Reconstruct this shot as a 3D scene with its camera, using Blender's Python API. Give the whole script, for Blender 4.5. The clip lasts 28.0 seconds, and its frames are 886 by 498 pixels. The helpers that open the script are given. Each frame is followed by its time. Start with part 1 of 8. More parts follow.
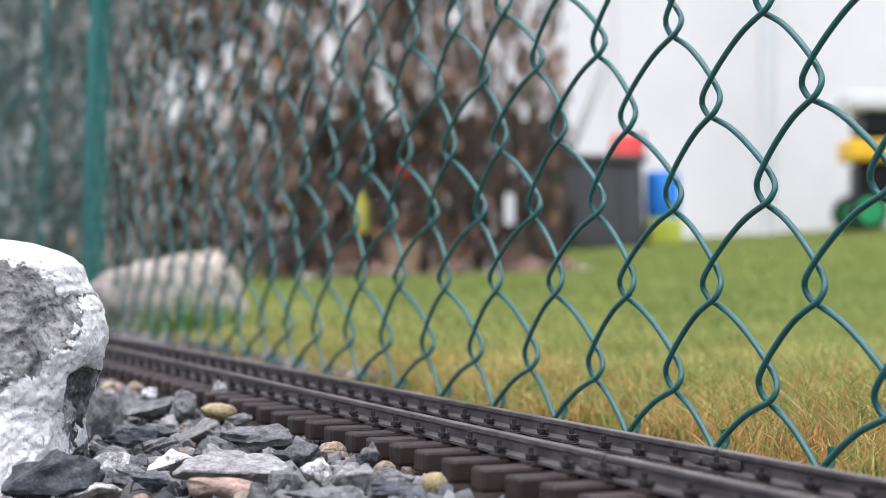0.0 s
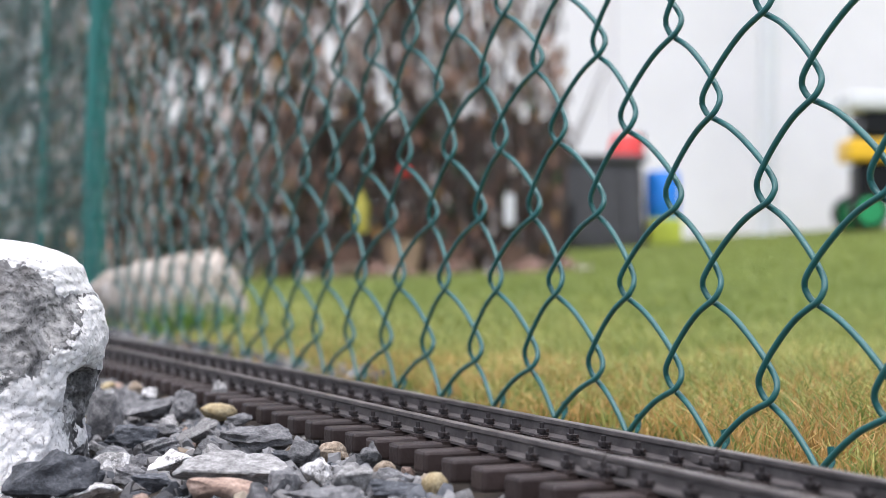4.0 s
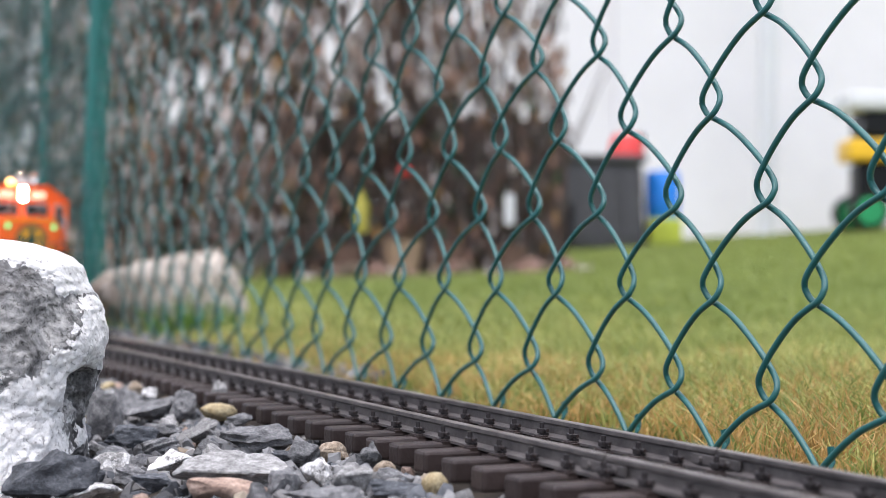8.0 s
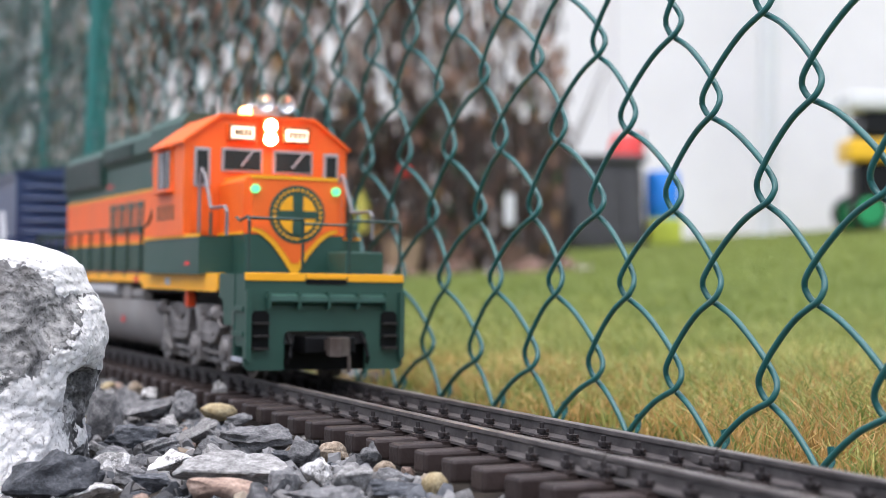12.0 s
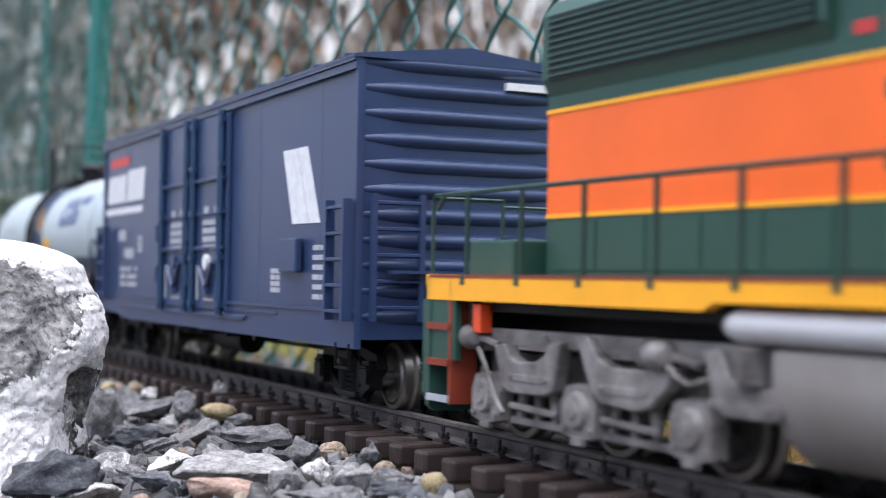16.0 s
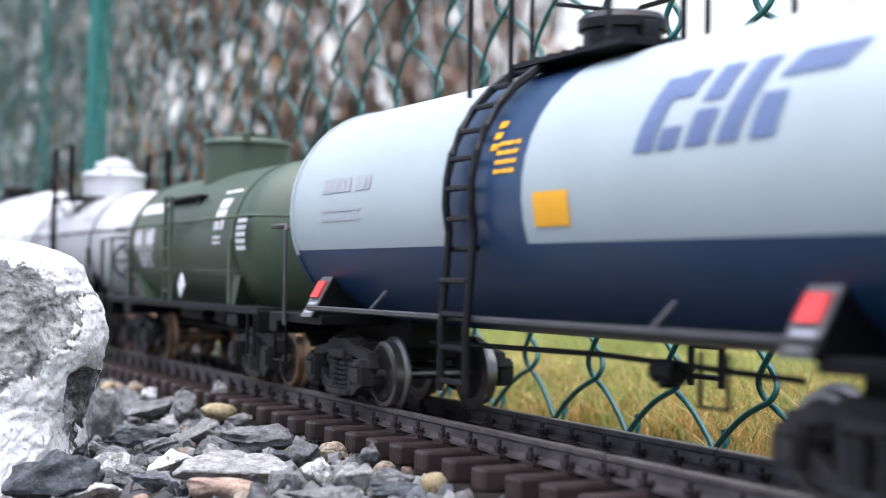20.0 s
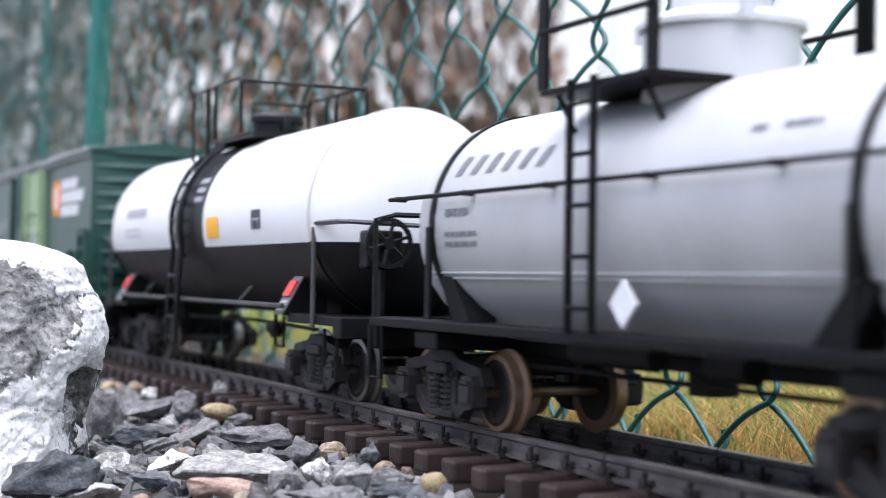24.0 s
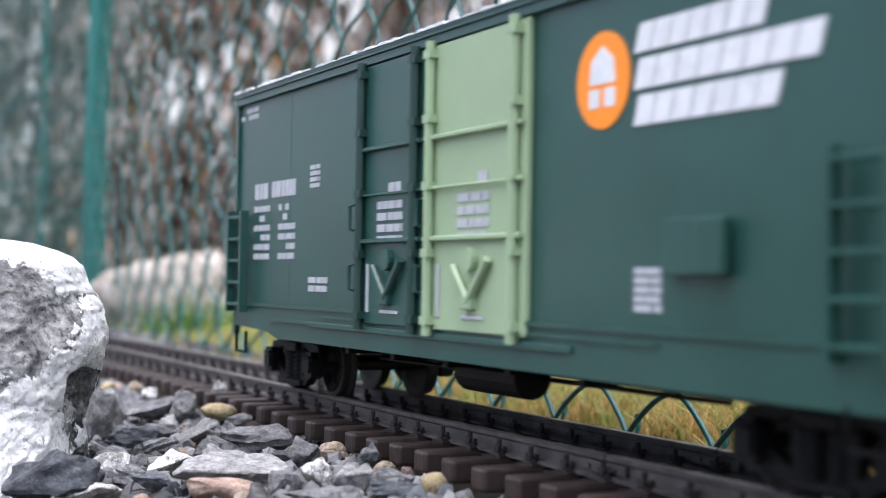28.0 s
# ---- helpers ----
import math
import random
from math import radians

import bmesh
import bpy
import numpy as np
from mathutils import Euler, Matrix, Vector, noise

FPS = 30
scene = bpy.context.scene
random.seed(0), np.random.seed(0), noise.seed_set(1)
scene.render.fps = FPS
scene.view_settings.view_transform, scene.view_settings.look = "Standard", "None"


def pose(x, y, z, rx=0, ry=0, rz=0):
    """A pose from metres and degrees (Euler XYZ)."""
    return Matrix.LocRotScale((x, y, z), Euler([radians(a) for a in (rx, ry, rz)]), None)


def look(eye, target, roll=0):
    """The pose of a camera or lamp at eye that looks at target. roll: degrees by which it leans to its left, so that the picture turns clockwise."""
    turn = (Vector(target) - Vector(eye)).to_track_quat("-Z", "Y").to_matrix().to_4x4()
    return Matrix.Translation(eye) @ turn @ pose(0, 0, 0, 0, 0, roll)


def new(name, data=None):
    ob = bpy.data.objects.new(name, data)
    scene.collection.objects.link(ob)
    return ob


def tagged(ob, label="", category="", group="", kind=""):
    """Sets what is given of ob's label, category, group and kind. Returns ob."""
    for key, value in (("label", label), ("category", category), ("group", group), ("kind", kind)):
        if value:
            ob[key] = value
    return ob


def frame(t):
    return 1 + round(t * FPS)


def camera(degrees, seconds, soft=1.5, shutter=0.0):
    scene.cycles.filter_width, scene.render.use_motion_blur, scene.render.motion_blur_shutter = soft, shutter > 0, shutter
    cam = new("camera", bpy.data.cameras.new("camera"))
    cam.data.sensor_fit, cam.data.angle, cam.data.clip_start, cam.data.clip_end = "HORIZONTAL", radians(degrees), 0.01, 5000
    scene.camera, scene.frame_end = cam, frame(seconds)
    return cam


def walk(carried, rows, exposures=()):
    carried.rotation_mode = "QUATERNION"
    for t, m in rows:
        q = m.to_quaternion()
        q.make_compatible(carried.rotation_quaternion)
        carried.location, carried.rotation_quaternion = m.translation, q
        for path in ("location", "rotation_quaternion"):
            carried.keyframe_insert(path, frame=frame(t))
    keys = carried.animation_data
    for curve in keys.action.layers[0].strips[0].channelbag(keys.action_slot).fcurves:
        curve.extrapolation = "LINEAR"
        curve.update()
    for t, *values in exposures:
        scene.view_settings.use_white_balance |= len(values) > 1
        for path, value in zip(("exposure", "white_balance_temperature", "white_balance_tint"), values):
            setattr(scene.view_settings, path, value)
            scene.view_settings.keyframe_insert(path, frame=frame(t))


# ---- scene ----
# ---- camera ----
cam = camera(33.94, 28.0, soft=0.8, shutter=0.4)
EYE = Vector((0.6929, -0.2900, 0.0681))
AIM = EYE + Vector((-0.90339, 0.42832, 0.02062))
cam.data.dof.use_dof = True
cam.data.dof.focus_distance = 0.63
cam.data.dof.aperture_fstop = 9.6
walk(cam, [(0, look(EYE, AIM, 0.93)), (28, look(EYE, AIM, 0.93))],
     exposures=[(t, e + 0.64, 6150 if t < 15 else 5980, 14) for t, e in ((0, 1.06), (12.5, 1.06), (14.5, 1.18), (15, 1.20), (16, 1.22), (17, 1.54), (18, 1.84), (19, 1.72), (20, 1.40),
                                             (21, 1.26), (22.5, 1.27), (24, 1.34), (25, 1.05), (26, 0.76), (27, 0.87), (28, 1.32))])

# ---- light: overcast sky, soft sun ----
SUN_EL, SUN_AZ = radians(79), radians(-45)
world = bpy.data.worlds.new("sky")
scene.world = world
world.use_nodes = True
wn = world.node_tree.nodes
sky = wn.new("ShaderNodeTexSky")
sky.sky_type = "NISHITA"
sky.sun_disc = False
sky.sun_elevation = SUN_EL
sky.sun_rotation = radians(90) - SUN_AZ
sky.dust_density = 4.0
sky.air_density = 1.0
hsv = wn.new("ShaderNodeHueSaturation")
hsv.inputs["Saturation"].default_value = 0.75
world.node_tree.links.new(sky.outputs[0], hsv.inputs["Color"])
world.node_tree.links.new(hsv.outputs[0], wn["Background"].inputs[0])
wn["Background"].inputs[1].default_value = 0.07
sun_data = bpy.data.lights.new("sun", "SUN")
sun_data.energy = 1.5
sun_data.angle = radians(100)
sun_data.color = (1.0, 0.97, 0.94)
sun = new("sun", sun_data)
SUN_DIR = Vector((math.cos(SUN_EL) * math.cos(SUN_AZ), math.cos(SUN_EL) * math.sin(SUN_AZ), math.sin(SUN_EL)))
sun.matrix_world = look(SUN_DIR * 20, (0, 0, 0))


# ---- materials ----
def mat(name, color, rough=0.6, metal=0.0, var=0.15, scale=60.0, bump=0.0, bump_scale=300.0, color2=None, emit=0.0,
        per_object=0.0, spec=0.5, per_island=0.0):
    """A procedural surface: base colour broken up at two scales, roughness variation, fine relief."""
    m = bpy.data.materials.new(name)
    m.use_nodes = True
    nt = m.node_tree
    n, L = nt.nodes, nt.links
    b = n["Principled BSDF"]
    b.inputs["Roughness"].default_value = rough
    b.inputs["Metallic"].default_value = metal
    b.inputs["Specular IOR Level"].default_value = spec
    tc = n.new("ShaderNodeTexCoord")
    big = n.new("ShaderNodeTexNoise")
    big.inputs["Scale"].default_value = scale
    big.inputs["Detail"].default_value = 6
    big.inputs["Roughness"].default_value = 0.65
    L.new(tc.outputs["Object"], big.inputs["Vector"])
    ramp = n.new("ShaderNodeValToRGB")
    c2 = color2 if color2 else tuple(c * (1 - var) for c in color)
    c1 = color if color2 else tuple(min(1, c * (1 + var)) for c in color)
    ramp.color_ramp.elements[0].color = (*c2, 1)
    ramp.color_ramp.elements[1].color = (*c1, 1)
    ramp.color_ramp.elements[0].position = 0.35
    ramp.color_ramp.elements[1].position = 0.65
    L.new(big.outputs["Fac"], ramp.inputs["Fac"])
    col = ramp.outputs["Color"]
    if per_object or per_island:
        src = n.new("ShaderNodeObjectInfo").outputs["Random"] if per_object else n.new("ShaderNodeNewGeometry").outputs["Random Per Island"]
        mr = n.new("ShaderNodeMapRange")
        amt = per_object or per_island
        mr.inputs["To Min"].default_value = 1 - amt
        mr.inputs["To Max"].default_value = 1 + amt
        L.new(src, mr.inputs["Value"])
        hs = n.new("ShaderNodeHueSaturation")
        L.new(mr.outputs[0], hs.inputs["Value"])
        L.new(col, hs.inputs["Color"])
        col = hs.outputs["Color"]
    L.new(col, b.inputs["Base Color"])
    rr = n.new("ShaderNodeMapRange")
    rr.inputs["To Min"].default_value = max(0.02, rough - 0.08)
    rr.inputs["To Max"].default_value = min(1, rough + 0.08)
    L.new(big.outputs["Fac"], rr.inputs["Value"])
    L.new(rr.outputs[0], b.inputs["Roughness"])
    if bump:
        fine = n.new("ShaderNodeTexNoise")
        fine.inputs["Scale"].default_value = bump_scale
        fine.inputs["Detail"].default_value = 5
        L.new(tc.outputs["Object"], fine.inputs["Vector"])
        bp = n.new("ShaderNodeBump")
        bp.inputs["Strength"].default_value = bump
        bp.inputs["Distance"].default_value = 0.4 / bump_scale
        L.new(fine.outputs["Fac"], bp.inputs["Height"])
        L.new(bp.outputs[0], b.inputs["Normal"])
    if emit:
        b.inputs["Emission Color"].default_value = (*color, 1)
        b.inputs["Emission Strength"].default_value = emit
    return m


def glass(name, color=(0.02, 0.025, 0.025)):
    m = mat(name, color, 0.08, 0, 0.05)
    return m


M = {}
M["wire"] = mat("green_pvc", (0.015, 0.100, 0.094), 0.36, 0, 0.15, 120, 0.15, 900)
M["post"] = mat("green_post", (0.02, 0.15, 0.13), 0.4, 0, 0.1, 40, 0.1)
M["rail"] = mat("weathered_rail", (0.062, 0.056, 0.055), 0.45, 0.25, 0.3, 90, 0.3, 700, color2=(0.135, 0.122, 0.117), spec=0.35)
M["railhead"] = mat("worn_rail_head", (0.26, 0.235, 0.22), 0.36, 0.6, 0.2, 60, 0.2, 900, color2=(0.13, 0.105, 0.09))
M["sleeper"] = mat("brown_plastic_sleeper", (0.036, 0.0260, 0.0235), 0.42, 0, 0.25, 90, 0.4, 500, per_object=0.2, spec=0.3)
M["clip"] = mat("sleeper_clip", (0.018, 0.014, 0.014), 0.5, 0, 0.2)
M["blue"] = mat("navy_car_paint", (0.027, 0.048, 0.115), 0.34, 0, 0.1, 30, 0.06, 700)
M["navy"] = mat("navy_gloss", (0.014, 0.042, 0.10), 0.35, 0, 0.1, 30, 0.05, 700)
M["bcgreen"] = mat("dark_green_car_paint", (0.018, 0.065, 0.053), 0.34, 0, 0.1, 30, 0.06, 700)
M["ltgreen"] = mat("pale_green_door_paint", (0.29, 0.39, 0.235), 0.45, 0, 0.06, 30, 0.06, 700)
M["white"] = mat("white_paint", (0.68, 0.69, 0.70), 0.40, 0, 0.03, 30, 0.03, 500)
M["weld"] = mat("yellowed_white_paint", (0.55, 0.53, 0.49), 0.45, 0, 0.05, 40)
M["ltblue"] = mat("pale_blue_grey_paint", (0.360, 0.420, 0.437), 0.45, 0, 0.04, 25, 0.04, 500)
M["decal"] = mat("white_lettering", (0.68, 0.69, 0.71), 0.5, 0, 0.1, 200)
M["decaldim"] = mat("thin_white_lettering", (0.40, 0.415, 0.44), 0.5, 0, 0.1, 200)
M["decalblk"] = mat("dark_lettering", (0.05, 0.055, 0.07), 0.5, 0, 0.1, 200)
M["decalgrey"] = mat("grey_lettering", (0.36, 0.38, 0.42), 0.5, 0, 0.1, 200)
M["black"] = mat("black_car_paint", (0.005, 0.005, 0.006), 0.4, 0, 0.2, 40, 0.05, spec=0.3)
M["chassis"] = mat("black_chassis_plastic", (0.0048, 0.0048, 0.0052), 0.5, 0, 0.3, 80, 0.15, 500, spec=0.18)
M["bogieblack"] = mat("dusty_black_bogie", (0.016, 0.0155, 0.016), 0.55, 0, 0.35, 70, 0.3, 500, color2=(0.034, 0.032, 0.032), spec=0.25)
M["army"] = mat("olive_green_paint", (0.047, 0.071, 0.044), 0.46, 0, 0.1, 25, 0.06, 500)
M["silver"] = mat("silver_grey_paint", (0.44, 0.445, 0.455), 0.40, 0.2, 0.08, 22, 0.05, 500)
M["silverlt"] = mat("light_silver_paint", (0.47, 0.475, 0.485), 0.40, 0.15, 0.05, 25, 0.04, 500)
M["orange"] = mat("orange_loco_paint", (0.88, 0.145, 0.014), 0.42, 0, 0.06, 25, 0.05, 600)
M["locogreen"] = mat("green_loco_paint", (0.024, 0.072, 0.053), 0.42, 0, 0.08, 25, 0.05, 600)
M["yellow"] = mat("yellow_stripe_paint", (0.92, 0.42, 0.01), 0.45, 0, 0.05, 40, 0.03)
M["yelplac"] = mat("yellow_placard", (0.85, 0.42, 0.01), 0.5, 0, 0.05, 40)
M["redplac"] = mat("red_placard", (0.75, 0.055, 0.05), 0.5, 0, 0.05, 40)
M["red"] = mat("red_paint", (0.62, 0.035, 0.03), 0.45, 0, 0.08, 30)
M["jackred"] = mat("orange_red_paint", (0.72, 0.075, 0.014), 0.45, 0, 0.08, 30)
M["redbrown"] = mat("oxide_red_paint", (0.22, 0.035, 0.015), 0.5, 0, 0.1)
M["bcorange"] = mat("orange_emblem", (0.90, 0.27, 0.01), 0.5, 0, 0.05, 60)
# dark second colour stands for grime and also for shade in the recesses
M["bogiegrey"] = mat("grey_bogie_plastic", (0.25, 0.235, 0.225), 0.55, 0, 0.15, 70, 0.3, 500, color2=(0.085, 0.075, 0.070))
M["fuel"] = mat("grey_fuel_tank", (0.33, 0.32, 0.31), 0.5, 0, 0.1, 14, 0.06, color2=(0.24, 0.215, 0.19))
M["steel"] = mat("bare_steel_wheel", (0.24, 0.225, 0.21), 0.34, 0.9, 0.2, 120, 0.05)
M["rustgrey"] = mat("rust_grey_metal", (0.16, 0.135, 0.12), 0.5, 0.5, 0.25, 90, 0.2, 600, color2=(0.07, 0.05, 0.04))
M["rust"] = mat("rusty_tread", (0.30, 0.20, 0.13), 0.45, 0.7, 0.2, 100)
M["wheelface"] = mat("dark_wheel_face", (0.025, 0.022, 0.02), 0.55, 0.2, 0.2, 80)
M["winglass"] = glass("dark_window_glass")
M["winframe"] = mat("grey_window_frame", (0.42, 0.42, 0.43), 0.4, 0.3, 0.05)
M["railgreen"] = mat("dark_green_rail", (0.012, 0.040, 0.032), 0.45, 0, 0.1)
M["lampwhite"] = mat("lit_headlight", (1.0, 0.86, 0.62), 0.3, 0, 0, 10, emit=60)
M["lampboard"] = mat("lit_number_board", (1.0, 0.80, 0.52), 0.3, 0, 0, 10, emit=0.8)
M["lampgreen"] = mat("lit_green_marker", (0.10, 0.72, 0.22), 0.3, 0, 0, 10, emit=0.6)
M["lampamber"] = mat("lit_amber_beacon", (1.0, 0.42, 0.1), 0.3, 0, 0, 10, emit=4)
M["horn"] = mat("silver_horn", (0.6, 0.6, 0.6), 0.3, 0.7, 0.1)
M["housewall"] = mat("white_render_wall", (0.80, 0.785, 0.79), 0.85, 0, 0.03, 1.5, 0.2, 60)
M["soil"] = mat("soil", (0.10, 0.075, 0.05), 0.95, 0, 0.3, 12, 0.5, 80)


# ---- mesh helpers ----
def part(name, bm, material, parent=None, label="", smooth=False):
    """Links a bmesh as one mesh object under a thing or a part."""
    me = bpy.data.meshes.new(name)
    bm.normal_update()
    bm.to_mesh(me)
    bm.free()
    for mm in (material if isinstance(material, (list, tuple)) else (material,)):
        me.materials.append(mm)
    if smooth:
        for p in me.polygons:
            p.use_smooth = True
        me.set_sharp_from_angle(angle=radians(38))
    ob = new(name, me)
    if parent is not None:
        ob.parent = parent
    if label:
        tagged(ob, label)
    return ob


def pieces(name, bm, material, parent=None, label="", smooth=False):
    """Links every loose piece of a bmesh as a part of its own."""
    bm.verts.ensure_lookup_table()
    left = set(bm.verts)
    first = None
    for v0 in bm.verts:
        if v0 not in left:
            continue
        left.discard(v0)
        isle, todo = [v0], [v0]
        while todo:
            v = todo.pop()
            for e in v.link_edges:
                w = e.other_vert(v)
                if w in left:
                    left.discard(w)
                    isle.append(w)
                    todo.append(w)
        nb = bmesh.new()
        at = {v: nb.verts.new(v.co) for v in isle}
        for f in {f for v in isle for f in v.link_faces}:
            nb.faces.new([at[v] for v in f.verts]).material_index = f.material_index
        ob = part(name, nb, material, parent, label, smooth)
        first = first or ob
    bm.free()
    return first


def add_part(name, me, parent, m=None):
    """Another object on a mesh that exists already."""
    ob = new(name, me)
    if parent is not None:
        ob.parent = parent
    if m is not None:
        ob.matrix_basis = m
    return ob


def B():
    return bmesh.new()


def box(bm, x0, x1, y0, y1, z0, z1, bev=0.0, mi=0):
    r = bmesh.ops.create_cube(bm, size=1, matrix=Matrix.Translation(((x0 + x1) / 2, (y0 + y1) / 2, (z0 + z1) / 2)) @
                              Matrix.Diagonal((abs(x1 - x0), abs(y1 - y0), abs(z1 - z0), 1)))
    fs = {f for v in r["verts"] for f in v.link_faces}
    for f in fs:
        f.material_index = mi
    if bev:
        es = list({e for v in r["verts"] for e in v.link_edges})
        bmesh.ops.bevel(bm, geom=es, offset=bev, segments=2, affect="EDGES", profile=0.5)
    return bm


def rod(bm, a, b, r, seg=8, r2=None, caps=True):
    a, b = Vector(a), Vector(b)
    d = b - a
    q = d.to_track_quat("Z", "Y").to_matrix().to_4x4()
    bmesh.ops.create_cone(bm, cap_ends=caps, cap_tris=False, segments=seg, radius1=r, radius2=r if r2 is None else r2,
                          depth=d.length, matrix=Matrix.Translation((a + b) / 2) @ q)
    return bm


def wire(bm, pts, r, seg=6, up=(0.123, 0.35, 0.9)):
    """A tube along a polyline."""
    pts = [Vector(p) for p in pts]
    rings = []
    up = Vector(up).normalized()
    for i, p in enumerate(pts):
        d = (pts[min(i + 1, len(pts) - 1)] - pts[max(i - 1, 0)]).normalized()
        s = d.cross(up)
        if s.length < 1e-4:
            s = d.cross(Vector((1, 0, 0)))
        s.normalize()
        u = s.cross(d)
        rings.append([bm.verts.new(p + (s * math.cos(a) + u * math.sin(a)) * r) for a in [2 * math.pi * k / seg for k in range(seg)]])
    for a, b in zip(rings, rings[1:]):
        for k in range(seg):
            bm.faces.new((a[k], a[(k + 1) % seg], b[(k + 1) % seg], b[k]))
    bm.faces.new(rings[0][::-1])
    bm.faces.new(rings[-1])
    return bm


def prism(bm, poly, y0, y1, axis="y", mi=0):
    """A polygon (pairs) pushed along an axis. For y the pairs are x, z; for x they are y, z; for z they are x, y."""
    def P(p, c):
        return {"y": (p[0], c, p[1]), "x": (c, p[0], p[1]), "z": (p[0], p[1], c)}[axis]
    a = [bm.verts.new(P(p, y0)) for p in poly]
    b = [bm.verts.new(P(p, y1)) for p in poly]
    n = len(poly)
    fs = [bm.faces.new(a), bm.faces.new(b[::-1])]
    for i in range(n):
        fs.append(bm.faces.new((a[i], b[i], b[(i + 1) % n], a[(i + 1) % n])))
    for f in fs:
        f.material_index = mi
    bmesh.ops.recalc_face_normals(bm, faces=fs)
    return bm


def lathe(bm, prof, seg=24, m=Matrix(), a0=0.0, a1=2 * math.pi):
    """Spins pairs (radius, height) round z, then places by m."""
    full = abs(a1 - a0 - 2 * math.pi) < 1e-6
    cols = seg if full else seg + 1
    grid = []
    for i in range(cols):
        a = a0 + (a1 - a0) * i / seg
        grid.append([bm.verts.new(m @ Vector((r * math.cos(a), r * math.sin(a), z))) for r, z in prof])
    fs = []
    for i in range(seg):
        A, Bc = grid[i], grid[(i + 1) % cols]
        for j in range(len(prof) - 1):
            vs = [A[j], Bc[j], Bc[j + 1], A[j + 1]]
            fs.append(bm.faces.new(vs))
    bmesh.ops.remove_doubles(bm, verts=[v for g in grid for v in g], dist=1e-6)
    return bm


def plate(bm, poly, y, t=0.0004):
    """A thin sticker on a car's side: pairs x, z, at the plane y (outer face towards -y when t > 0)."""
    return prism(bm, poly, y, y - t, "y")


def bar(bm, x0, x1, z0, z1, y, t=0.0004, slant=0.0):
    return plate(bm, [(x0, z0), (x1, z0), (x1 + slant, z1), (x0 + slant, z1)], y, t)


# ---- the track's line ----
K0, K1, S1 = 0.065, -0.0353, -0.0581


def line(s):
    """Place and heading on the track's centreline, s metres along it."""
    if s >= S1:
        return math.sin(K0 * s) / K0, (1 - math.cos(K0 * s)) / K0, K0 * s
    x, y, h = line(S1)
    h2 = h + K1 * (s - S1)
    return x + (math.sin(h2) - math.sin(h)) / K1, y - (math.cos(h2) - math.cos(h)) / K1, h2


def run(t):
    """How far the train has gone at t seconds, from its place at 16.5 s."""
    d = t - 16.5
    return 0.2235 * d + (0.000887 if d < 0 else -0.00018) * d * d


def ground_z(x, y):
    if y > 0.12:
        return -0.012 + 0.05 * (y - 0.12) + 0.032 * max(0.0, y - 1.9)
    if y < -0.06:
        return -0.017 - 0.032 * min(1.0, (-0.06 - y) / 0.3)
    return -0.017


# ---- ground ----
def ground():
    xs = sorted({0.0} | {s * 0.05 * 1.22 ** k for k in range(42) for s in (-1, 1)})
    ys = sorted({-0.06, 0.06, 0.12} | {s * 0.04 * 1.22 ** k for k in range(43) for s in (-1, 1)})
    vs = [(x, y, min(ground_z(x, y), 1.2)) for y in ys for x in xs]
    n = len(xs)
    fs = [(j * n + i, j * n + i + 1, (j + 1) * n + i + 1, (j + 1) * n + i) for j in range(len(ys) - 1) for i in range(n - 1)]
    me = bpy.data.meshes.new("ground")
    me.from_pydata(vs, [], fs)
    m = bpy.data.materials.new("lawn_and_soil")
    m.use_nodes = True
    nt = m.node_tree
    N, L = nt.nodes, nt.links
    b = N["Principled BSDF"]
    b.inputs["Roughness"].default_value = 0.95
    tc = N.new("ShaderNodeTexCoord")
    n1 = N.new("ShaderNodeTexNoise")
    n1.inputs["Scale"].default_value = 9
    n1.inputs["Detail"].default_value = 8
    n1.inputs["Roughness"].default_value = 0.75
    L.new(tc.outputs["Object"], n1.inputs["Vector"])
    r = N.new("ShaderNodeValToRGB")
    e = r.color_ramp.elements
    e[0].position, e[0].color = 0.34, (0.10, 0.125, 0.032, 1)
    e[1].position, e[1].color = 0.68, (0.20, 0.215, 0.062, 1)
    L.new(n1.outputs["Fac"], r.inputs["Fac"])
    sx = N.new("ShaderNodeSeparateXYZ")
    L.new(tc.outputs["Object"], sx.inputs[0])
    mr = N.new("ShaderNodeMapRange")
    mr.inputs["From Min"].default_value = 0.20
    mr.inputs["From Max"].default_value = 0.28
    ad = N.new("ShaderNodeMath")
    ad.operation = "MULTIPLY_ADD"
    ad.inputs[1].default_value = 0.25
    L.new(n1.outputs["Fac"], ad.inputs[0])
    L.new(sx.outputs["Y"], ad.inputs[2])
    L.new(ad.outputs[0], mr.inputs["Value"])
    mx = N.new("ShaderNodeMix")
    mx.data_type = "RGBA"
    mx.inputs["A"].default_value = (0.060, 0.048, 0.038, 1)
    L.new(r.outputs["Color"], mx.inputs["B"])
    L.new(mr.outputs[0], mx.inputs["Factor"])
    L.new(mx.outputs["Result"], b.inputs["Base Color"])
    me.materials.append(m)
    tagged(new("ground", me), "sloping lawn over brown soil beside the track", "lawn", kind="structure")


ground()


# ---- track ----
GAUGE = 0.0475


def rail_profile():
    return [(-0.0042, 0.0), (0.0042, 0.0), (0.0042, 0.0011), (0.0008, 0.0022), (0.0008, 0.0056), (0.0019, 0.0065),
            (0.0019, 0.0080), (0.0014, 0.0084), (-0.0014, 0.0084), (-0.0019, 0.0080), (-0.0019, 0.0065), (-0.0008, 0.0056),
            (-0.0008, 0.0022), (-0.0042, 0.0011)]


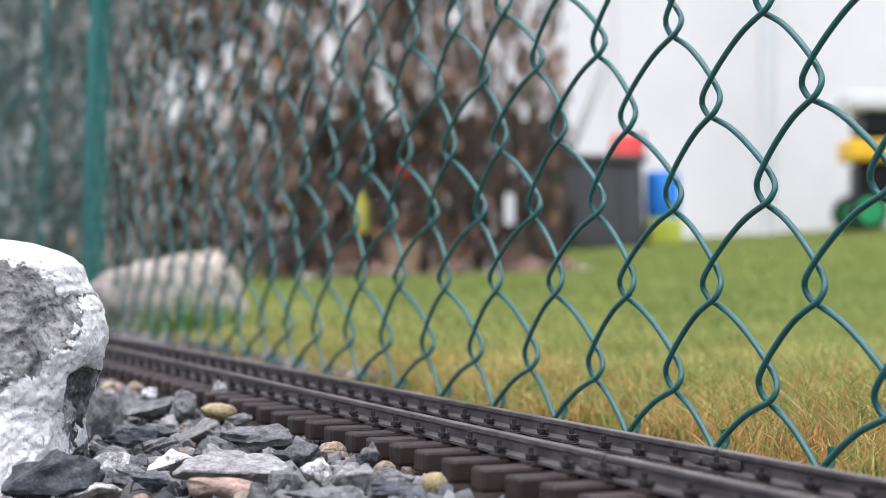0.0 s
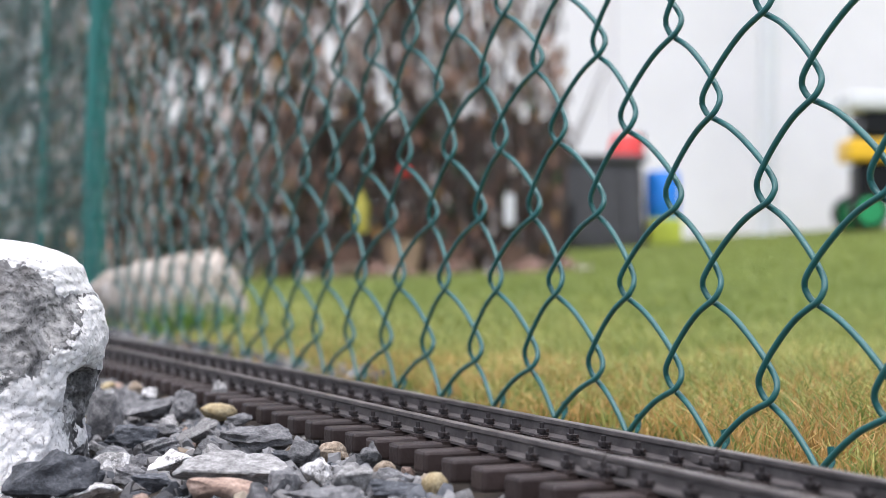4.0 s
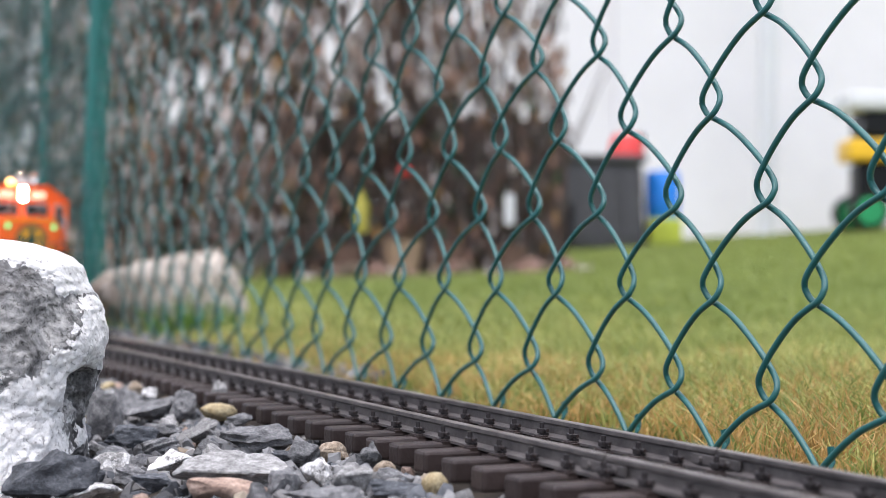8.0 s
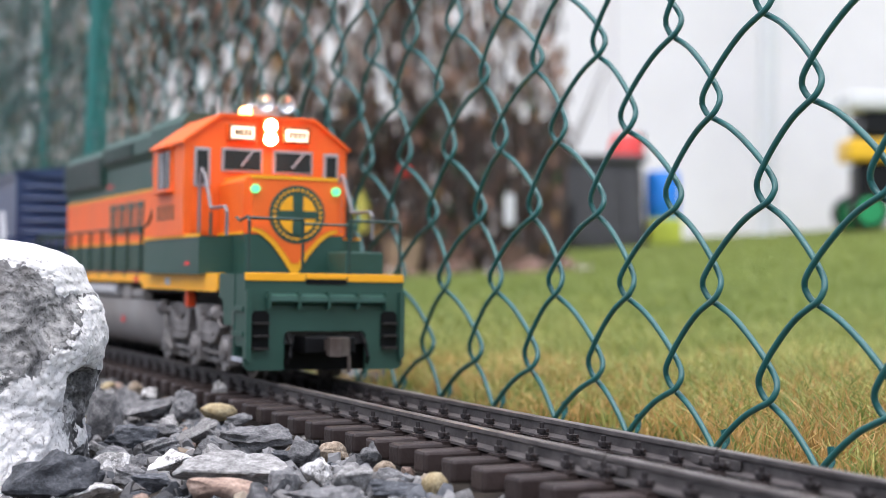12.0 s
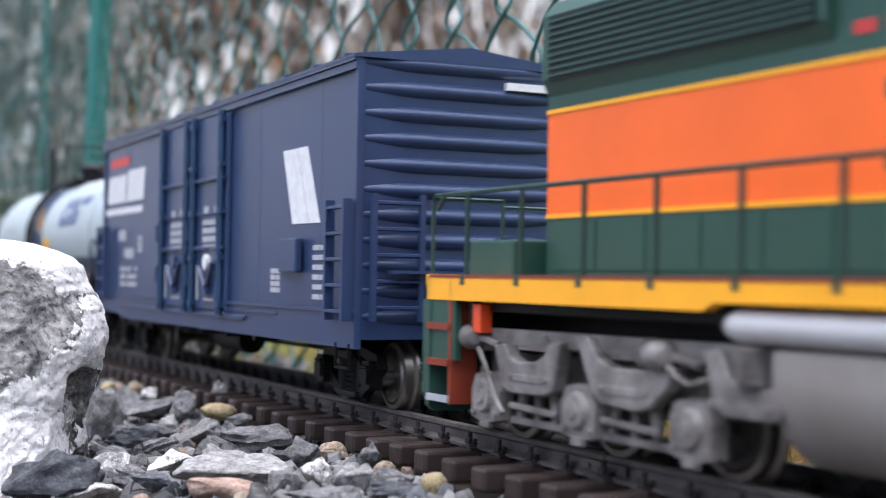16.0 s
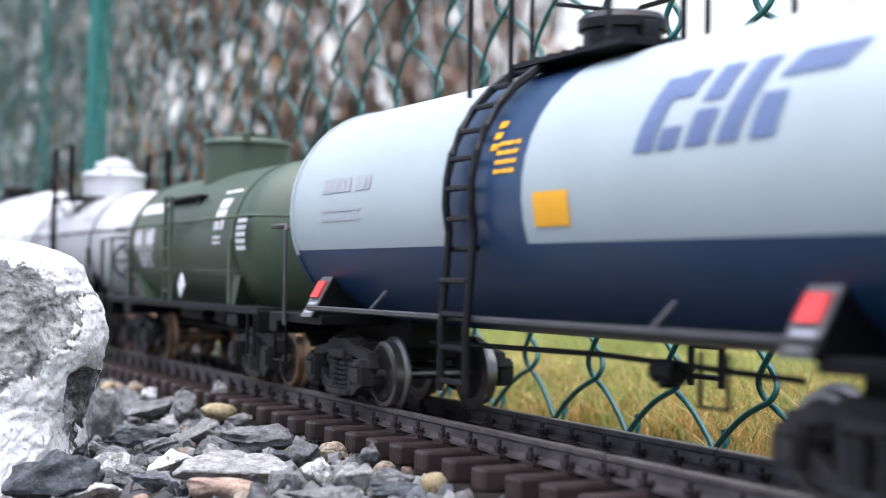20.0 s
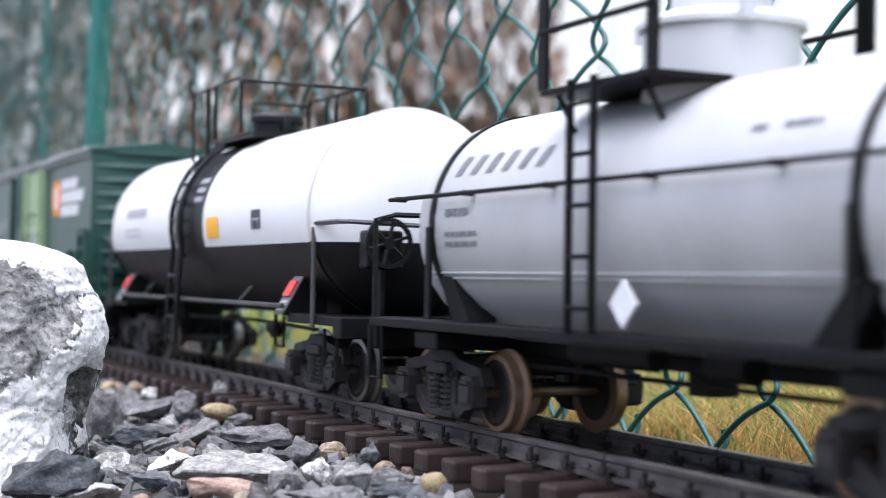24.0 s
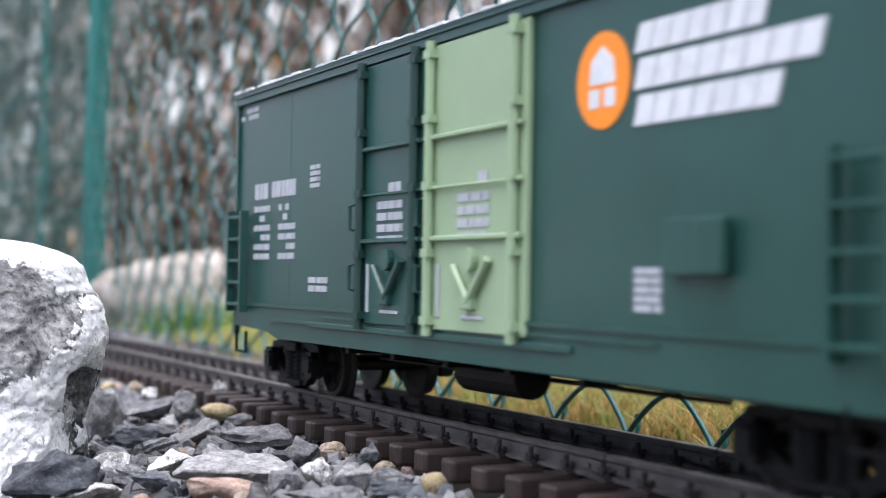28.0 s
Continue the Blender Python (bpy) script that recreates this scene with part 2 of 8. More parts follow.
def make_track():
    track = tagged(new("railway_track"), "brown garden railway track with plastic sleepers on stone ballast", "railway track")
    prof = rail_profile()
    joints = [-7.0, -2.44, -1.54, -0.64, 0.263, 1.16, 4.2]
    for side in (-1, 1):
        for a, b in zip(joints, joints[1:]):
            bm = B()
            n = max(6, int((b - a) / 0.06))
            rings = []
            for i in range(n + 1):
                s = a + 0.0006 + (b - a - 0.0012) * i / n
                x, y, h = line(s)
                o = side * GAUGE / 2
                rings.append([bm.verts.new((x - math.sin(h) * (o + p), y + math.cos(h) * (o + p), z)) for p, z in prof])
            for p, q in zip(rings, rings[1:]):
                for k in range(len(prof)):
                    f = bm.faces.new((p[k], p[(k + 1) % len(prof)], q[(k + 1) % len(prof)], q[k]))
                    f.material_index = 1 if k in (6, 7, 8) else 0
            bm.faces.new(rings[0][::-1])
            bm.faces.new(rings[-1])
            bmesh.ops.recalc_face_normals(bm, faces=bm.faces)
            part("rail", bm, [M["rail"], M["railhead"]], track, "dark weathered metal rail")
    for a in joints[1:-1]:
        for side in (-1, 1):
            bm = B()
            x, y, h = line(a)
            for w in (-1, 1):
                box(bm, -0.014, 0.014, w * 0.0016, w * 0.0027, 0.0021, 0.0058, 0.0003)
                for k in (-0.008, 0.008):
                    rod(bm, (k, w * 0.0026, 0.004), (k, w * 0.0040, 0.004), 0.0011, 6)
            ob = part("rail_joiner", bm, M["rail"], track, "bolted rail joiner plate")
            ob.matrix_basis = pose(x - math.sin(h) * side * GAUGE / 2, y + math.cos(h) * side * GAUGE / 2, 0, 0, 0, math.degrees(h))
    # one sleeper with its four rail clips, then repeats on the same mesh
    bm = B()
    box(bm, -0.0055, 0.0055, -0.0515, 0.0515, -0.0090, 0.0, 0.0014)
    for sy in (-1, 1):
        # thin webs that join the sleepers under the rail
        box(bm, 0.0050, 0.0192, sy * GAUGE / 2 - 0.0030, sy * GAUGE / 2 + 0.0030, -0.0075, -0.0012)
    for sy in (-1, 1):
        for w in (-1, 1):
            y = sy * GAUGE / 2 + w * 0.0052
            box(bm, -0.0034, 0.0034, y - 0.0020, y + 0.0020, -0.001, 0.0014, 0.0004)
            n0 = len(bm.faces)
            box(bm, -0.0024, 0.0024, y - 0.0012 - w * 0.0012, y + 0.0012 - w * 0.0012, 0.001, 0.0026, 0.0004)
            box(bm, -0.0018, 0.0018, y - 0.0014, y + 0.0014, 0.002, 0.0042, 0.0003)
            rod(bm, (0, y, 0.004), (0, y, 0.0066), 0.0011, 8)
            rod(bm, (-0.0040, y - w * 0.0006, 0.0036), (0.0040, y - w * 0.0006, 0.0036), 0.0008, 6)
            bm.faces.ensure_lookup_table()
            for f in bm.faces[n0:]:
                f.material_index = 1
        box(bm, -0.0052, 0.0052, sy * GAUGE / 2 - 0.0075, sy * GAUGE / 2 + 0.0075, -0.001, 0.0007)
    first = part("sleeper", bm, [M["sleeper"], M["clip"]], track, smooth=False)
    me = first.data
    SP, S0 = 0.0248, -0.0054
    rng = random.Random(4)
    k0 = -52
    for k in range(k0, 62):
        s = S0 + SP * k
        x, y, h = line(s)
        m = pose(x, y, rng.uniform(-0.0004, 0.0002), 0, 0, math.degrees(h) + rng.uniform(-1.2, 1.2))
        if k == k0:
            first.matrix_basis = m
        else:
            add_part("sleeper", me, track, m)
    # the sleepers farther along, joined
    vs, fs = [], []
    src_v = [v.co.copy() for v in me.vertices]
    src_f = [tuple(p.vertices) for p in me.polygons]
    for k in list(range(-270, k0)) + list(range(62, 150)):
        x, y, h = line(S0 + SP * k)
        m = pose(x, y, 0, 0, 0, math.degrees(h))
        o = len(vs)
        vs += [m @ v for v in src_v]
        fs += [tuple(i + o for i in f) for f in src_f]
    me2 = bpy.data.meshes.new("far_sleepers")
    me2.from_pydata(vs, [], fs)
    me2.materials.append(M["sleeper"])
    far = new("far_sleepers", me2)
    far.parent = track
    tagged(far, kind="stuff")


make_track()


# ---- chain-link fence ----
FW_, FH_ = 0.03623, 0.0424
F0 = Vector((0.2269, 0.1009, 0.0597))
FANG = radians(-1.113)
FE = Vector((math.cos(FANG), math.sin(FANG), 0))
FN = Vector((-math.sin(FANG), math.cos(FANG), 0))
F_LEAN, F_SHEAR = 0.052, -0.104


def fence_point(col, row, off=0.0):
    """A place on the fence: columns along it, rows up, off behind it."""
    z = row * FH_
    return F0 + FE * (col * FW_ + z * F_SHEAR) + FN * (z * F_LEAN + off) + Vector((0, 0, z))


def make_fence():
    fence = tagged(new("chain_link_fence"), "green plastic-coated chain-link fence beside the track", "fence")
    rw = 0.0014
    top, bot = 24, -1.72
    meshes = {}
    rng = random.Random(8)

    # one leg of a strand: how far across to the next column, how far down to the next row
    leg = [(-0.165, -0.150), (-0.135, -0.075), (-0.075, -0.028), (0.0, 0.0), (0.14, 0.052), (0.32, 0.130), (0.54, 0.260), (0.79, 0.440), (1.0, 0.620),
           (1.10, 0.730), (1.150, 0.795)]
    drift = (-0.09, 0.01)

    def picket(par):
        pts = []
        r = top if (top - par) % 2 == 0 else top - 1
        left = True
        while r > bot:
            xa, xb = (drift[par], 1 + drift[1 - par]) if left else (1 + drift[1 - par], drift[par])
            for k, f in leg:
                side = 0.0017 * max(-1.0, min(1.0, (f + 0.15) * 9, (0.85 - f) * 9))
                if r - f > bot:
                    pts.append(fence_point(xa + (xb - xa) * k, r - f, side if left else -side) - fence_point(0, 0, 0))
            r -= 1
            left = not left
        co = []
        for i in range(len(pts) - 1):
            p0, p1, p2, p3 = pts[max(i - 1, 0)], pts[i], pts[i + 1], pts[min(i + 2, len(pts) - 1)]
            for q in range(3):
                t = q / 3
                co.append(0.5 * (2 * p1 + (p2 - p0) * t + (2 * p0 - 5 * p1 + 4 * p2 - p3) * t * t + (3 * p1 - p0 - 3 * p2 + p3) * t ** 3))
        bm = B()
        wire(bm, co, rw, 10, FN)
        # knuckled end at the foot
        a = co[-1]
        wire(bm, [a, a + FN * 0.003 + Vector((0.002, 0, -0.002)), a + FN * 0.006 + Vector((0.001, 0, 0.004)), a + FN * 0.006 + Vector((0, 0, 0.010))], rw, 8)
        return bm

    for par in (0, 1):
        ob = part("wire", picket(par), M["wire"], fence, smooth=True)
        meshes[par] = ob.data
        c = par if par == 0 else 1
        ob.matrix_basis = Matrix.Translation(fence_point(c, 0))
    for c in range(-128, 16):
        if c in (0, 1):
            continue
        j = Vector((rng.uniform(-1, 1), 0, rng.uniform(-1, 1))) * 0.0008
        far = [max(0.0, min(10.0, -3.0 - k)) * (-0.020 if k % 2 == 0 else 0.008) for k in (c, c + 1)]
        m = Matrix.Diagonal((1 + far[1] - far[0], 1, 1, 1))
        m[1][2] = 0.005 * max(0.0, min(9.0, -3.0 - c))
        add_part("wire", meshes[c % 2], fence, Matrix.Translation(fence_point(c + far[0], 0) + j) @ m)
    for row in (10.4, 21.5):
        bm = B()
        wire(bm, [fence_point(c, row, 0.006 + 0.001 * math.sin(c)) for c in range(-128, 17, 4)], 0.0016, 6)
        part("tension_wire", bm, M["wire"], fence, "green tension wire")
    for back, r, h in ((1.675, 0.0165, 1.15), (2.17, 0.0048, 1.15), (4.1, 0.0165, 1.15)):
        p = F0 - FE * back + FN * 0.022
        bm = B()
        rod(bm, (p.x, p.y, -0.10), (p.x + FN.x * h * 0.01, p.y + h * 0.01, h), r, 20)
        rod(bm, (p.x + FN.x * h * 0.01, p.y + h * 0.01, h), (p.x, p.y + h * 0.01, h + 0.012), r * 1.12, 20, r * 0.4)
        part("post", bm, M["post"], fence, "round green metal fence post", smooth=True)


make_fence()


# ---- stones ----
def rock_material(name, dark, mid, light, scale, white=0.5, white_col=(0.78, 0.77, 0.76), rnd=0.25, white_scale=0.55, relief=0.0006, strata=1.0):
    m = bpy.data.materials.new(name)
    m.use_nodes = True
    nt = m.node_tree
    N, L = nt.nodes, nt.links
    b = N["Principled BSDF"]
    b.inputs["Roughness"].default_value = 0.85
    tc = N.new("ShaderNodeTexCoord")
    off = N.new("ShaderNodeObjectInfo")
    mul = N.new("ShaderNodeVectorMath")
    mul.operation = "MULTIPLY_ADD"
    cmb = N.new("ShaderNodeCombineXYZ")
    L.new(off.outputs["Random"], cmb.inputs[0])
    L.new(off.outputs["Random"], cmb.inputs[1])
    mul.inputs[1].default_value = (7.3, 3.1, 1.0)
    L.new(cmb.outputs[0], mul.inputs[0])
    bed_lines = N.new("ShaderNodeMapping")
    bed_lines.inputs["Scale"].default_value = (1.0, 1.0, strata)
    L.new(tc.outputs["Object"], bed_lines.inputs["Vector"])
    L.new(bed_lines.outputs[0], mul.inputs[2])
    n1 = N.new("ShaderNodeTexNoise")
    n1.inputs["Scale"].default_value = scale
    n1.inputs["Detail"].default_value = 9
    n1.inputs["Roughness"].default_value = 0.72
    n1.inputs["Distortion"].default_value = 0.25
    L.new(mul.outputs[0], n1.inputs["Vector"])
    r = N.new("ShaderNodeValToRGB")
    e = r.color_ramp.elements
    e[0].position, e[0].color = 0.36, (*dark, 1)
    e[1].position, e[1].color = 0.66, (*light, 1)
    k = e.new(0.5)
    k.color = (*mid, 1)
    L.new(n1.outputs["Fac"], r.inputs["Fac"])
    hs = N.new("ShaderNodeHueSaturation")
    mr = N.new("ShaderNodeMapRange")
    mr.inputs["To Min"].default_value = 1 - rnd
    mr.inputs["To Max"].default_value = 1 + rnd * 1.5
    L.new(off.outputs["Random"], mr.inputs["Value"])
    L.new(mr.outputs[0], hs.inputs["Value"])
    L.new(r.outputs["Color"], hs.inputs["Color"])
    n2 = N.new("ShaderNodeTexNoise")
    n2.inputs["Scale"].default_value = scale * white_scale
    n2.inputs["Detail"].default_value = 12
    n2.inputs["Roughness"].default_value = 0.78
    n2.inputs["Distortion"].default_value = 0.3
    L.new(mul.outputs[0], n2.inputs["Vector"])
    wr = N.new("ShaderNodeValToRGB")
    wr.color_ramp.elements[0].position = white
    wr.color_ramp.elements[1].position = white + 0.03
    L.new(n2.outputs["Fac"], wr.inputs["Fac"])
    mx = N.new("ShaderNodeMix")
    mx.data_type = "RGBA"
    L.new(wr.outputs["Color"], mx.inputs["Factor"])
    L.new(hs.outputs["Color"], mx.inputs["A"])
    wv = N.new("ShaderNodeMix")
    wv.data_type = "RGBA"
    wv.inputs["A"].default_value = (*[c * 0.45 for c in white_col], 1)
    wv.inputs["B"].default_value = (*white_col, 1)
    n4 = N.new("ShaderNodeTexNoise")
    n4.inputs["Scale"].default_value = scale * 1.1
    n4.inputs["Detail"].default_value = 6
    L.new(mul.outputs[0], n4.inputs["Vector"])
    w2 = N.new("ShaderNodeMapRange")
    w2.inputs["From Min"].default_value = 0.36
    w2.inputs["From Max"].default_value = 0.47
    L.new(n4.outputs["Fac"], w2.inputs["Value"])
    L.new(w2.outputs[0], wv.inputs["Factor"])
    L.new(wv.outputs["Result"], mx.inputs["B"])
    grain = N.new("ShaderNodeMix")
    grain.data_type, grain.blend_type = "RGBA", "MULTIPLY"
    grain.inputs["Factor"].default_value = 1.0
    L.new(mx.outputs["Result"], grain.inputs["A"])
    L.new(grain.outputs["Result"], b.inputs["Base Color"])
    n3 = N.new("ShaderNodeTexNoise")
    n3.inputs["Scale"].default_value = scale * 5
    n3.inputs["Detail"].default_value = 8
    n3.inputs["Roughness"].default_value = 0.7
    L.new(mul.outputs[0], n3.inputs["Vector"])
    gr = N.new("ShaderNodeMapRange")
    for key, val in (("From Min", 0.34), ("From Max", 0.62), ("To Min", 0.55), ("To Max", 1.18)):
        gr.inputs[key].default_value = val
    L.new(n3.outputs["Fac"], gr.inputs["Value"])
    L.new(gr.outputs[0], grain.inputs["B"])
    bp = N.new("ShaderNodeBump")
    bp.inputs["Strength"].default_value = 1.0
    bp.inputs["Distance"].default_value = relief
    L.new(n3.outputs["Fac"], bp.inputs["Height"])
    bp2 = N.new("ShaderNodeBump")
    bp2.inputs["Strength"].default_value = 0.6
    bp2.inputs["Distance"].default_value = relief * 0.5
    L.new(wr.outputs["Color"], bp2.inputs["Height"])
    L.new(bp.outputs[0], bp2.inputs["Normal"])
    L.new(bp2.outputs[0], b.inputs["Normal"])
    return m


def lichen_rock(name):
    """Grey broken rock with dark pits, paler flakes and a white crust where the mesh carries it."""
    m = bpy.data.materials.new(name)
    m.use_nodes = True
    N, L = m.node_tree.nodes, m.node_tree.links
    b = N["Principled BSDF"]
    b.inputs["Roughness"].default_value = 0.9
    b.inputs["Specular IOR Level"].default_value = 0.25
    tc = N.new("ShaderNodeTexCoord")

    def noise_at(scale, detail, rough, warp=0.0):
        n = N.new("ShaderNodeTexNoise")
        for key, val in (("Scale", scale), ("Detail", detail), ("Roughness", rough), ("Distortion", warp)):
            n.inputs[key].default_value = val
        L.new(tc.outputs["Object"], n.inputs["Vector"])
        return n.outputs["Fac"]

    def ramp(src, *stops):
        r = N.new("ShaderNodeValToRGB")
        e = r.color_ramp.elements
        while len(e) < len(stops):
            e.new(0.5)
        for k, (p, c) in zip(e, stops):
            k.position, k.color = p, (*c, 1)
        L.new(src, r.inputs["Fac"])
        return r.outputs["Color"]

    def mix(kind, fac, a, c):
        x = N.new("ShaderNodeMix")
        x.data_type, x.blend_type = "RGBA", kind
        if isinstance(fac, float):
            x.inputs["Factor"].default_value = fac
        else:
            L.new(fac, x.inputs["Factor"])
        L.new(a, x.inputs["A"])
        L.new(c, x.inputs["B"])
        return x.outputs["Result"]

    flakes = noise_at(75, 6, 0.6, 1.2)
    grey = ramp(flakes, (0.36, (0.11, 0.109, 0.109)), (0.46, (0.24, 0.238, 0.237)), (0.54, (0.34, 0.337, 0.333)), (0.66, (0.53, 0.522, 0.51)))
    fine = noise_at(420, 10, 0.75, 0.6)
    pits = ramp(fine, (0.37, (0.16, 0.155, 0.15)), (0.46, (0.85, 0.85, 0.85)), (0.62, (1.2, 1.2, 1.2)))
    patches = ramp(noise_at(34, 5, 0.6, 0.9), (0.38, (0.50, 0.49, 0.48)), (0.48, (0.92, 0.92, 0.92)), (0.60, (1.15, 1.14, 1.12)))
    stone = mix("MULTIPLY", 1.0, mix("MULTIPLY", 1.0, grey, patches), pits)
    specks = ramp(noise_at(380, 8, 0.72, 0.5), (0.36, (0.30, 0.295, 0.29)), (0.42, (0.78, 0.765, 0.745)), (0.55, (0.92, 0.91, 0.895)))
    at = N.new("ShaderNodeAttribute")
    at.attribute_name = "crust"
    edge = N.new("ShaderNodeMath")
    edge.operation = "MULTIPLY_ADD"
    edge.inputs[1].default_value = 0.8
    L.new(noise_at(240, 8, 0.72, 0.8), edge.inputs[0])
    L.new(at.outputs["Fac"], edge.inputs[2])
    mask = ramp(edge.outputs[0], (0.86, (0, 0, 0)), (0.89, (1, 1, 1)))
    L.new(mix("MIX", mask, stone, specks), b.inputs["Base Color"])
    for h, dist in ((fine, 0.0016), (flakes, 0.0030), (mask, 0.0004)):
        bp = N.new("ShaderNodeBump")
        bp.inputs["Strength"].default_value = 0.9
        bp.inputs["Distance"].default_value = dist
        L.new(h, bp.inputs["Height"])
        if b.inputs["Normal"].is_linked:
            L.new(b.inputs["Normal"].links[0].from_socket, bp.inputs["Normal"])
        L.new(bp.outputs[0], b.inputs["Normal"])
    return m


M["rock"] = lichen_rock("grey_rock_with_lichen")
M["slate"] = rock_material("slate_grey_stone", (0.068, 0.068, 0.072), (0.155, 0.155, 0.159), (0.30, 0.298, 0.298), 5.0, 0.67, (0.58, 0.56, 0.545), strata=2.2)
M["palestone"] = rock_material("pale_grey_stone", (0.115, 0.113, 0.111), (0.235, 0.231, 0.226), (0.40, 0.392, 0.382), 5.5, 0.63, (0.62, 0.605, 0.59), strata=2.0)
M["whitestone"] = rock_material("white_crusted_stone", (0.12, 0.117, 0.112), (0.29, 0.283, 0.273), (0.53, 0.52, 0.505), 5.0, 0.48, (0.76, 0.745, 0.73))
M["darkstone"] = rock_material("dark_blue_slate", (0.028, 0.031, 0.037), (0.068, 0.074, 0.085), (0.155, 0.162, 0.176), 5.0, 0.70, (0.50, 0.50, 0.50), strata=2.5)
M["tanstone"] = rock_material("tan_stone", (0.13, 0.098, 0.068), (0.25, 0.195, 0.140), (0.40, 0.335, 0.26), 4.0, 0.70)
M["ochrestone"] = rock_material("ochre_pebble", (0.20, 0.145, 0.060), (0.31, 0.245, 0.135), (0.42, 0.36, 0.23), 3.0, 0.72)
M["brownstone"] = rock_material("pinkish_brown_stone", (0.15, 0.098, 0.075), (0.27, 0.19, 0.15), (0.40, 0.30, 0.24), 4.0, 0.72)
M["boulder"] = rock_material("pale_boulder", (0.28, 0.23, 0.18), (0.49, 0.43, 0.365), (0.69, 0.63, 0.56), 22, 0.55, rnd=0, relief=0.003)


def stone_mesh(name, seed, sub=2, rough=0.35, cuts=7, flat=1.0, round_=0.0):
    """A broken stone about 1 across: the hull of scattered points, chipped, layered and roughened."""
    rng = random.Random(seed)
    bm = B()
    for _ in range(10 + cuts):
        p = Vector((rng.gauss(0, 1), rng.gauss(0, 1), rng.gauss(0, 1))).normalized() * 0.5 * rng.uniform(0.82, 1.0)
        bm.verts.new((p.x * 1.2, p.y * 0.9, p.z * flat))
    r = bmesh.ops.convex_hull(bm, input=bm.verts[:])
    junk = list({g for g in r["geom_interior"] + r["geom_unused"] if isinstance(g, bmesh.types.BMVert)})
    bmesh.ops.delete(bm, geom=junk, context="VERTS")
    if sub:
        bmesh.ops.bevel(bm, geom=bm.edges[:], offset=0.02, segments=1, affect="EDGES")
        bmesh.ops.triangulate(bm, faces=bm.faces[:])
        for limit in (0.16, 0.07, 0.04):
            bmesh.ops.subdivide_edges(bm, edges=[e for e in bm.edges if e.calc_length() > limit], cuts=1, use_grid_fill=True)
            bmesh.ops.triangulate(bm, faces=bm.faces[:])
        o = Vector((seed * 3.7, seed * 1.3, seed * 2.1))
        tilt = Vector((rng.uniform(-0.3, 0.3), rng.uniform(-0.3, 0.3), 1)).normalized()
        for v in bm.verts:
            d = v.co.normalized()
            if round_:
                v.co = v.co.lerp(Vector((d.x * 0.56, d.y * 0.42, d.z * 0.46 * flat)), round_)
            layer = noise.noise(Vector((v.co.dot(tilt) * 13, seed, v.co.x * 1.2))) * 0.055 * (1 - round_)
            v.co += d * ((noise.noise(v.co * 3 + o) * 0.06 + noise.noise(v.co * 8 + o) * 0.040 + noise.noise(v.co * 19 + o) * 0.020) * (1 - 0.8 * round_) * rough * 2 + layer)
    me = bpy.data.meshes.new(name)
    bm.normal_update()
    bm.to_mesh(me)
    bm.free()
    if sub:
        for f in me.polygons:
            f.use_smooth = True
        me.set_sharp_from_angle(angle=radians(32))
    return me


def bed_z(x, y):
    """The level on which the ballast stones lie."""
    if y < -0.06:
        return -0.012 - 0.03 * min(1.0, (-0.06 - y) / 0.3)
    return ground_z(x, y)


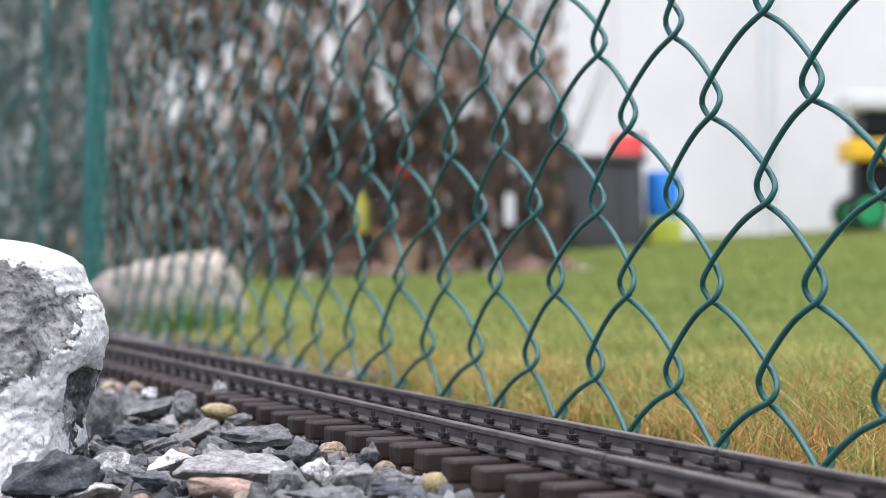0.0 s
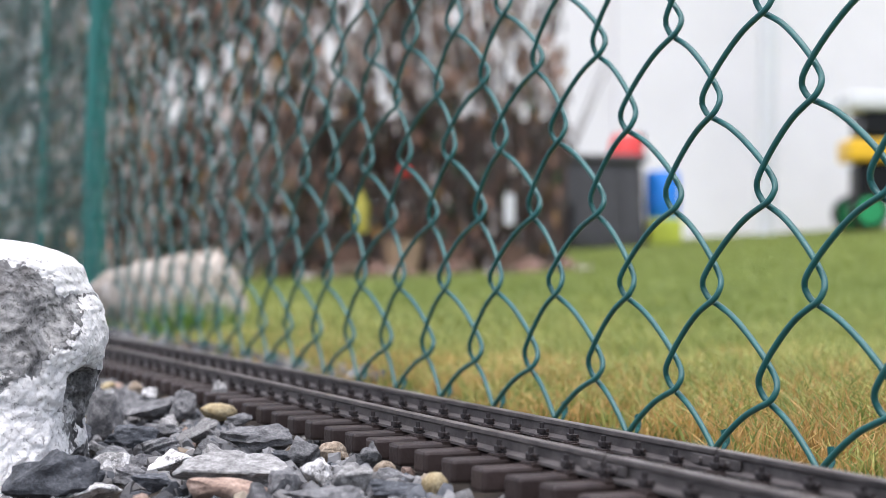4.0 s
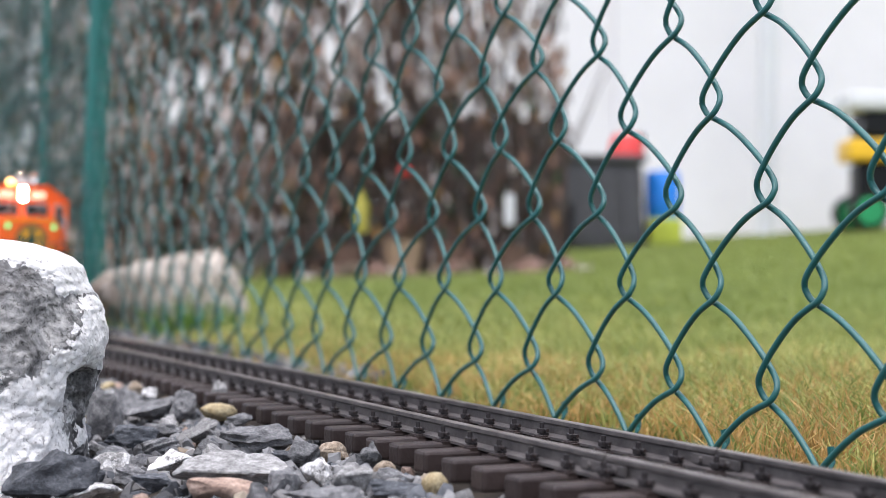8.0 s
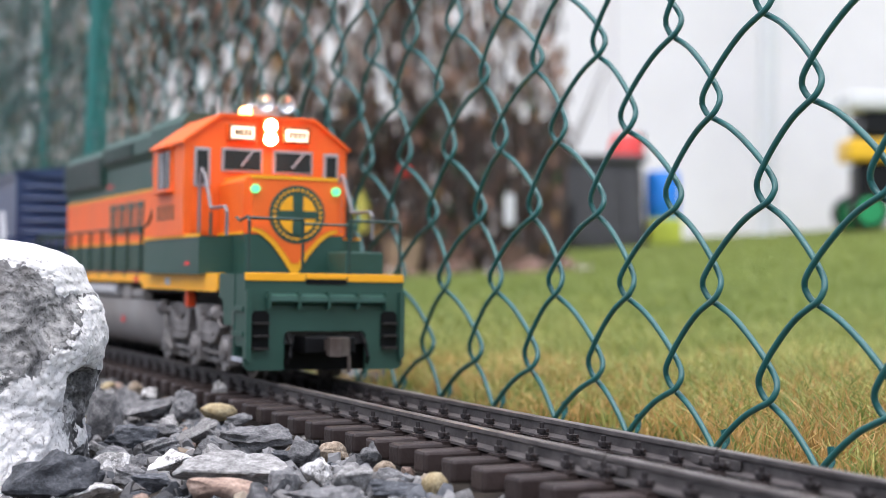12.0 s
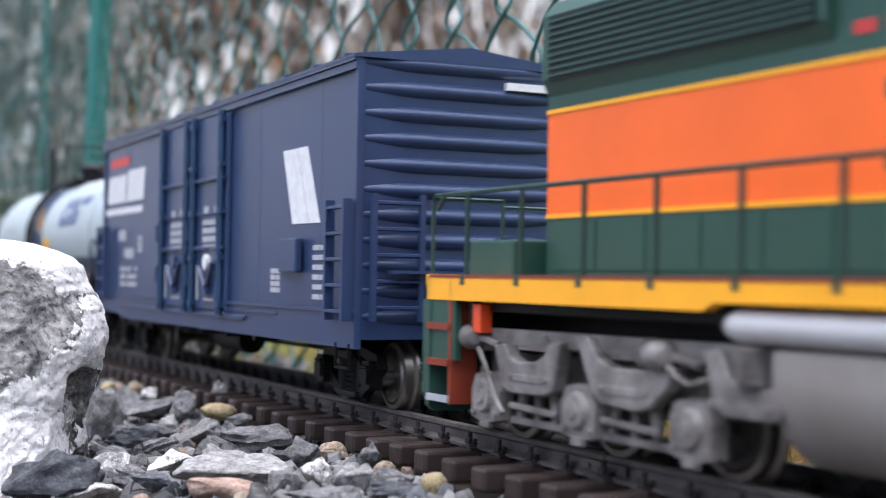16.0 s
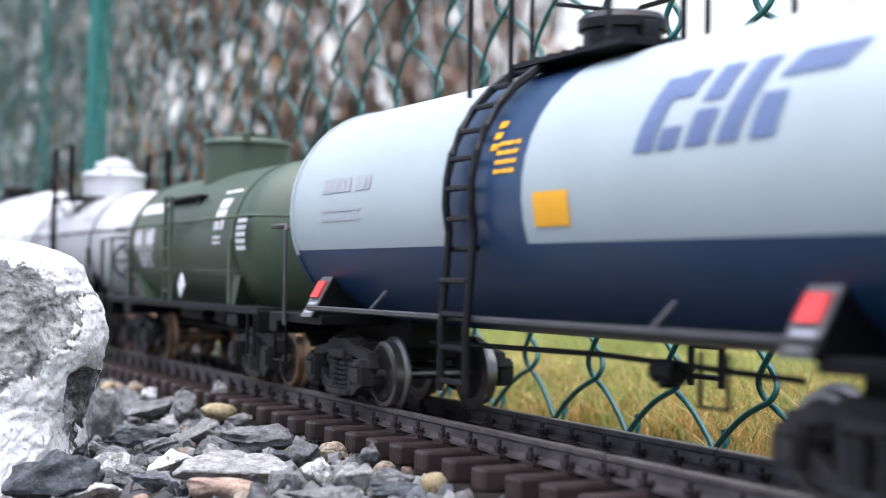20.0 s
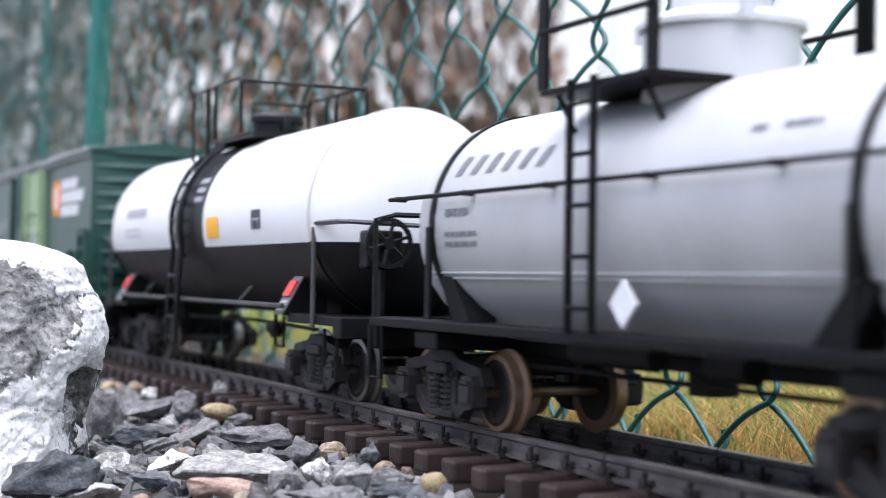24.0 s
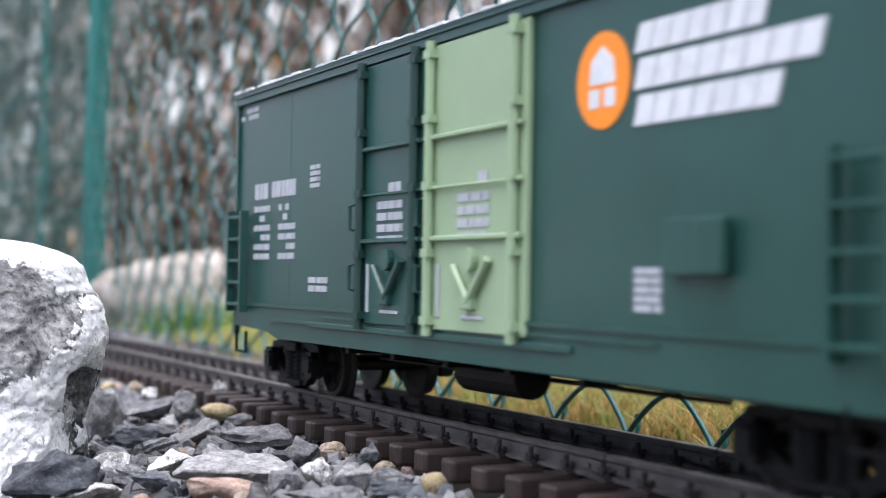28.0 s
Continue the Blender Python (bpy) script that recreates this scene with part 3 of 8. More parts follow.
def ballast():
    bed = tagged(new("ballast_bed"), "loose grey slate and limestone ballast along the track", "ballast", kind="structure")
    kinds = ["slate", "slate", "palestone", "darkstone", "tanstone", "slate", "darkstone", "whitestone", "ochrestone", "brownstone"]
    pool = []
    for k, kind in enumerate(kinds):
        for q in range(3):
            me = stone_mesh("stone", 11 + k * 7 + q, 2, 0.42, 3, 0.62 + 0.12 * (q - 1), {"tanstone": 0.45, "ochrestone": 0.75, "brownstone": 0.6}.get(kind, 0.0))
            me.materials.append(M[kind])
            pool.append((kind, me))
    by = {}
    for kind, me in pool:
        by.setdefault(kind, []).append(me)
    rng = random.Random(21)
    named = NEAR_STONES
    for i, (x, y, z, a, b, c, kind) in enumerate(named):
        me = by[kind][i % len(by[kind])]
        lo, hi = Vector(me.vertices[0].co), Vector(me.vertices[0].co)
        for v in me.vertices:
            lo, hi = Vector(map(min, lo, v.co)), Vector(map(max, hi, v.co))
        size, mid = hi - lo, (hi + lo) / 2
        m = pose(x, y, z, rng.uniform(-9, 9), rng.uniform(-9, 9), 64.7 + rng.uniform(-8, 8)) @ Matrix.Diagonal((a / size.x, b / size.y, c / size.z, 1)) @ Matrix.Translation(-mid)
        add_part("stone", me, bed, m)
    n = 0
    taken = [(x, y, max(a, b) * 0.42) for x, y, z, a, b, c, k_ in named]
    tries = 0
    while n < 230 and tries < 9000:
        tries += 1
        x, y = rng.uniform(-0.75, 0.42), -0.058 - abs(rng.gauss(0, 0.085))
        size = rng.uniform(0.014, 0.030) * (1.0 if y < -0.08 else 0.65)
        if any((x - p) ** 2 + (y - q) ** 2 < (r + size * 0.4) ** 2 for p, q, r in taken):
            continue
        if (x - EYE.x) ** 2 + (y - EYE.y) ** 2 < 0.12:
            continue
        taken.append((x, y, size * 0.45))
        kind, me = rng.choice(pool)
        if kind in ("tanstone", "ochrestone", "brownstone") and rng.random() < 0.6:
            kind, me = pool[0]
        z = bed_z(x, y) + size * 0.16
        m = pose(x, y, z, rng.uniform(-30, 30), rng.uniform(-30, 30), rng.uniform(0, 360)) @ Matrix.Diagonal((size, size * rng.uniform(0.75, 1.05), size * rng.uniform(0.75, 1.1), 1))
        add_part("stone", me, bed, m)
        n += 1
    # small chips between the sleepers and stones, joined
    vs, fs, mi = [], [], []
    lib = []
    for q in range(6):
        me = stone_mesh("chip", 90 + q, 0, 0.4, 6, 0.7)
        lib.append(([v.co.copy() for v in me.vertices], [tuple(p.vertices) for p in me.polygons]))
        bpy.data.meshes.remove(me)
    for i in range(8500):
        u = rng.random()
        if u < 0.30:
            x, y = rng.uniform(-1.6, 0.9), rng.uniform(-0.050, 0.070)
            k = (x + 0.0054) / 0.0248 % 1
            if abs(y) < 0.05 and min(k, 1 - k) < 0.3:
                continue
            z, size = -0.0165, rng.uniform(0.004, 0.008)
        elif u < 0.85:
            x, y = rng.uniform(-1.5, 0.5), -0.05 - abs(rng.gauss(0, 0.12))
            z, size = bed_z(x, y) + 0.001, rng.uniform(0.005, 0.012)
        else:
            x, y = rng.uniform(-3.2, -0.30), rng.uniform(0.075, 0.135) + 0.02 * rng.random() ** 2
            z, size = bed_z(x, y) + 0.003, rng.uniform(0.008, 0.024)
        xx, yy, h = line(x)
        if (x - EYE.x) ** 2 + (y - EYE.y) ** 2 < 0.09:
            continue
        m = pose(x, y + (yy if abs(y) < 0.13 else 0), z, rng.uniform(0, 360), rng.uniform(0, 360), rng.uniform(0, 360)) @ Matrix.Diagonal((size, size, size, 1))
        v, f = rng.choice(lib)
        o = len(vs)
        vs += [m @ p for p in v]
        fs += [tuple(a + o for a in g) for g in f]
        w = rng.choice((0, 2, 0, 1, 0, 2, 1, 0, 3 if rng.random() < 0.4 else (4 if rng.random() < 0.4 else 0)))
        mi += [w] * len(f)
    me = bpy.data.meshes.new("gravel")
    me.from_pydata(vs, [], fs)
    for k in ("slate", "palestone", "darkstone", "tanstone", "brownstone"):
        me.materials.append(M[k])
    me.polygons.foreach_set("material_index", mi)
    tagged(new("gravel", me), "small grey and tan gravel between the stones", "gravel", kind="stuff")


def near_line(u, z, pts):
    """How deep a place lies inside a band along a bent line: 1 on the line, 0 at the band's edge."""
    best = -9.0
    for (u0, z0, r0), (u1, z1, r1) in zip(pts, pts[1:]):
        du, dz = u1 - u0, z1 - z0
        t = max(0.0, min(1.0, ((u - u0) * du + (z - z0) * dz) / (du * du + dz * dz)))
        best = max(best, 1 - math.hypot(u - u0 - du * t, z - z0 - dz * t) / (r0 + (r1 - r0) * t))
    return best


def make_rock():
    # height above its middle, reach to the one side
    edge = [(-0.055, 0.0520), (-0.032, 0.0485), (-0.022, 0.0480), (-0.013, 0.0500), (-0.009, 0.0525), (0.003, 0.0540), (0.010, 0.0560), (0.0194, 0.0570), (0.0270, 0.0553), (0.0332, 0.0510),
            (0.0382, 0.0472), (0.0458, 0.0445), (0.0500, 0.0395), (0.0530, 0.0320), (0.0555, 0.0220), (0.0572, 0.0120), (0.0580, 0.0)]
    zs, us = [a for a, _ in edge], [b for _, b in edge]
    front_reach = ([-0.055, -0.03, -0.01, 0.01, 0.035, 0.048, 0.055, 0.0580], [0.066, 0.057, 0.051, 0.048, 0.043, 0.036, 0.024, 0.0])
    left_reach = ([-0.055, 0.0, 0.03, 0.048, 0.0555, 0.0580], [0.052, 0.05, 0.045, 0.036, 0.022, 0.0])
    crown = [(-0.04, 0.0560, 0.0058), (0.0228, 0.0550, 0.0058), (0.0362, 0.0521, 0.0062), (0.0456, 0.0486, 0.0072), (0.0497, 0.0426, 0.0053)]
    drip = [(0.0449, 0.0461, 0.0053), (0.0475, 0.0372, 0.0031)]
    rim = [(0.0551, 0.0317, 0.0034), (0.0581, 0.0223, 0.0053), (0.0576, 0.0124, 0.0048)]
    vein = [(0.0571, 0.0149, 0.0048), (0.0539, 0.0074, 0.0048), (0.0477, 0.0030, 0.0072), (0.0467, -0.0064, 0.0077), (0.0347, -0.0129, 0.0086), (0.0218, -0.0198, 0.0096)]
    skirt = [(0.0391, -0.0084, 0.0072), (0.0387, -0.0203, 0.0086), (0.0246, -0.0282, 0.0110)]
    foot = [(-0.045, -0.024, 0.020), (0.010, -0.028, 0.022), (0.034, -0.034, 0.016)]
    right, front = Vector((0.77, 0.64, 0)), Vector((0.636, -0.772, 0))
    o = Vector((4.2, 1.7, 9.1))
    cols, rows = 420, 250
    V, F, crust = [], [], []
    for j in range(rows + 1):
        f = j / rows
        z = -0.055 + 0.1130 * (1 - (1 - f) ** 1.6)
        a, b, c = float(np.interp(z, zs, us)), float(np.interp(z, *front_reach)), float(np.interp(z, *left_reach))
        for i in range(cols):
            t = 2 * math.pi * i / cols
            ct, st = math.cos(t), math.sin(t)
            k = (abs(ct) ** 2.7 + abs(st) ** 2.7) ** (-1 / 2.7)
            u, w = ct * k * (a if ct > 0 else c), st * k * (b if st > 0 else 0.044)
            p = right * u + front * w + Vector((0, 0, z))
            d = (right * ct + front * st * 1.2 + Vector((0, 0, 0.35 if z > 0.03 else 0.0))).normalized()
            q = p * 38 + o
            n = noise.noise(q) * 0.0020 + noise.noise(q * 2.3) * 0.0014 + (0.4 - abs(noise.noise(q * 4.1))) * 0.0016 + noise.noise(q * 9) * 0.0006 + noise.noise(q * 21) * 0.00028
            n *= min(1.0, 0.45 + 14 * abs(0.0580 - z))
            e = noise.noise(q * 1.7 - o) * 0.45 + noise.noise(q * 4.5 + o) * 0.36 + noise.noise(q * 11 + o) * 0.24 + noise.noise(q * 24) * 0.14
            if w > -0.012:
                m = max(near_line(u, z, crown), near_line(u, z, drip), near_line(u, z, rim), near_line(u, z, vein) - 0.05, near_line(u, z, skirt) - 0.1, near_line(u, z, foot) * 0.8 - 0.06)
            else:
                m = (z - 0.03) * 25
            broken = max(0.0, min(1.0, (u - 0.0470 + 0.004 * noise.noise(q * 2.2)) / 0.004)) * max(0.0, min(1.0, (0.003 - z + 0.006 * noise.noise(q * 1.5)) / 0.005)) if w > -0.01 else 0.0
            m = max(-1.0, m) - 1.3 * broken
            lump = m + 0.10 + e * 0.9
            n += 0.0006 * max(0.0, min(1.0, (lump - 0.05) * 5))
            if w > 0 and ct > -0.2:
                # worn hollows under the crown and a ragged crevice low at the edge
                n -= 0.0050 * math.exp(-((u - 0.048) / 0.008) ** 2 - ((z - 0.026) / 0.010) ** 2)
                n -= 0.0085 * broken * (0.45 + 1.3 * abs(noise.noise(q * 5)))
            V.append(p + d * n)
            crust.append(max(0.0, min(1.0, 0.5 + 0.45 * lump)))
    for j in range(rows):
        for i in range(cols):
            i2 = (i + 1) % cols
            F.append((j * cols + i, j * cols + i2, (j + 1) * cols + i2, (j + 1) * cols + i))
    F.append(tuple(range(cols))[::-1])
    me = bpy.data.meshes.new("rock")
    me.from_pydata(V, [], F)
    at = me.attributes.new("crust", "FLOAT", "POINT")
    at.data.foreach_set("value", crust)
    me.materials.append(M["rock"])
    for f in me.polygons:
        f.use_smooth = True
    ob = new("rock", me)
    ob.matrix_basis = pose(0.0185, -0.2015, 0.025, 0, 0, 25)
    tagged(ob, "large rough grey rock with white lichen on the ballast", "rock")


def make_boulder():
    bm = B()
    bmesh.ops.create_icosphere(bm, subdivisions=5, radius=1.0)
    o = Vector((14.2, 11.7, 3.1))
    for v in bm.verts:
        p = v.co.copy()
        p += p * (noise.noise(p * 1.3 + o) * 0.16 + noise.noise(p * 4 + o) * 0.05)
        p.z = min(p.z, 0.62 + 0.34 * p.x + 0.1 * noise.noise(p * 3))
        v.co = Vector((p.x * BOULDER[3], p.y * BOULDER[4], p.z * BOULDER[5]))
    ob = part("boulder", bm, M["boulder"], None, smooth=True)
    ob.matrix_basis = pose(BOULDER[0], BOULDER[1], BOULDER[2], 0, 0, BOULDER[6])
    tagged(ob, "pale beige boulder on the ground behind the fence", "boulder")


# centre, half sizes, turn
BOULDER = (-1.177, 0.202, 0.040, 0.098, 0.058, 0.075, 64)
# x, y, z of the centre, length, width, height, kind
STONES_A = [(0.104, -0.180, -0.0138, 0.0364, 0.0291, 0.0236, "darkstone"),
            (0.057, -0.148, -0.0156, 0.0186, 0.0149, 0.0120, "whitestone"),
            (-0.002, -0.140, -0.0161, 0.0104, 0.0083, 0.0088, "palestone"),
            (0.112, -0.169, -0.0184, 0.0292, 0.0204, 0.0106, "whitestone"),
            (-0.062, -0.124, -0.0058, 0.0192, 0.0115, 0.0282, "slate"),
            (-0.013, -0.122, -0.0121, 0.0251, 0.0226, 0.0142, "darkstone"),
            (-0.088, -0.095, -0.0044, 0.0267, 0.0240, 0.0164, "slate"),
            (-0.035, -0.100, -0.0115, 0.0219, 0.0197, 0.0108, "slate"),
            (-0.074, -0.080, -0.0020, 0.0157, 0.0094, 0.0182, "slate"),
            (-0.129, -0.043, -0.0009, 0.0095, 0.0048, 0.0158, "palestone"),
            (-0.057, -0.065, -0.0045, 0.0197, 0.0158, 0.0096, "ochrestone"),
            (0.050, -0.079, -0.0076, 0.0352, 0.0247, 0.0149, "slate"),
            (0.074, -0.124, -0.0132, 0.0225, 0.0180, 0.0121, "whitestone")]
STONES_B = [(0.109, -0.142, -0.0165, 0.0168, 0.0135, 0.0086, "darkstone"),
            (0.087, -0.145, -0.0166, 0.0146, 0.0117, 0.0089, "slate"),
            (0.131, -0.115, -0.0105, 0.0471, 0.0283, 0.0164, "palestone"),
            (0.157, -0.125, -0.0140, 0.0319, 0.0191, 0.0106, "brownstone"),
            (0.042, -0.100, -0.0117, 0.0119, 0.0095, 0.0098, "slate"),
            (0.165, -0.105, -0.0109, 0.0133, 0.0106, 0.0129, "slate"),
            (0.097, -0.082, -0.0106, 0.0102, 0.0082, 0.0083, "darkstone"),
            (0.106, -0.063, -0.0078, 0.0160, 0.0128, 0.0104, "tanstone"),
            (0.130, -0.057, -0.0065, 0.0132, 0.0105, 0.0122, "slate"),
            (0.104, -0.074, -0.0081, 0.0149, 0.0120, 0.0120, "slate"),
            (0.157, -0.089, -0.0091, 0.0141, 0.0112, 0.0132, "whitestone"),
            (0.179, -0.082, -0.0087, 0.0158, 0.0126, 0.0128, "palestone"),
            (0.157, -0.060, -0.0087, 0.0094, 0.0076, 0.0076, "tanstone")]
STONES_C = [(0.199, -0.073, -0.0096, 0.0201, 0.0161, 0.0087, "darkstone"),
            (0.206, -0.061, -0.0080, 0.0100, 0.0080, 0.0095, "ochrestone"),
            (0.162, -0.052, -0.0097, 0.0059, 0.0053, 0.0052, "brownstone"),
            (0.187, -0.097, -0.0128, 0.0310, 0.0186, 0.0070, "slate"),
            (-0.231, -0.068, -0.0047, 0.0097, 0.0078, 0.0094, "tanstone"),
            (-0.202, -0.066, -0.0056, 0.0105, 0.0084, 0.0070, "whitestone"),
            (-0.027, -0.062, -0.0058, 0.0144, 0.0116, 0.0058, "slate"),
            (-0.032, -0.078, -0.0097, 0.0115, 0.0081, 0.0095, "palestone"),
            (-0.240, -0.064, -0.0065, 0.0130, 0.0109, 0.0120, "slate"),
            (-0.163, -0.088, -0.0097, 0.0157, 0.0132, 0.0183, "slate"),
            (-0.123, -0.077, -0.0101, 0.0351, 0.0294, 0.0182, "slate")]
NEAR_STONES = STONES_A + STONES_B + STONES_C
make_rock()
make_boulder()
ballast()


# ---- the garden behind the fence ----
YF = Vector((-0.9036, 0.4284, 0)).normalized()
YR = Vector((0.4284, 0.9036, 0)).normalized()
YA = math.degrees(math.atan2(YR.y, YR.x))


def yard(a, d, z=None):
    """A place in the garden: a metres across, d metres deep; on the ground unless z is given."""
    p = Vector((EYE.x, EYE.y, 0)) + YF * d + YR * a
    p.z = ground_z(p.x, p.y) if z is None else z
    return p


def yard_pose(a, d, z=None, turn=0.0):
    p = yard(a, d, z)
    return pose(p.x, p.y, p.z, 0, 0, YA + turn)


def leaf_light(m, share):
    """Lets part of the light through thin leaves and blades."""
    N, L = m.node_tree.nodes, m.node_tree.links
    b = N["Principled BSDF"]
    t = N.new("ShaderNodeBsdfTranslucent")
    L.new(b.inputs["Base Color"].links[0].from_socket, t.inputs["Color"])
    x = N.new("ShaderNodeMixShader")
    x.inputs["Fac"].default_value = share
    L.new(b.outputs[0], x.inputs[1])
    L.new(t.outputs[0], x.inputs[2])
    L.new(x.outputs[0], N["Material Output"].inputs["Surface"])
    return m


def grass_material(name, a, b):
    return leaf_light(mat(name, a, 0.6, 0, 0.2, 8, color2=b, per_island=0.22), 0.4)


M["grass_green"] = grass_material("green_grass", (0.27, 0.32, 0.085), (0.19, 0.245, 0.058))
M["grass_yellow"] = grass_material("yellow_green_grass", (0.53, 0.51, 0.17), (0.38, 0.385, 0.115))
M["grass_dry"] = grass_material("dry_orange_grass", (0.62, 0.42, 0.155), (0.44, 0.265, 0.09))


def make_grass():
    rng = np.random.default_rng(5)
    V, Fc, MI = [], [], []

    def field(n, d0, d1, power, hmin, hmax, wid):
        count = 0
        base = len(V)
        while count < n:
            d = d0 + (d1 - d0) * rng.random() ** power
            a = (rng.random() * 1.50 - 0.60) * d * 0.37
            p = yard(a, d)
            edge = p.y - (0.112 + 0.02 * math.sin(p.x * 23) + 0.012 * math.sin(p.x * 71))
            if edge < 0 or p.x > 0.5:
                count += 1
                continue
            h = rng.uniform(hmin, hmax) * (0.55 + 0.45 * min(1, edge / 0.1)) * (0.8 + 0.4 * noise.noise(p * 5))
            lean = rng.normal(0, 0.6, 2) * h
            w = wid * rng.uniform(0.7, 1.3)
            t = rng.uniform(0, math.pi)
            ux, uy = math.cos(t) * w / 2, math.sin(t) * w / 2
            o = len(V)
            V.extend([(p.x - ux, p.y - uy, p.z - 0.003), (p.x + ux, p.y + uy, p.z - 0.003),
                      (p.x + ux * 0.8 + lean[0] * 0.35, p.y + uy * 0.8 + lean[1] * 0.35, p.z + h * 0.55),
                      (p.x - ux * 0.8 + lean[0] * 0.35, p.y - uy * 0.8 + lean[1] * 0.35, p.z + h * 0.55),
                      (p.x + lean[0], p.y + lean[1], p.z + h * 0.95)])
            Fc.extend([(o, o + 1, o + 2, o + 3), (o + 3, o + 2, o + 4)])
            dry = 0.86 - edge * 3.2 - 0.45 * max(0.0, min(1.0, (-0.15 - p.x) / 0.5)) + 0.8 * noise.noise(p * 3.1) + 0.6 * noise.noise(p * 17)
            u = rng.random()
            k = 2 if u < 0.62 * dry else (1 if u < 0.46 + 0.28 * dry else 0)
            MI.extend([k, k])
            count += 1

    field(95000, 0.45, 1.6, 0.8, 0.010, 0.034, 0.0012)
    field(70000, 1.4, 4.2, 0.8, 0.022, 0.038, 0.0030)
    field(60000, 4.0, 9.3, 0.9, 0.018, 0.030, 0.006)
    me = bpy.data.meshes.new("grass")
    me.from_pydata(V, [], Fc)
    for k in ("grass_green", "grass_yellow", "grass_dry"):
        me.materials.append(M[k])
    me.polygons.foreach_set("material_index", MI)
    tagged(new("grass", me), "green lawn grass with dry orange blades along the fence", "grass", kind="stuff")


make_grass()


def grass_clump():
    """A tuft of strap leaves beside the boulder."""
    rng = random.Random(77)
    V, Fc = [], []
    for k in range(130):
        r, a = rng.uniform(0, 1) ** 0.6, rng.uniform(0, 2 * math.pi)
        c = Vector((0.052 * r * math.cos(a), 0.026 * r * math.sin(a), 0))
        t = rng.uniform(0, 2 * math.pi)
        u = Vector((math.cos(t), math.sin(t), 0)) * rng.uniform(0.0010, 0.0022)
        lean = Vector((c.x * 0.35 + rng.gauss(0, 0.008), c.y * 0.35 + rng.gauss(0, 0.008), 0))
        h = rng.uniform(0.035, 0.072) * (1 - 0.35 * r)
        o = len(V)
        for f, w in ((0.0, 0.8), (0.45, 1.0), (0.8, 0.6)):
            p = c + lean * f * f + Vector((0, 0, h * f))
            V += [p - u * w, p + u * w]
        V.append(c + lean * 1.3 + Vector((0, 0, h * 0.97)))
        Fc += [(o, o + 1, o + 3, o + 2), (o + 2, o + 3, o + 5, o + 4), (o + 4, o + 5, o + 6)]
    me = bpy.data.meshes.new("grass_clump")
    me.from_pydata(V, [], Fc)
    me.materials.append(grass_material("fresh_green_blades", (0.17, 0.30, 0.05), (0.10, 0.21, 0.04)))
    ob = new("grass_clump", me)
    ob.matrix_basis = pose(-0.985, 0.178, ground_z(-0.985, 0.178) - 0.002, 0, 0, YA)
    tagged(ob, "tuft of fresh green grass beside the boulder", "grass tuft")


grass_clump()


def make_house():
    house = tagged(new("house"), "white rendered house wall behind the lawn", "house")
    bm = B()
    box(bm, -9, 6, 0, 0.3, -0.6, 5.0)
    w = part("wall", bm, M["housewall"], house, "plain white rendered wall")
    bm = B()
    box(bm, -9.3, 6.3, -0.5, 0.6, 5.0, 5.25, 0.03)
    part("eaves", bm, M["white"], house, "white boarded eaves")
    bm = B()
    box(bm, 1.1, 2.9, -0.06, 0.0, 0.05, 3.2, 0.01)
    part("panel", bm, M["housewall"], house, "smooth white wall panel")
    bm = B()
    box(bm, -9.0, 6.0, -0.04, 0.0, -0.4, 0.07, 0.01)
    part("plinth", bm, mat("grey_plinth", (0.34, 0.33, 0.33), 0.9, 0, 0.1, 6, 0.3, 60), house, "grey plinth at the wall's foot")
    house.matrix_basis = yard_pose(0, 9.5)
    # white round post before the wall
    bm = B()
    rod(bm, (0, 0, -0.2), (0, 0, 3.2), 0.06, 24)
    rod(bm, (0, 0, -0.2), (0, 0, 0.05), 0.085, 24, 0.062)
    p = part("white_post", bm, M["white"], None, smooth=True)
    p.matrix_basis = yard_pose(2.0, 9.0)
    tagged(p, "round white post standing on the lawn's edge", "post")


make_house()

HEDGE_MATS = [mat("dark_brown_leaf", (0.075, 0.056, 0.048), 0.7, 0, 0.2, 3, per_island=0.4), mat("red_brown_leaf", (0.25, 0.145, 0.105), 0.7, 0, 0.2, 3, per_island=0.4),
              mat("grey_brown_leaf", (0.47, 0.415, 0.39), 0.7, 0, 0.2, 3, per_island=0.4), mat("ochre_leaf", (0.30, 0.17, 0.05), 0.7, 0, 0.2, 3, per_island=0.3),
              mat("ivy_leaf", (0.03, 0.055, 0.025), 0.6, 0, 0.2, 3, per_island=0.4)]
M["bark"] = mat("brown_bark", (0.07, 0.05, 0.042), 0.9, 0, 0.3, 12, 0.5, 90)


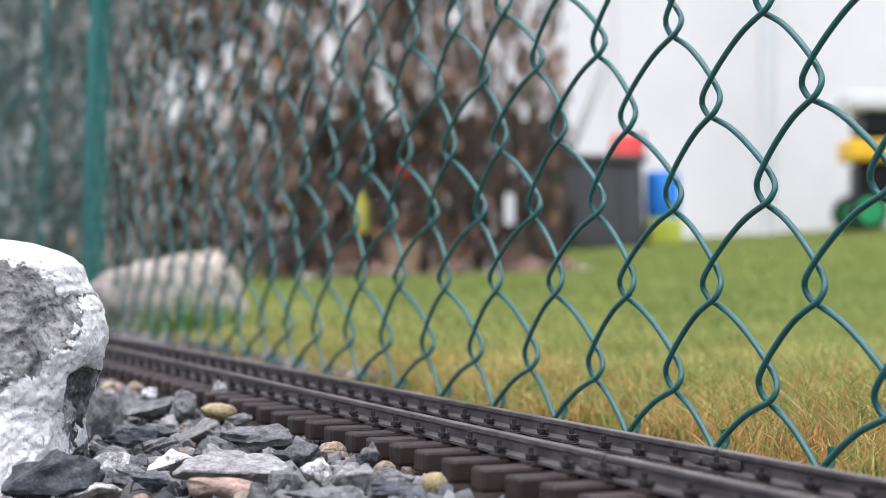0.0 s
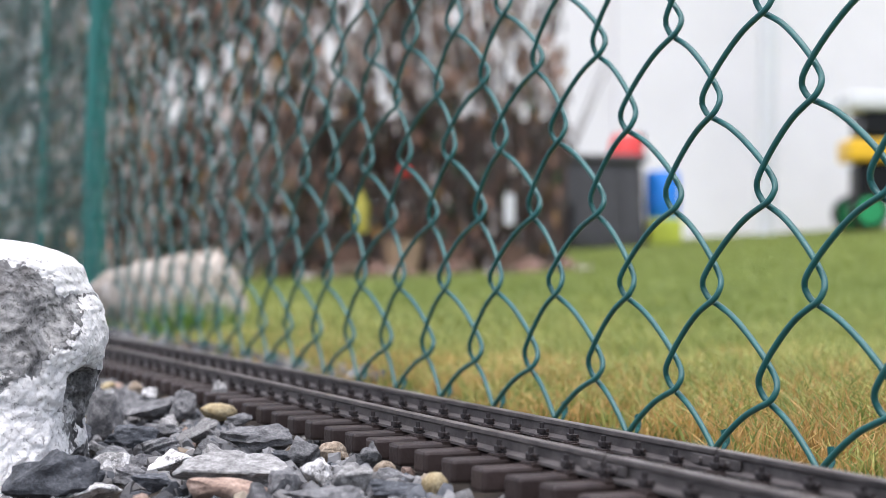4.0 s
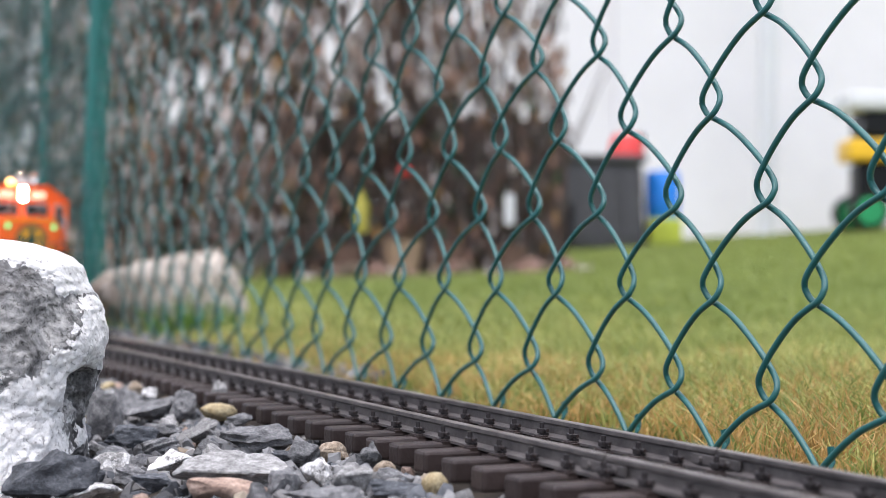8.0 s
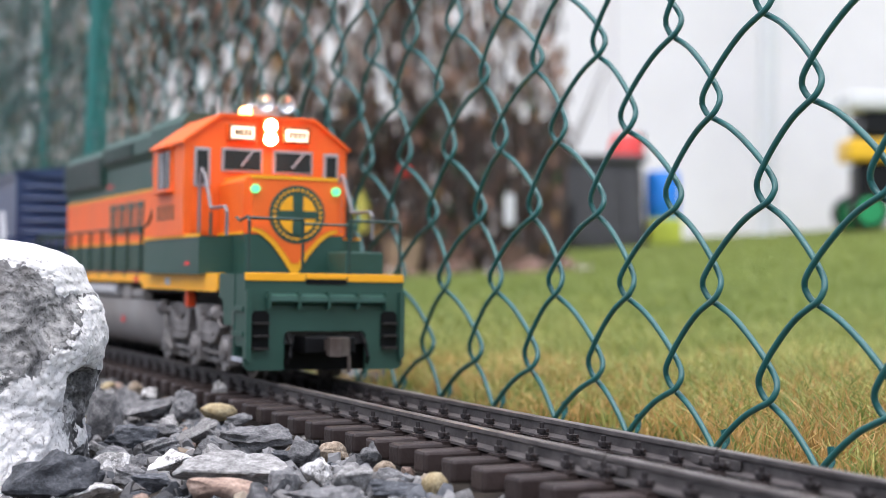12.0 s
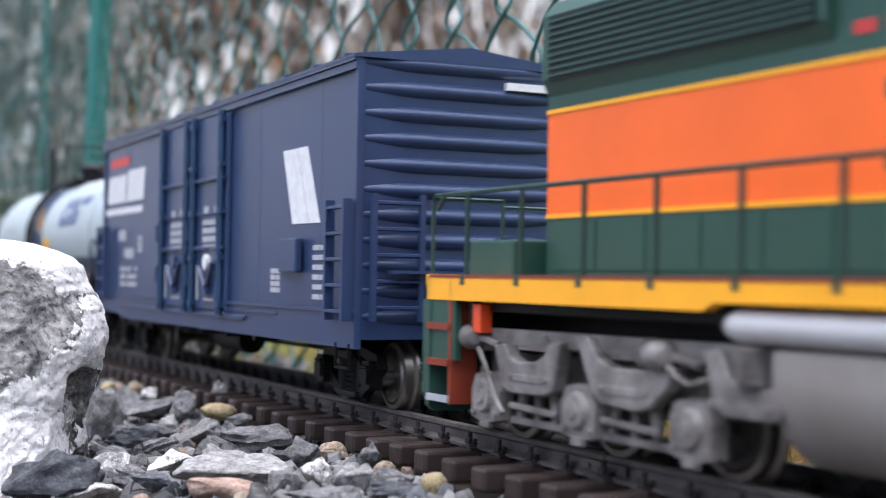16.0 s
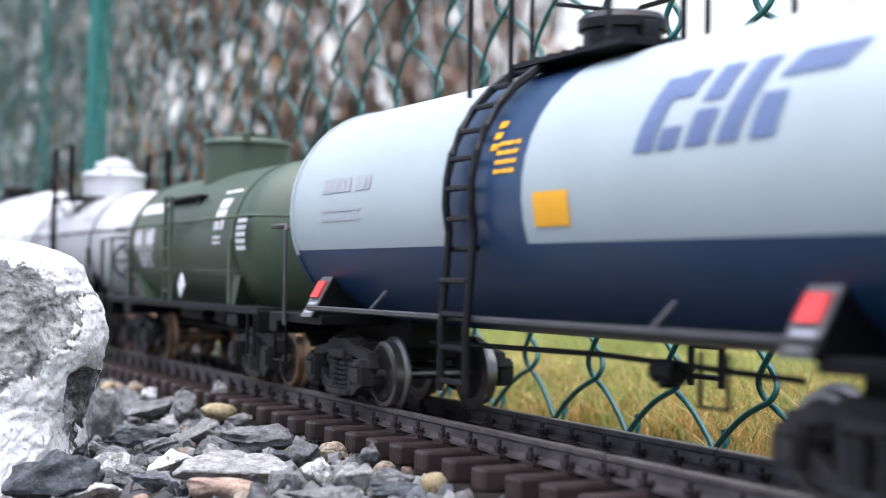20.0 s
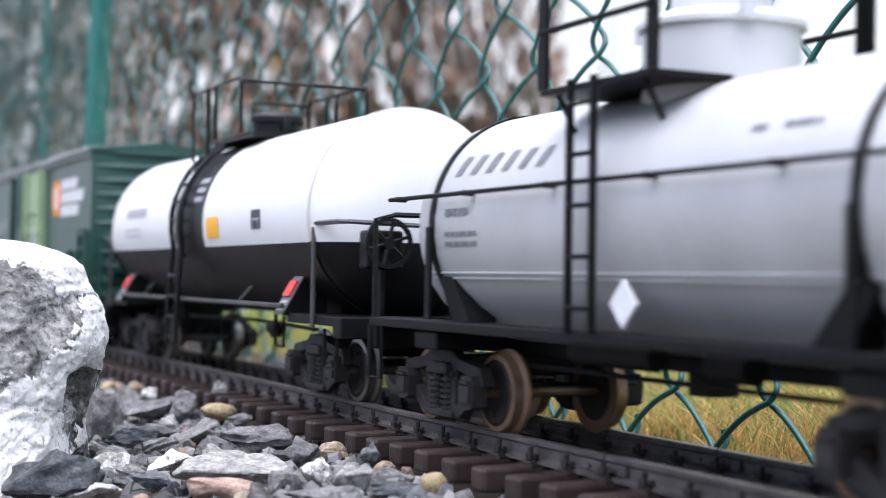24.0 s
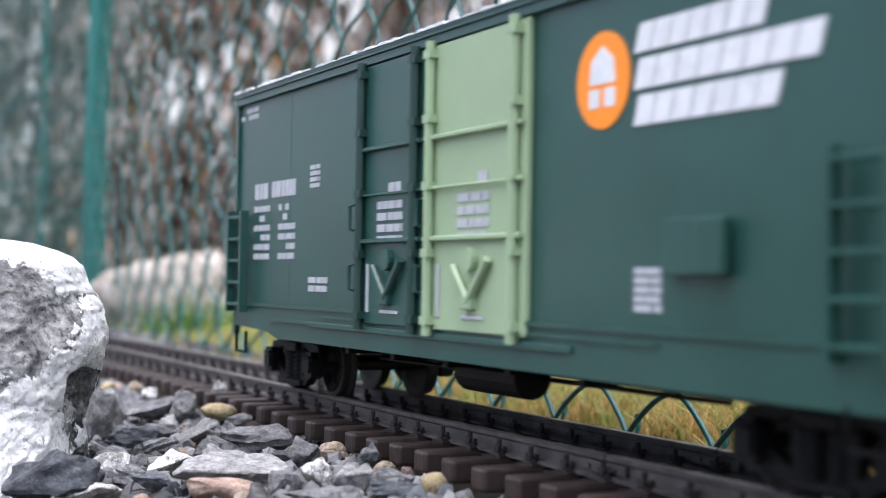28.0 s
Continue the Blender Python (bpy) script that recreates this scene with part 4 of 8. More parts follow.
def hedge(a0, a1, d, height, n, seed, leaf, weights, label, open_top=1.0, thick=0.32, shade_top=0.0):
    rng = random.Random(seed)
    h = tagged(new("hedge"), label, "hedge")
    for i in range(max(3, int((a1 - a0) / 0.16))):
        a = a0 + (a1 - a0) * (i + rng.uniform(0.2, 0.8)) / max(3, int((a1 - a0) / 0.16))
        bm = B()
        p = yard(a, d + rng.uniform(-0.08, 0.08))
        q = p + Vector((rng.uniform(-0.05, 0.05), rng.uniform(-0.05, 0.05), height * 0.55))
        rod(bm, p - Vector((0, 0, 0.05)), q, 0.016, 7, 0.009)
        for k in range(7):
            f = rng.uniform(0.15, 0.98)
            s = p.lerp(q, f)
            e = s + YR * rng.uniform(-0.3, 0.3) + YF * rng.uniform(-0.15, 0.15) + Vector((0, 0, rng.uniform(0.15, 0.55)))
            rod(bm, s, e, 0.006, 5, 0.002)
        part("stem", bm, M["bark"], h)
    V, Fc, MI = [], [], []
    tries = 0
    while len(MI) < n * 2 and tries < n * 6:
        tries += 1
        a, zz = rng.uniform(a0, a1), rng.uniform(0.0, height)
        p = yard(a, d + rng.uniform(-thick / 2, thick / 2))
        dens = 0.5 + 0.9 * noise.noise(Vector((a * 9, d, zz * 3.6))) + 0.8 * noise.noise(Vector((a * 24, d + 3, zz * 9)))
        dens += 0.35 * (1 - zz / height) - 0.22 * open_top * zz / height
        edge = min(1.0, (a1 - a) / 0.35)
        if rng.random() > dens * (0.35 + 0.65 * edge):
            continue
        c = p + Vector((0, 0, zz))
        w, l = leaf * rng.uniform(0.40, 0.80), leaf * rng.uniform(1.5, 2.7)
        t = rng.uniform(0, 2 * math.pi)
        u = Vector((math.cos(t), math.sin(t), 0)) * w / 2
        dn = Vector((rng.gauss(0, 0.14), rng.gauss(0, 0.14), -1)).normalized() * l
        nrm = Vector((-math.sin(t), math.cos(t), 0)) * w * 0.25
        o = len(V)
        V += [c, c + dn * 0.45 + u + nrm, c + dn, c + dn * 0.45 - u + nrm, c + dn * 0.5]
        Fc += [(o, o + 1, o + 2, o + 4), (o, o + 4, o + 2, o + 3)]
        # below shade_top mostly dark leaves: shade low in the hedge put into leaf colour
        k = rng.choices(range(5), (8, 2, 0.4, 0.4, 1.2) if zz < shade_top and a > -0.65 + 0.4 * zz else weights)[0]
        MI += [k, k]
    me = bpy.data.meshes.new("foliage")
    me.from_pydata(V, [], Fc)
    for m in HEDGE_MATS:
        me.materials.append(m)
    me.polygons.foreach_set("material_index", MI)
    ob = new("foliage", me)
    ob.parent = h
    return h


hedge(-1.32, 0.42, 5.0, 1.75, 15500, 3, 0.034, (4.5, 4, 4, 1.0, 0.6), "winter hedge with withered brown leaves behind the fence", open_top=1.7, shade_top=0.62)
hedge(-1.58, -0.85, 4.4, 1.7, 4700, 9, 0.036, (4, 2, 6, 0.6, 2.0), "dense dark hedge with grey twigs and ivy", open_top=2.8)


def small_things():
    # dark brown wooden screen
    s = tagged(new("wooden_screen"), "dark brown wooden board screen beside the hedge", "screen")
    wood = mat("dark_brown_wood", (0.075, 0.045, 0.037), 0.8, 0, 0.3, 6, 0.4, 60, per_object=0.2)
    for k in range(18):
        bm = B()
        box(bm, k * 0.055 - 0.825, k * 0.055 - 0.772, -0.01, 0.01, -0.1, 0.555 - 0.006 * (k % 2), 0.004)
        part("board", bm, wood, s)
    bm = B()
    box(bm, -0.83, 0.17, 0.0105, 0.035, 0.40, 0.45, 0.003)
    part("rail", bm, wood, s)
    s.matrix_basis = yard_pose(0.29, 5.35)
    # compost bin, dark grey
    c = tagged(new("compost_bin"), "dark grey plastic bin with a lid on the lawn", "bin")
    grey = mat("anthracite_plastic", (0.056, 0.055, 0.062), 0.6, 0, 0.15, 8, 0.1, 80)
    bm = B()
    prism(bm, [(-0.26, 0.0), (0.26, 0.0), (0.24, 0.47), (-0.24, 0.47)], -0.25, 0.25, "y")
    bmesh.ops.bevel(bm, geom=bm.edges[:], offset=0.02, segments=2, affect="EDGES")
    part("body", bm, grey, c)
    bm = B()
    box(bm, -0.27, 0.27, -0.27, 0.27, 0.47, 0.51, 0.015)
    part("lid", bm, grey, c)
    for k in range(4):
        bm = B()
        box(bm, -0.22 + k * 0.12, -0.14 + k * 0.12, -0.262, -0.252, 0.06, 0.40, 0.004)
        part("panel", bm, grey, c)
    bm = B()
    prism(bm, [(-0.225, 0.02), (-0.13, 0.02), (-0.13, 0.24), (-0.225, 0.24)], -0.268, -0.25, "y")
    part("hatch", bm, M["black"], c, "black hatch")
    c.matrix_basis = yard_pose(0.82, 8.0)
    top = yard(0.82, 8.0).z + 0.51
    # red bucket turned over on the bin, black cap beside it
    bm = B()
    lathe(bm, [(0.0, 0.12), (0.07, 0.12), (0.085, 0.1), (0.10, 0.0), (0.085, 0.0), (0.0, 0.005)], 24)
    b = part("red_bucket", bm, M["red"], None, smooth=True)
    b.matrix_basis = yard_pose(0.99, 7.9, top)
    tagged(b, "red plastic bucket upside down on the bin", "bucket")
    bm = B()
    box(bm, -0.05, 0.05, -0.05, 0.05, 0, 0.15, 0.012)
    b = part("black_box", bm, M["black"], None)
    b.matrix_basis = yard_pose(1.07, 8.15, top)
    tagged(b, "small black box on the bin", "box")
    # blue barrel on a yellow-green crate
    bm = B()
    box(bm, -0.09, 0.09, -0.12, 0.12, 0.0, 0.15, 0.015)
    for k in (-0.045, 0.0, 0.045):
        box(bm, k - 0.012, k + 0.012, -0.126, -0.118, 0.03, 0.12, 0.003)
    cr = part("crate", bm, mat("yellow_green_plastic", (0.42, 0.48, 0.05), 0.5, 0, 0.1, 10), None)
    cr.matrix_basis = yard_pose(1.21, 8.0)
    tagged(cr, "yellow-green plastic crate beside the bin", "crate")
    z = yard(1.21, 8.0).z + 0.15
    bm = B()
    lathe(bm, [(0.0, 0.0), (0.085, 0.0), (0.095, 0.02), (0.095, 0.08), (0.10, 0.085), (0.10, 0.10), (0.095, 0.105), (0.095, 0.24), (0.085, 0.26), (0.0, 0.265)], 28)
    br = part("blue_barrel", bm, mat("blue_plastic", (0.02, 0.22, 0.75), 0.4, 0, 0.08, 8), None, smooth=True)
    br.matrix_basis = yard_pose(1.205, 8.0, z)
    tagged(br, "bright blue plastic barrel on a crate", "barrel")
    # toy tractor
    t = tagged(new("toy_tractor"), "yellow and green ride-on toy tractor by the house", "toy tractor")
    yel = mat("yellow_toy_plastic", (0.85, 0.50, 0.02), 0.4, 0, 0.06, 8)
    grn = mat("green_toy_plastic", (0.02, 0.28, 0.10), 0.4, 0, 0.06, 8)
    for nm, d, m_ in (("bonnet", (-0.24, 0.12, -0.14, 0.14, 0.40, 0.53), yel), ("seat", (0.16, 0.38, -0.12, 0.12, 0.36, 0.42), M["black"]),
                      ("frame", (-0.18, 0.34, -0.1, 0.1, 0.20, 0.395), M["black"]), ("roof", (-0.26, 0.36, -0.18, 0.18, 0.69, 0.79), M["white"]),
                      ("cab", (-0.16, 0.34, -0.15, 0.15, 0.535, 0.685), M["black"])):
        bm = B()
        box(bm, *d, 0.02)
        part(nm, bm, m_, t)
    for x, r in ((-0.14, 0.11), (0.26, 0.14)):
        for y in (-0.17, 0.17):
            bm = B()
            rod(bm, (x, y - 0.04, r), (x, y + 0.04, r), r, 24)
            w = part("wheel", bm, M["black"], t, smooth=True)
            bm = B()
            rod(bm, (x, y - 0.055, r), (x, y + 0.055, r), r * 0.72, 20)
            part("rim", bm, grn, w, "green plastic rim", smooth=True)
    t.matrix_basis = yard_pose(2.55, 8.4)
    # pots and stones at the hedge's foot
    pot = mat("terracotta", (0.16, 0.095, 0.07), 0.8, 0, 0.2, 10, 0.2)
    tan = mat("tan_ceramic", (0.36, 0.25, 0.16), 0.7, 0, 0.2, 10, 0.2)
    for a, d, r, h, m_, nm, lb in ((-0.13, 4.72, 0.062, 0.13, tan, "plant_pot", "round tan ceramic plant pot before the hedge"),
                                   (0.02, 4.8, 0.05, 0.12, pot, "plant_pot", "terracotta plant pot before the hedge"),
                                   (-0.32, 4.75, 0.06, 0.12, pot, "plant_pot", "terracotta plant pot before the hedge"),
                                   (0.22, 4.85, 0.06, 0.10, pot, "plant_pot", "terracotta plant pot before the hedge")):
        bm = B()
        lathe(bm, [(0, 0), (r * 0.7, 0), (r * 0.95, h * 0.6), (r, h * 0.9), (r * 1.05, h), (r * 0.9, h), (r * 0.8, h * 0.85), (0, h * 0.85)], 20)
        o = part(nm, bm, m_, None, smooth=True)
        o.matrix_basis = yard_pose(a, d)
        tagged(o, lb, "plant pot", "pots before the hedge")
    bm = B()
    lathe(bm, [(0, 0), (0.024, 0), (0.026, 0.09), (0.012, 0.115), (0.012, 0.135), (0, 0.137)], 16)
    o = part("watering_bottle", bm, mat("yellow_bottle", (0.34, 0.31, 0.04), 0.45, 0, 0.1, 8), None, smooth=True)
    o.matrix_basis = yard_pose(-0.27, 4.72, yard(-0.32, 4.75).z + 0.16)
    tagged(o, "yellow bottle hung in the hedge", "bottle")
    bm = B()
    lathe(bm, [(0, -0.02), (0.018, -0.012), (0.022, 0), (0.018, 0.012), (0, 0.02)], 14)
    o = part("red_ball", bm, M["red"], None, smooth=True)
    o.matrix_basis = yard_pose(-0.13, 4.75, 0.42)
    tagged(o, "small red ball hung in the hedge", "ball")
    bm = B()
    box(bm, -0.016, 0.016, -0.005, 0.005, 0, 0.10, 0.004)
    o = part("white_plant_label", bm, M["white"], None)
    o.matrix_basis = yard_pose(0.217, 4.78, 0.25)
    tagged(o, "white plant label before the wooden screen", "label")
    rng = random.Random(77)
    for i in range(16):
        me = stone_mesh("border_stone", 200 + i % 5, 2, 0.3, 7, 0.8)
        me.materials.append(M["boulder"] if i % 5 == 0 else (M["soil"] if i % 2 else pot))
        ob = new("border_stone", me)
        a = -0.45 + i * 0.06 + rng.uniform(-0.02, 0.02)
        s_ = rng.uniform(0.06, 0.12)
        ob.matrix_basis = yard_pose(a, 4.62 + rng.uniform(-0.05, 0.08), None, rng.uniform(0, 360)) @ Matrix.Translation((0, 0, s_ * 0.2)) @ Matrix.Diagonal((s_, s_, s_, 1))
        tagged(ob, "rough pale border stone at the hedge's foot", "stone", "border stones")


small_things()


# ---- the train ----
MOVERS = []   # thing, place along the train, half distance between its bogies
WHEELS = []   # wheelset, its place in its bogie, radius
WHEEL_R = 0.0152
AXLE_Z = 0.0084 + WHEEL_R


def wheelset_mesh(r, rim, face):
    bm = B()
    for s in (-1, 1):
        m = Matrix.Rotation(radians(-90 * s), 4, "X")
        y = s * 0.0232
        lathe(bm, [(0.0, -0.0005), (r * 0.35, -0.0005), (r * 0.45, 0.0), (r * 0.78, 0.0008), (r * 0.86, -0.0006)], 28, Matrix.Translation((0, s * 0.0260, 0)) @ m)
        lathe(bm, [(r * 0.86, 0.0032), (r, 0.0028), (r + 0.0002, -0.0012), (r + 0.0022, -0.0022), (r + 0.0022, -0.0036), (r * 0.8, -0.0038), (r * 0.5, -0.003), (0.0, -0.003)], 28,
              Matrix.Translation((0, y, 0)) @ m)
        for k in range(6):
            a = k * math.pi / 3
            rod(bm, (r * 0.58 * math.cos(a), s * 0.0262, r * 0.58 * math.sin(a)), (r * 0.58 * math.cos(a), s * 0.0270, r * 0.58 * math.sin(a)), r * 0.11, 8)
    rod(bm, (0, -0.034, 0), (0, 0.034, 0), 0.0022, 10)
    for f in bm.faces:
        c = f.calc_center_median()
        rr = math.hypot(c.x, c.z)
        f.material_index = 0 if rr > r * 0.84 or (abs(c.y) < 0.018 and rr < 0.003) else 1
    bmesh.ops.recalc_face_normals(bm, faces=bm.faces)
    me = bpy.data.meshes.new("wheelset")
    bm.to_mesh(me)
    bm.free()
    me.materials.append(rim)
    me.materials.append(face)
    for p in me.polygons:
        p.use_smooth = True
    me.set_sharp_from_angle(angle=radians(35))
    return me


WS_STEEL = wheelset_mesh(WHEEL_R, M["steel"], M["wheelface"])
WS_RUST = wheelset_mesh(WHEEL_R, M["rust"], M["wheelface"])
WS_BRIGHT = wheelset_mesh(WHEEL_R, M["steel"], M["steel"])
WS_DARK = wheelset_mesh(WHEEL_R, M["wheelface"], M["chassis"])
WS_LOCO = wheelset_mesh(0.0165, M["steel"], M["wheelface"])


def freight_bogie(car, x, ws, material):
    """A two-axle bogie: side frames with arch, journal boxes, springs, bolster; wheelsets turn in it."""
    bm = B()
    box(bm, -0.009, 0.009, -0.0335, 0.0335, 0.0285, 0.0375, 0.001)
    for w in (-1, 1):
        box(bm, w * 0.0120, w * 0.0150, -0.026, 0.026, 0.020, 0.026, 0.0006)
    bg = part("bogie", bm, material, car, "black two-axle freight bogie")
    for s in (-1, 1):
        bm = B()
        y0, y1 = s * 0.0310, s * 0.0358
        # arched top chord, slanting lower chord, spring columns
        prism(bm, [(-0.0365, 0.0265), (-0.0335, 0.0335), (-0.0150, 0.0362), (-0.0100, 0.0392), (0.0100, 0.0392), (0.0150, 0.0362), (0.0335, 0.0335), (0.0365, 0.0265),
                   (0.0310, 0.0285), (0.0120, 0.0322), (-0.0120, 0.0322), (-0.0310, 0.0285)], y0, y1, "y")
        for w in (-1, 1):
            prism(bm, [(w * a, z) for a, z in ((0.0365, 0.0270), (0.0320, 0.0290), (0.0225, 0.0225), (0.0120, 0.0165), (0.0120, 0.0125), (0.0160, 0.0128), (0.0250, 0.0185))], y0, y1, "y")
            prism(bm, [(w * a, z) for a, z in ((0.0085, 0.0140), (0.0125, 0.0140), (0.0140, 0.0330), (0.0100, 0.0330))], y0, y1, "y")
            rod(bm, (w * 0.0112, s * 0.0358, 0.0300), (w * 0.0112, s * 0.0370, 0.0300), 0.0011, 8)
        box(bm, -0.0125, 0.0125, s * 0.0305, s * 0.0375, 0.0122, 0.0152, 0.0006)
        box(bm, -0.0090, 0.0090, s * 0.0300, s * 0.0385, 0.0295, 0.0345, 0.0010)
        bmesh.ops.bevel(bm, geom=list(bm.edges), offset=0.0004, segments=1, affect="EDGES", clamp_overlap=True)
        fr = part("side_frame", bm, material, bg)
        for k in (-0.0052, 0.0052):
            bm = B()
            for q in range(6):
                rod(bm, (k, s * 0.0345, 0.0154 + q * 0.0023), (k, s * 0.0345, 0.0167 + q * 0.0023), 0.0036, 10)
            rod(bm, (k, s * 0.0345, 0.0150), (k, s * 0.0345, 0.0297), 0.0026, 8)
            part("spring", bm, material, fr)
        for w in (-1, 1):
            bm = B()
            prism(bm, [(w * 0.0293 + a, AXLE_Z + z) for a, z in ((-0.0052, -0.0050), (-0.0056, 0.0035), (-0.0036, 0.0068), (0.0036, 0.0068), (0.0056, 0.0035), (0.0052, -0.0050), (0.0025, -0.0064), (-0.0025, -0.0064))], s * 0.0330, s * 0.0395, "y")
            prism(bm, [(w * 0.0293 + a, AXLE_Z + z) for a, z in ((-0.0040, -0.0035), (-0.0042, 0.0030), (0.0042, 0.0030), (0.0040, -0.0035))], s * 0.0395, s * 0.0408, "y")
            rod(bm, (w * 0.0293 - 0.0036, s * 0.0402, AXLE_Z + 0.0042), (w * 0.0293 + 0.0036, s * 0.0402, AXLE_Z + 0.0042), 0.0009, 6)
            part("journal_box", bm, material, fr)
    bg.matrix_basis = pose(x, 0, 0)
    for w in (-1, 1):
        ob = add_part("wheelset", ws, bg, pose(w * 0.0293, 0, AXLE_Z))
        WHEELS.append((ob, w * 0.0293, WHEEL_R))
    return bg


def coupler(car, x, s, z=0.030, paint=None):
    bm = B()
    box(bm, x, x + s * 0.022, -0.004, 0.004, z - 0.003, z + 0.003, 0.0008)
    prism(bm, [(x + s * 0.020, -0.006), (x + s * 0.030, -0.008), (x + s * 0.034, -0.003), (x + s * 0.030, -0.002), (x + s * 0.029, 0.004), (x + s * 0.020, 0.006)], z - 0.005, z + 0.005, "z")
    rod(bm, (x + s * 0.028, 0.004, z - 0.005), (x + s * 0.028, 0.004, z - 0.014), 0.0011, 6)
    part("coupler", bm, paint or M["chassis"], car, "dark knuckle coupler")


def ladder(car, x0, x1, y, z0, z1, rungs, mat_, r=0.0011, name="ladder"):
    bm = B()
    for x in (x0, x1):
        box(bm, x - 0.0008, x + 0.0008, y - 0.0012, y + 0.0012, z0, z1)
    lad = part(name, bm, mat_, car)
    for k in range(rungs):
        z = z0 + (z1 - z0) * (k + 0.5) / rungs
        bm = B()
        rod(bm, (x0, y - 0.0008, z), (x1, y - 0.0008, z), r * 0.8, 6)
        part("rung", bm, mat_, lad)
    return lad


def text_rows(bm, x0, x1, z_top, rows, h, gap, y, rng, fill=0.8):
    """Small unreadable lettering: short bars in rows."""
    z = z_top
    for _ in range(rows):
        x = x0
        while x < x1 - 0.001:
            w = min(rng.uniform(0.004, 0.012), x1 - x)
            if rng.random() < fill:
                bar(bm, x, x + w * 0.88, z - h, z, y, 0.0003)
            x += w
        z -= h + gap


def boxcar(name, u, paint, door_paints, label, livery):
    car = tagged(new(name), label, "boxcar", "freight cars")
    HL, HW, Z0, Z1 = 0.2525, 0.0540, 0.0370, 0.1640
    rng = random.Random(int(abs(u) * 1000))
    bm = B()
    box(bm, -HL + 0.004, HL - 0.004, -HW + 0.0012, HW - 0.0012, Z0 + 0.008, Z1, 0.0)
    part("body", bm, paint, car)
    for s in (-1, 1):
        bm = B()
        # lower side sill, deeper in the middle, with two long ribs
        y0, y1 = s * (HW - 0.0015), s * (HW + 0.0002)
        prism(bm, [(-HL, Z0 + 0.005), (-HL + 0.055, Z0 + 0.003), (-HL + 0.07, Z0), (HL - 0.07, Z0), (HL - 0.055, Z0), (HL, Z0), (HL, Z0 + 0.016), (-HL, Z0 + 0.016)], y0, y1, "y")
        part("side_sill", bm, paint, car)
        for xa, xb, za, zb, out in ((-HL, HL, 0.0155, 0.0172, 0.0012), (-0.19, 0.10, 0.0085, 0.0100, 0.0013), (-0.12, 0.15, 0.0120, 0.0130, 0.0010)):
            bm = B()
            box(bm, xa, xb, s * HW, s * (HW + out), Z0 + za, Z0 + zb)
            part("sill_rib", bm, paint, car)
        bm = B()
        # top chord under the roof
        box(bm, -HL, HL, s * (HW - 0.001), s * (HW + 0.0012), Z1 - 0.0045, Z1 - 0.0012)
        box(bm, -HL, HL, s * (HW - 0.001), s * (HW + 0.0022), Z1 - 0.0010, Z1 + 0.0012)
        part("top_chord", bm, paint, car)
        # side sheet seams
        bm = B()
        for x in livery["seams"]:
            box(bm, x - 0.0005, x + 0.0005, s * (HW - 0.0012), s * (HW - 0.00112), Z0 + 0.017, Z1 - 0.004)
        pieces("seam", bm, paint, car)
    # roof, low pitch with cross ribs
    bm = B()
    prism(bm, [(-HW - 0.0025, Z1 + 0.0005), (-HW - 0.0025, Z1 + 0.0018), (0, Z1 + 0.0085), (HW + 0.0025, Z1 + 0.0018), (HW + 0.0025, Z1 + 0.0005)], -HL - 0.001, HL + 0.001, "x")
    part("roof", bm, paint, car)
    rib = None
    for k in range(13):
        x = -HL + 0.012 + k * (2 * HL - 0.024) / 12
        if rib is None:
            bm = B()
            prism(bm, [(-HW - 0.0028, 0.0012), (-HW - 0.0028, 0.0030), (0, 0.0098), (HW + 0.0028, 0.0030), (HW + 0.0028, 0.0012), (0, 0.008)], -0.0018, 0.0018, "x")
            rib = part("roof_rib", bm, livery.get("rib", paint), car)
            rib.matrix_basis = pose(x, 0, Z1)
        else:
            add_part("roof_rib", rib.data, car, pose(x, 0, Z1))
    # corrugated ends: proud horizontal ribs with tapering ends
    for s in (-1, 1):
        bm = B()
        box(bm, s * (HL - 0.004), s * (HL - 0.0015), -HW, HW, Z0 + 0.004, Z1)
        prism(bm, [(-HW, Z1), (HW, Z1), (0, Z1 + 0.0065)], s * (HL - 0.004), s * (HL - 0.0015), "x")
        part("end_wall", bm, paint, car)
        for k in range(11):
            z = Z0 + 0.014 + k * 0.0112
            bm = B()
            pr = [(0, -0.0036), (0.0012, -0.0030), (0.0026, -0.0012), (0.0030, 0.0), (0.0026, 0.0012), (0.0012, 0.0030), (0, 0.0036)]
            rows = []
            for q in range(13):
                f = q / 12
                y = -HW + 0.004 + (2 * HW - 0.008) * f
                g = min(1.0, 4.5 * min(f, 1 - f) + 0.08)
                rows.append([bm.verts.new((s * (HL - 0.0016 + px * g), y, z + pz * (0.35 + 0.65 * g))) for px, pz in pr])
            for a, b in zip(rows, rows[1:]):
                for j in range(len(pr) - 1):
                    bm.faces.new((a[j], a[j + 1], b[j + 1], b[j]))
            bmesh.ops.recalc_face_normals(bm, faces=bm.faces)
            part("end_rib", bm, paint, car, smooth=True)
        # corner posts and end ladder
        for y in (-1, 1):
            bm = B()
            box(bm, s * (HL - 0.003), s * HL, y * (HW - 0.0028), y * (HW + 0.0003), Z0, Z1)
            part("corner_post", bm, paint, car)
        bm = B()
        for y in (-0.047, -0.024):
            box(bm, s * (HL + 0.002), s * (HL + 0.0045), y - 0.0012, y + 0.0012, Z0 + 0.012, Z0 + 0.068)
        lad = part("end_ladder", bm, paint, car)
        for k in range(5):
            bm = B()
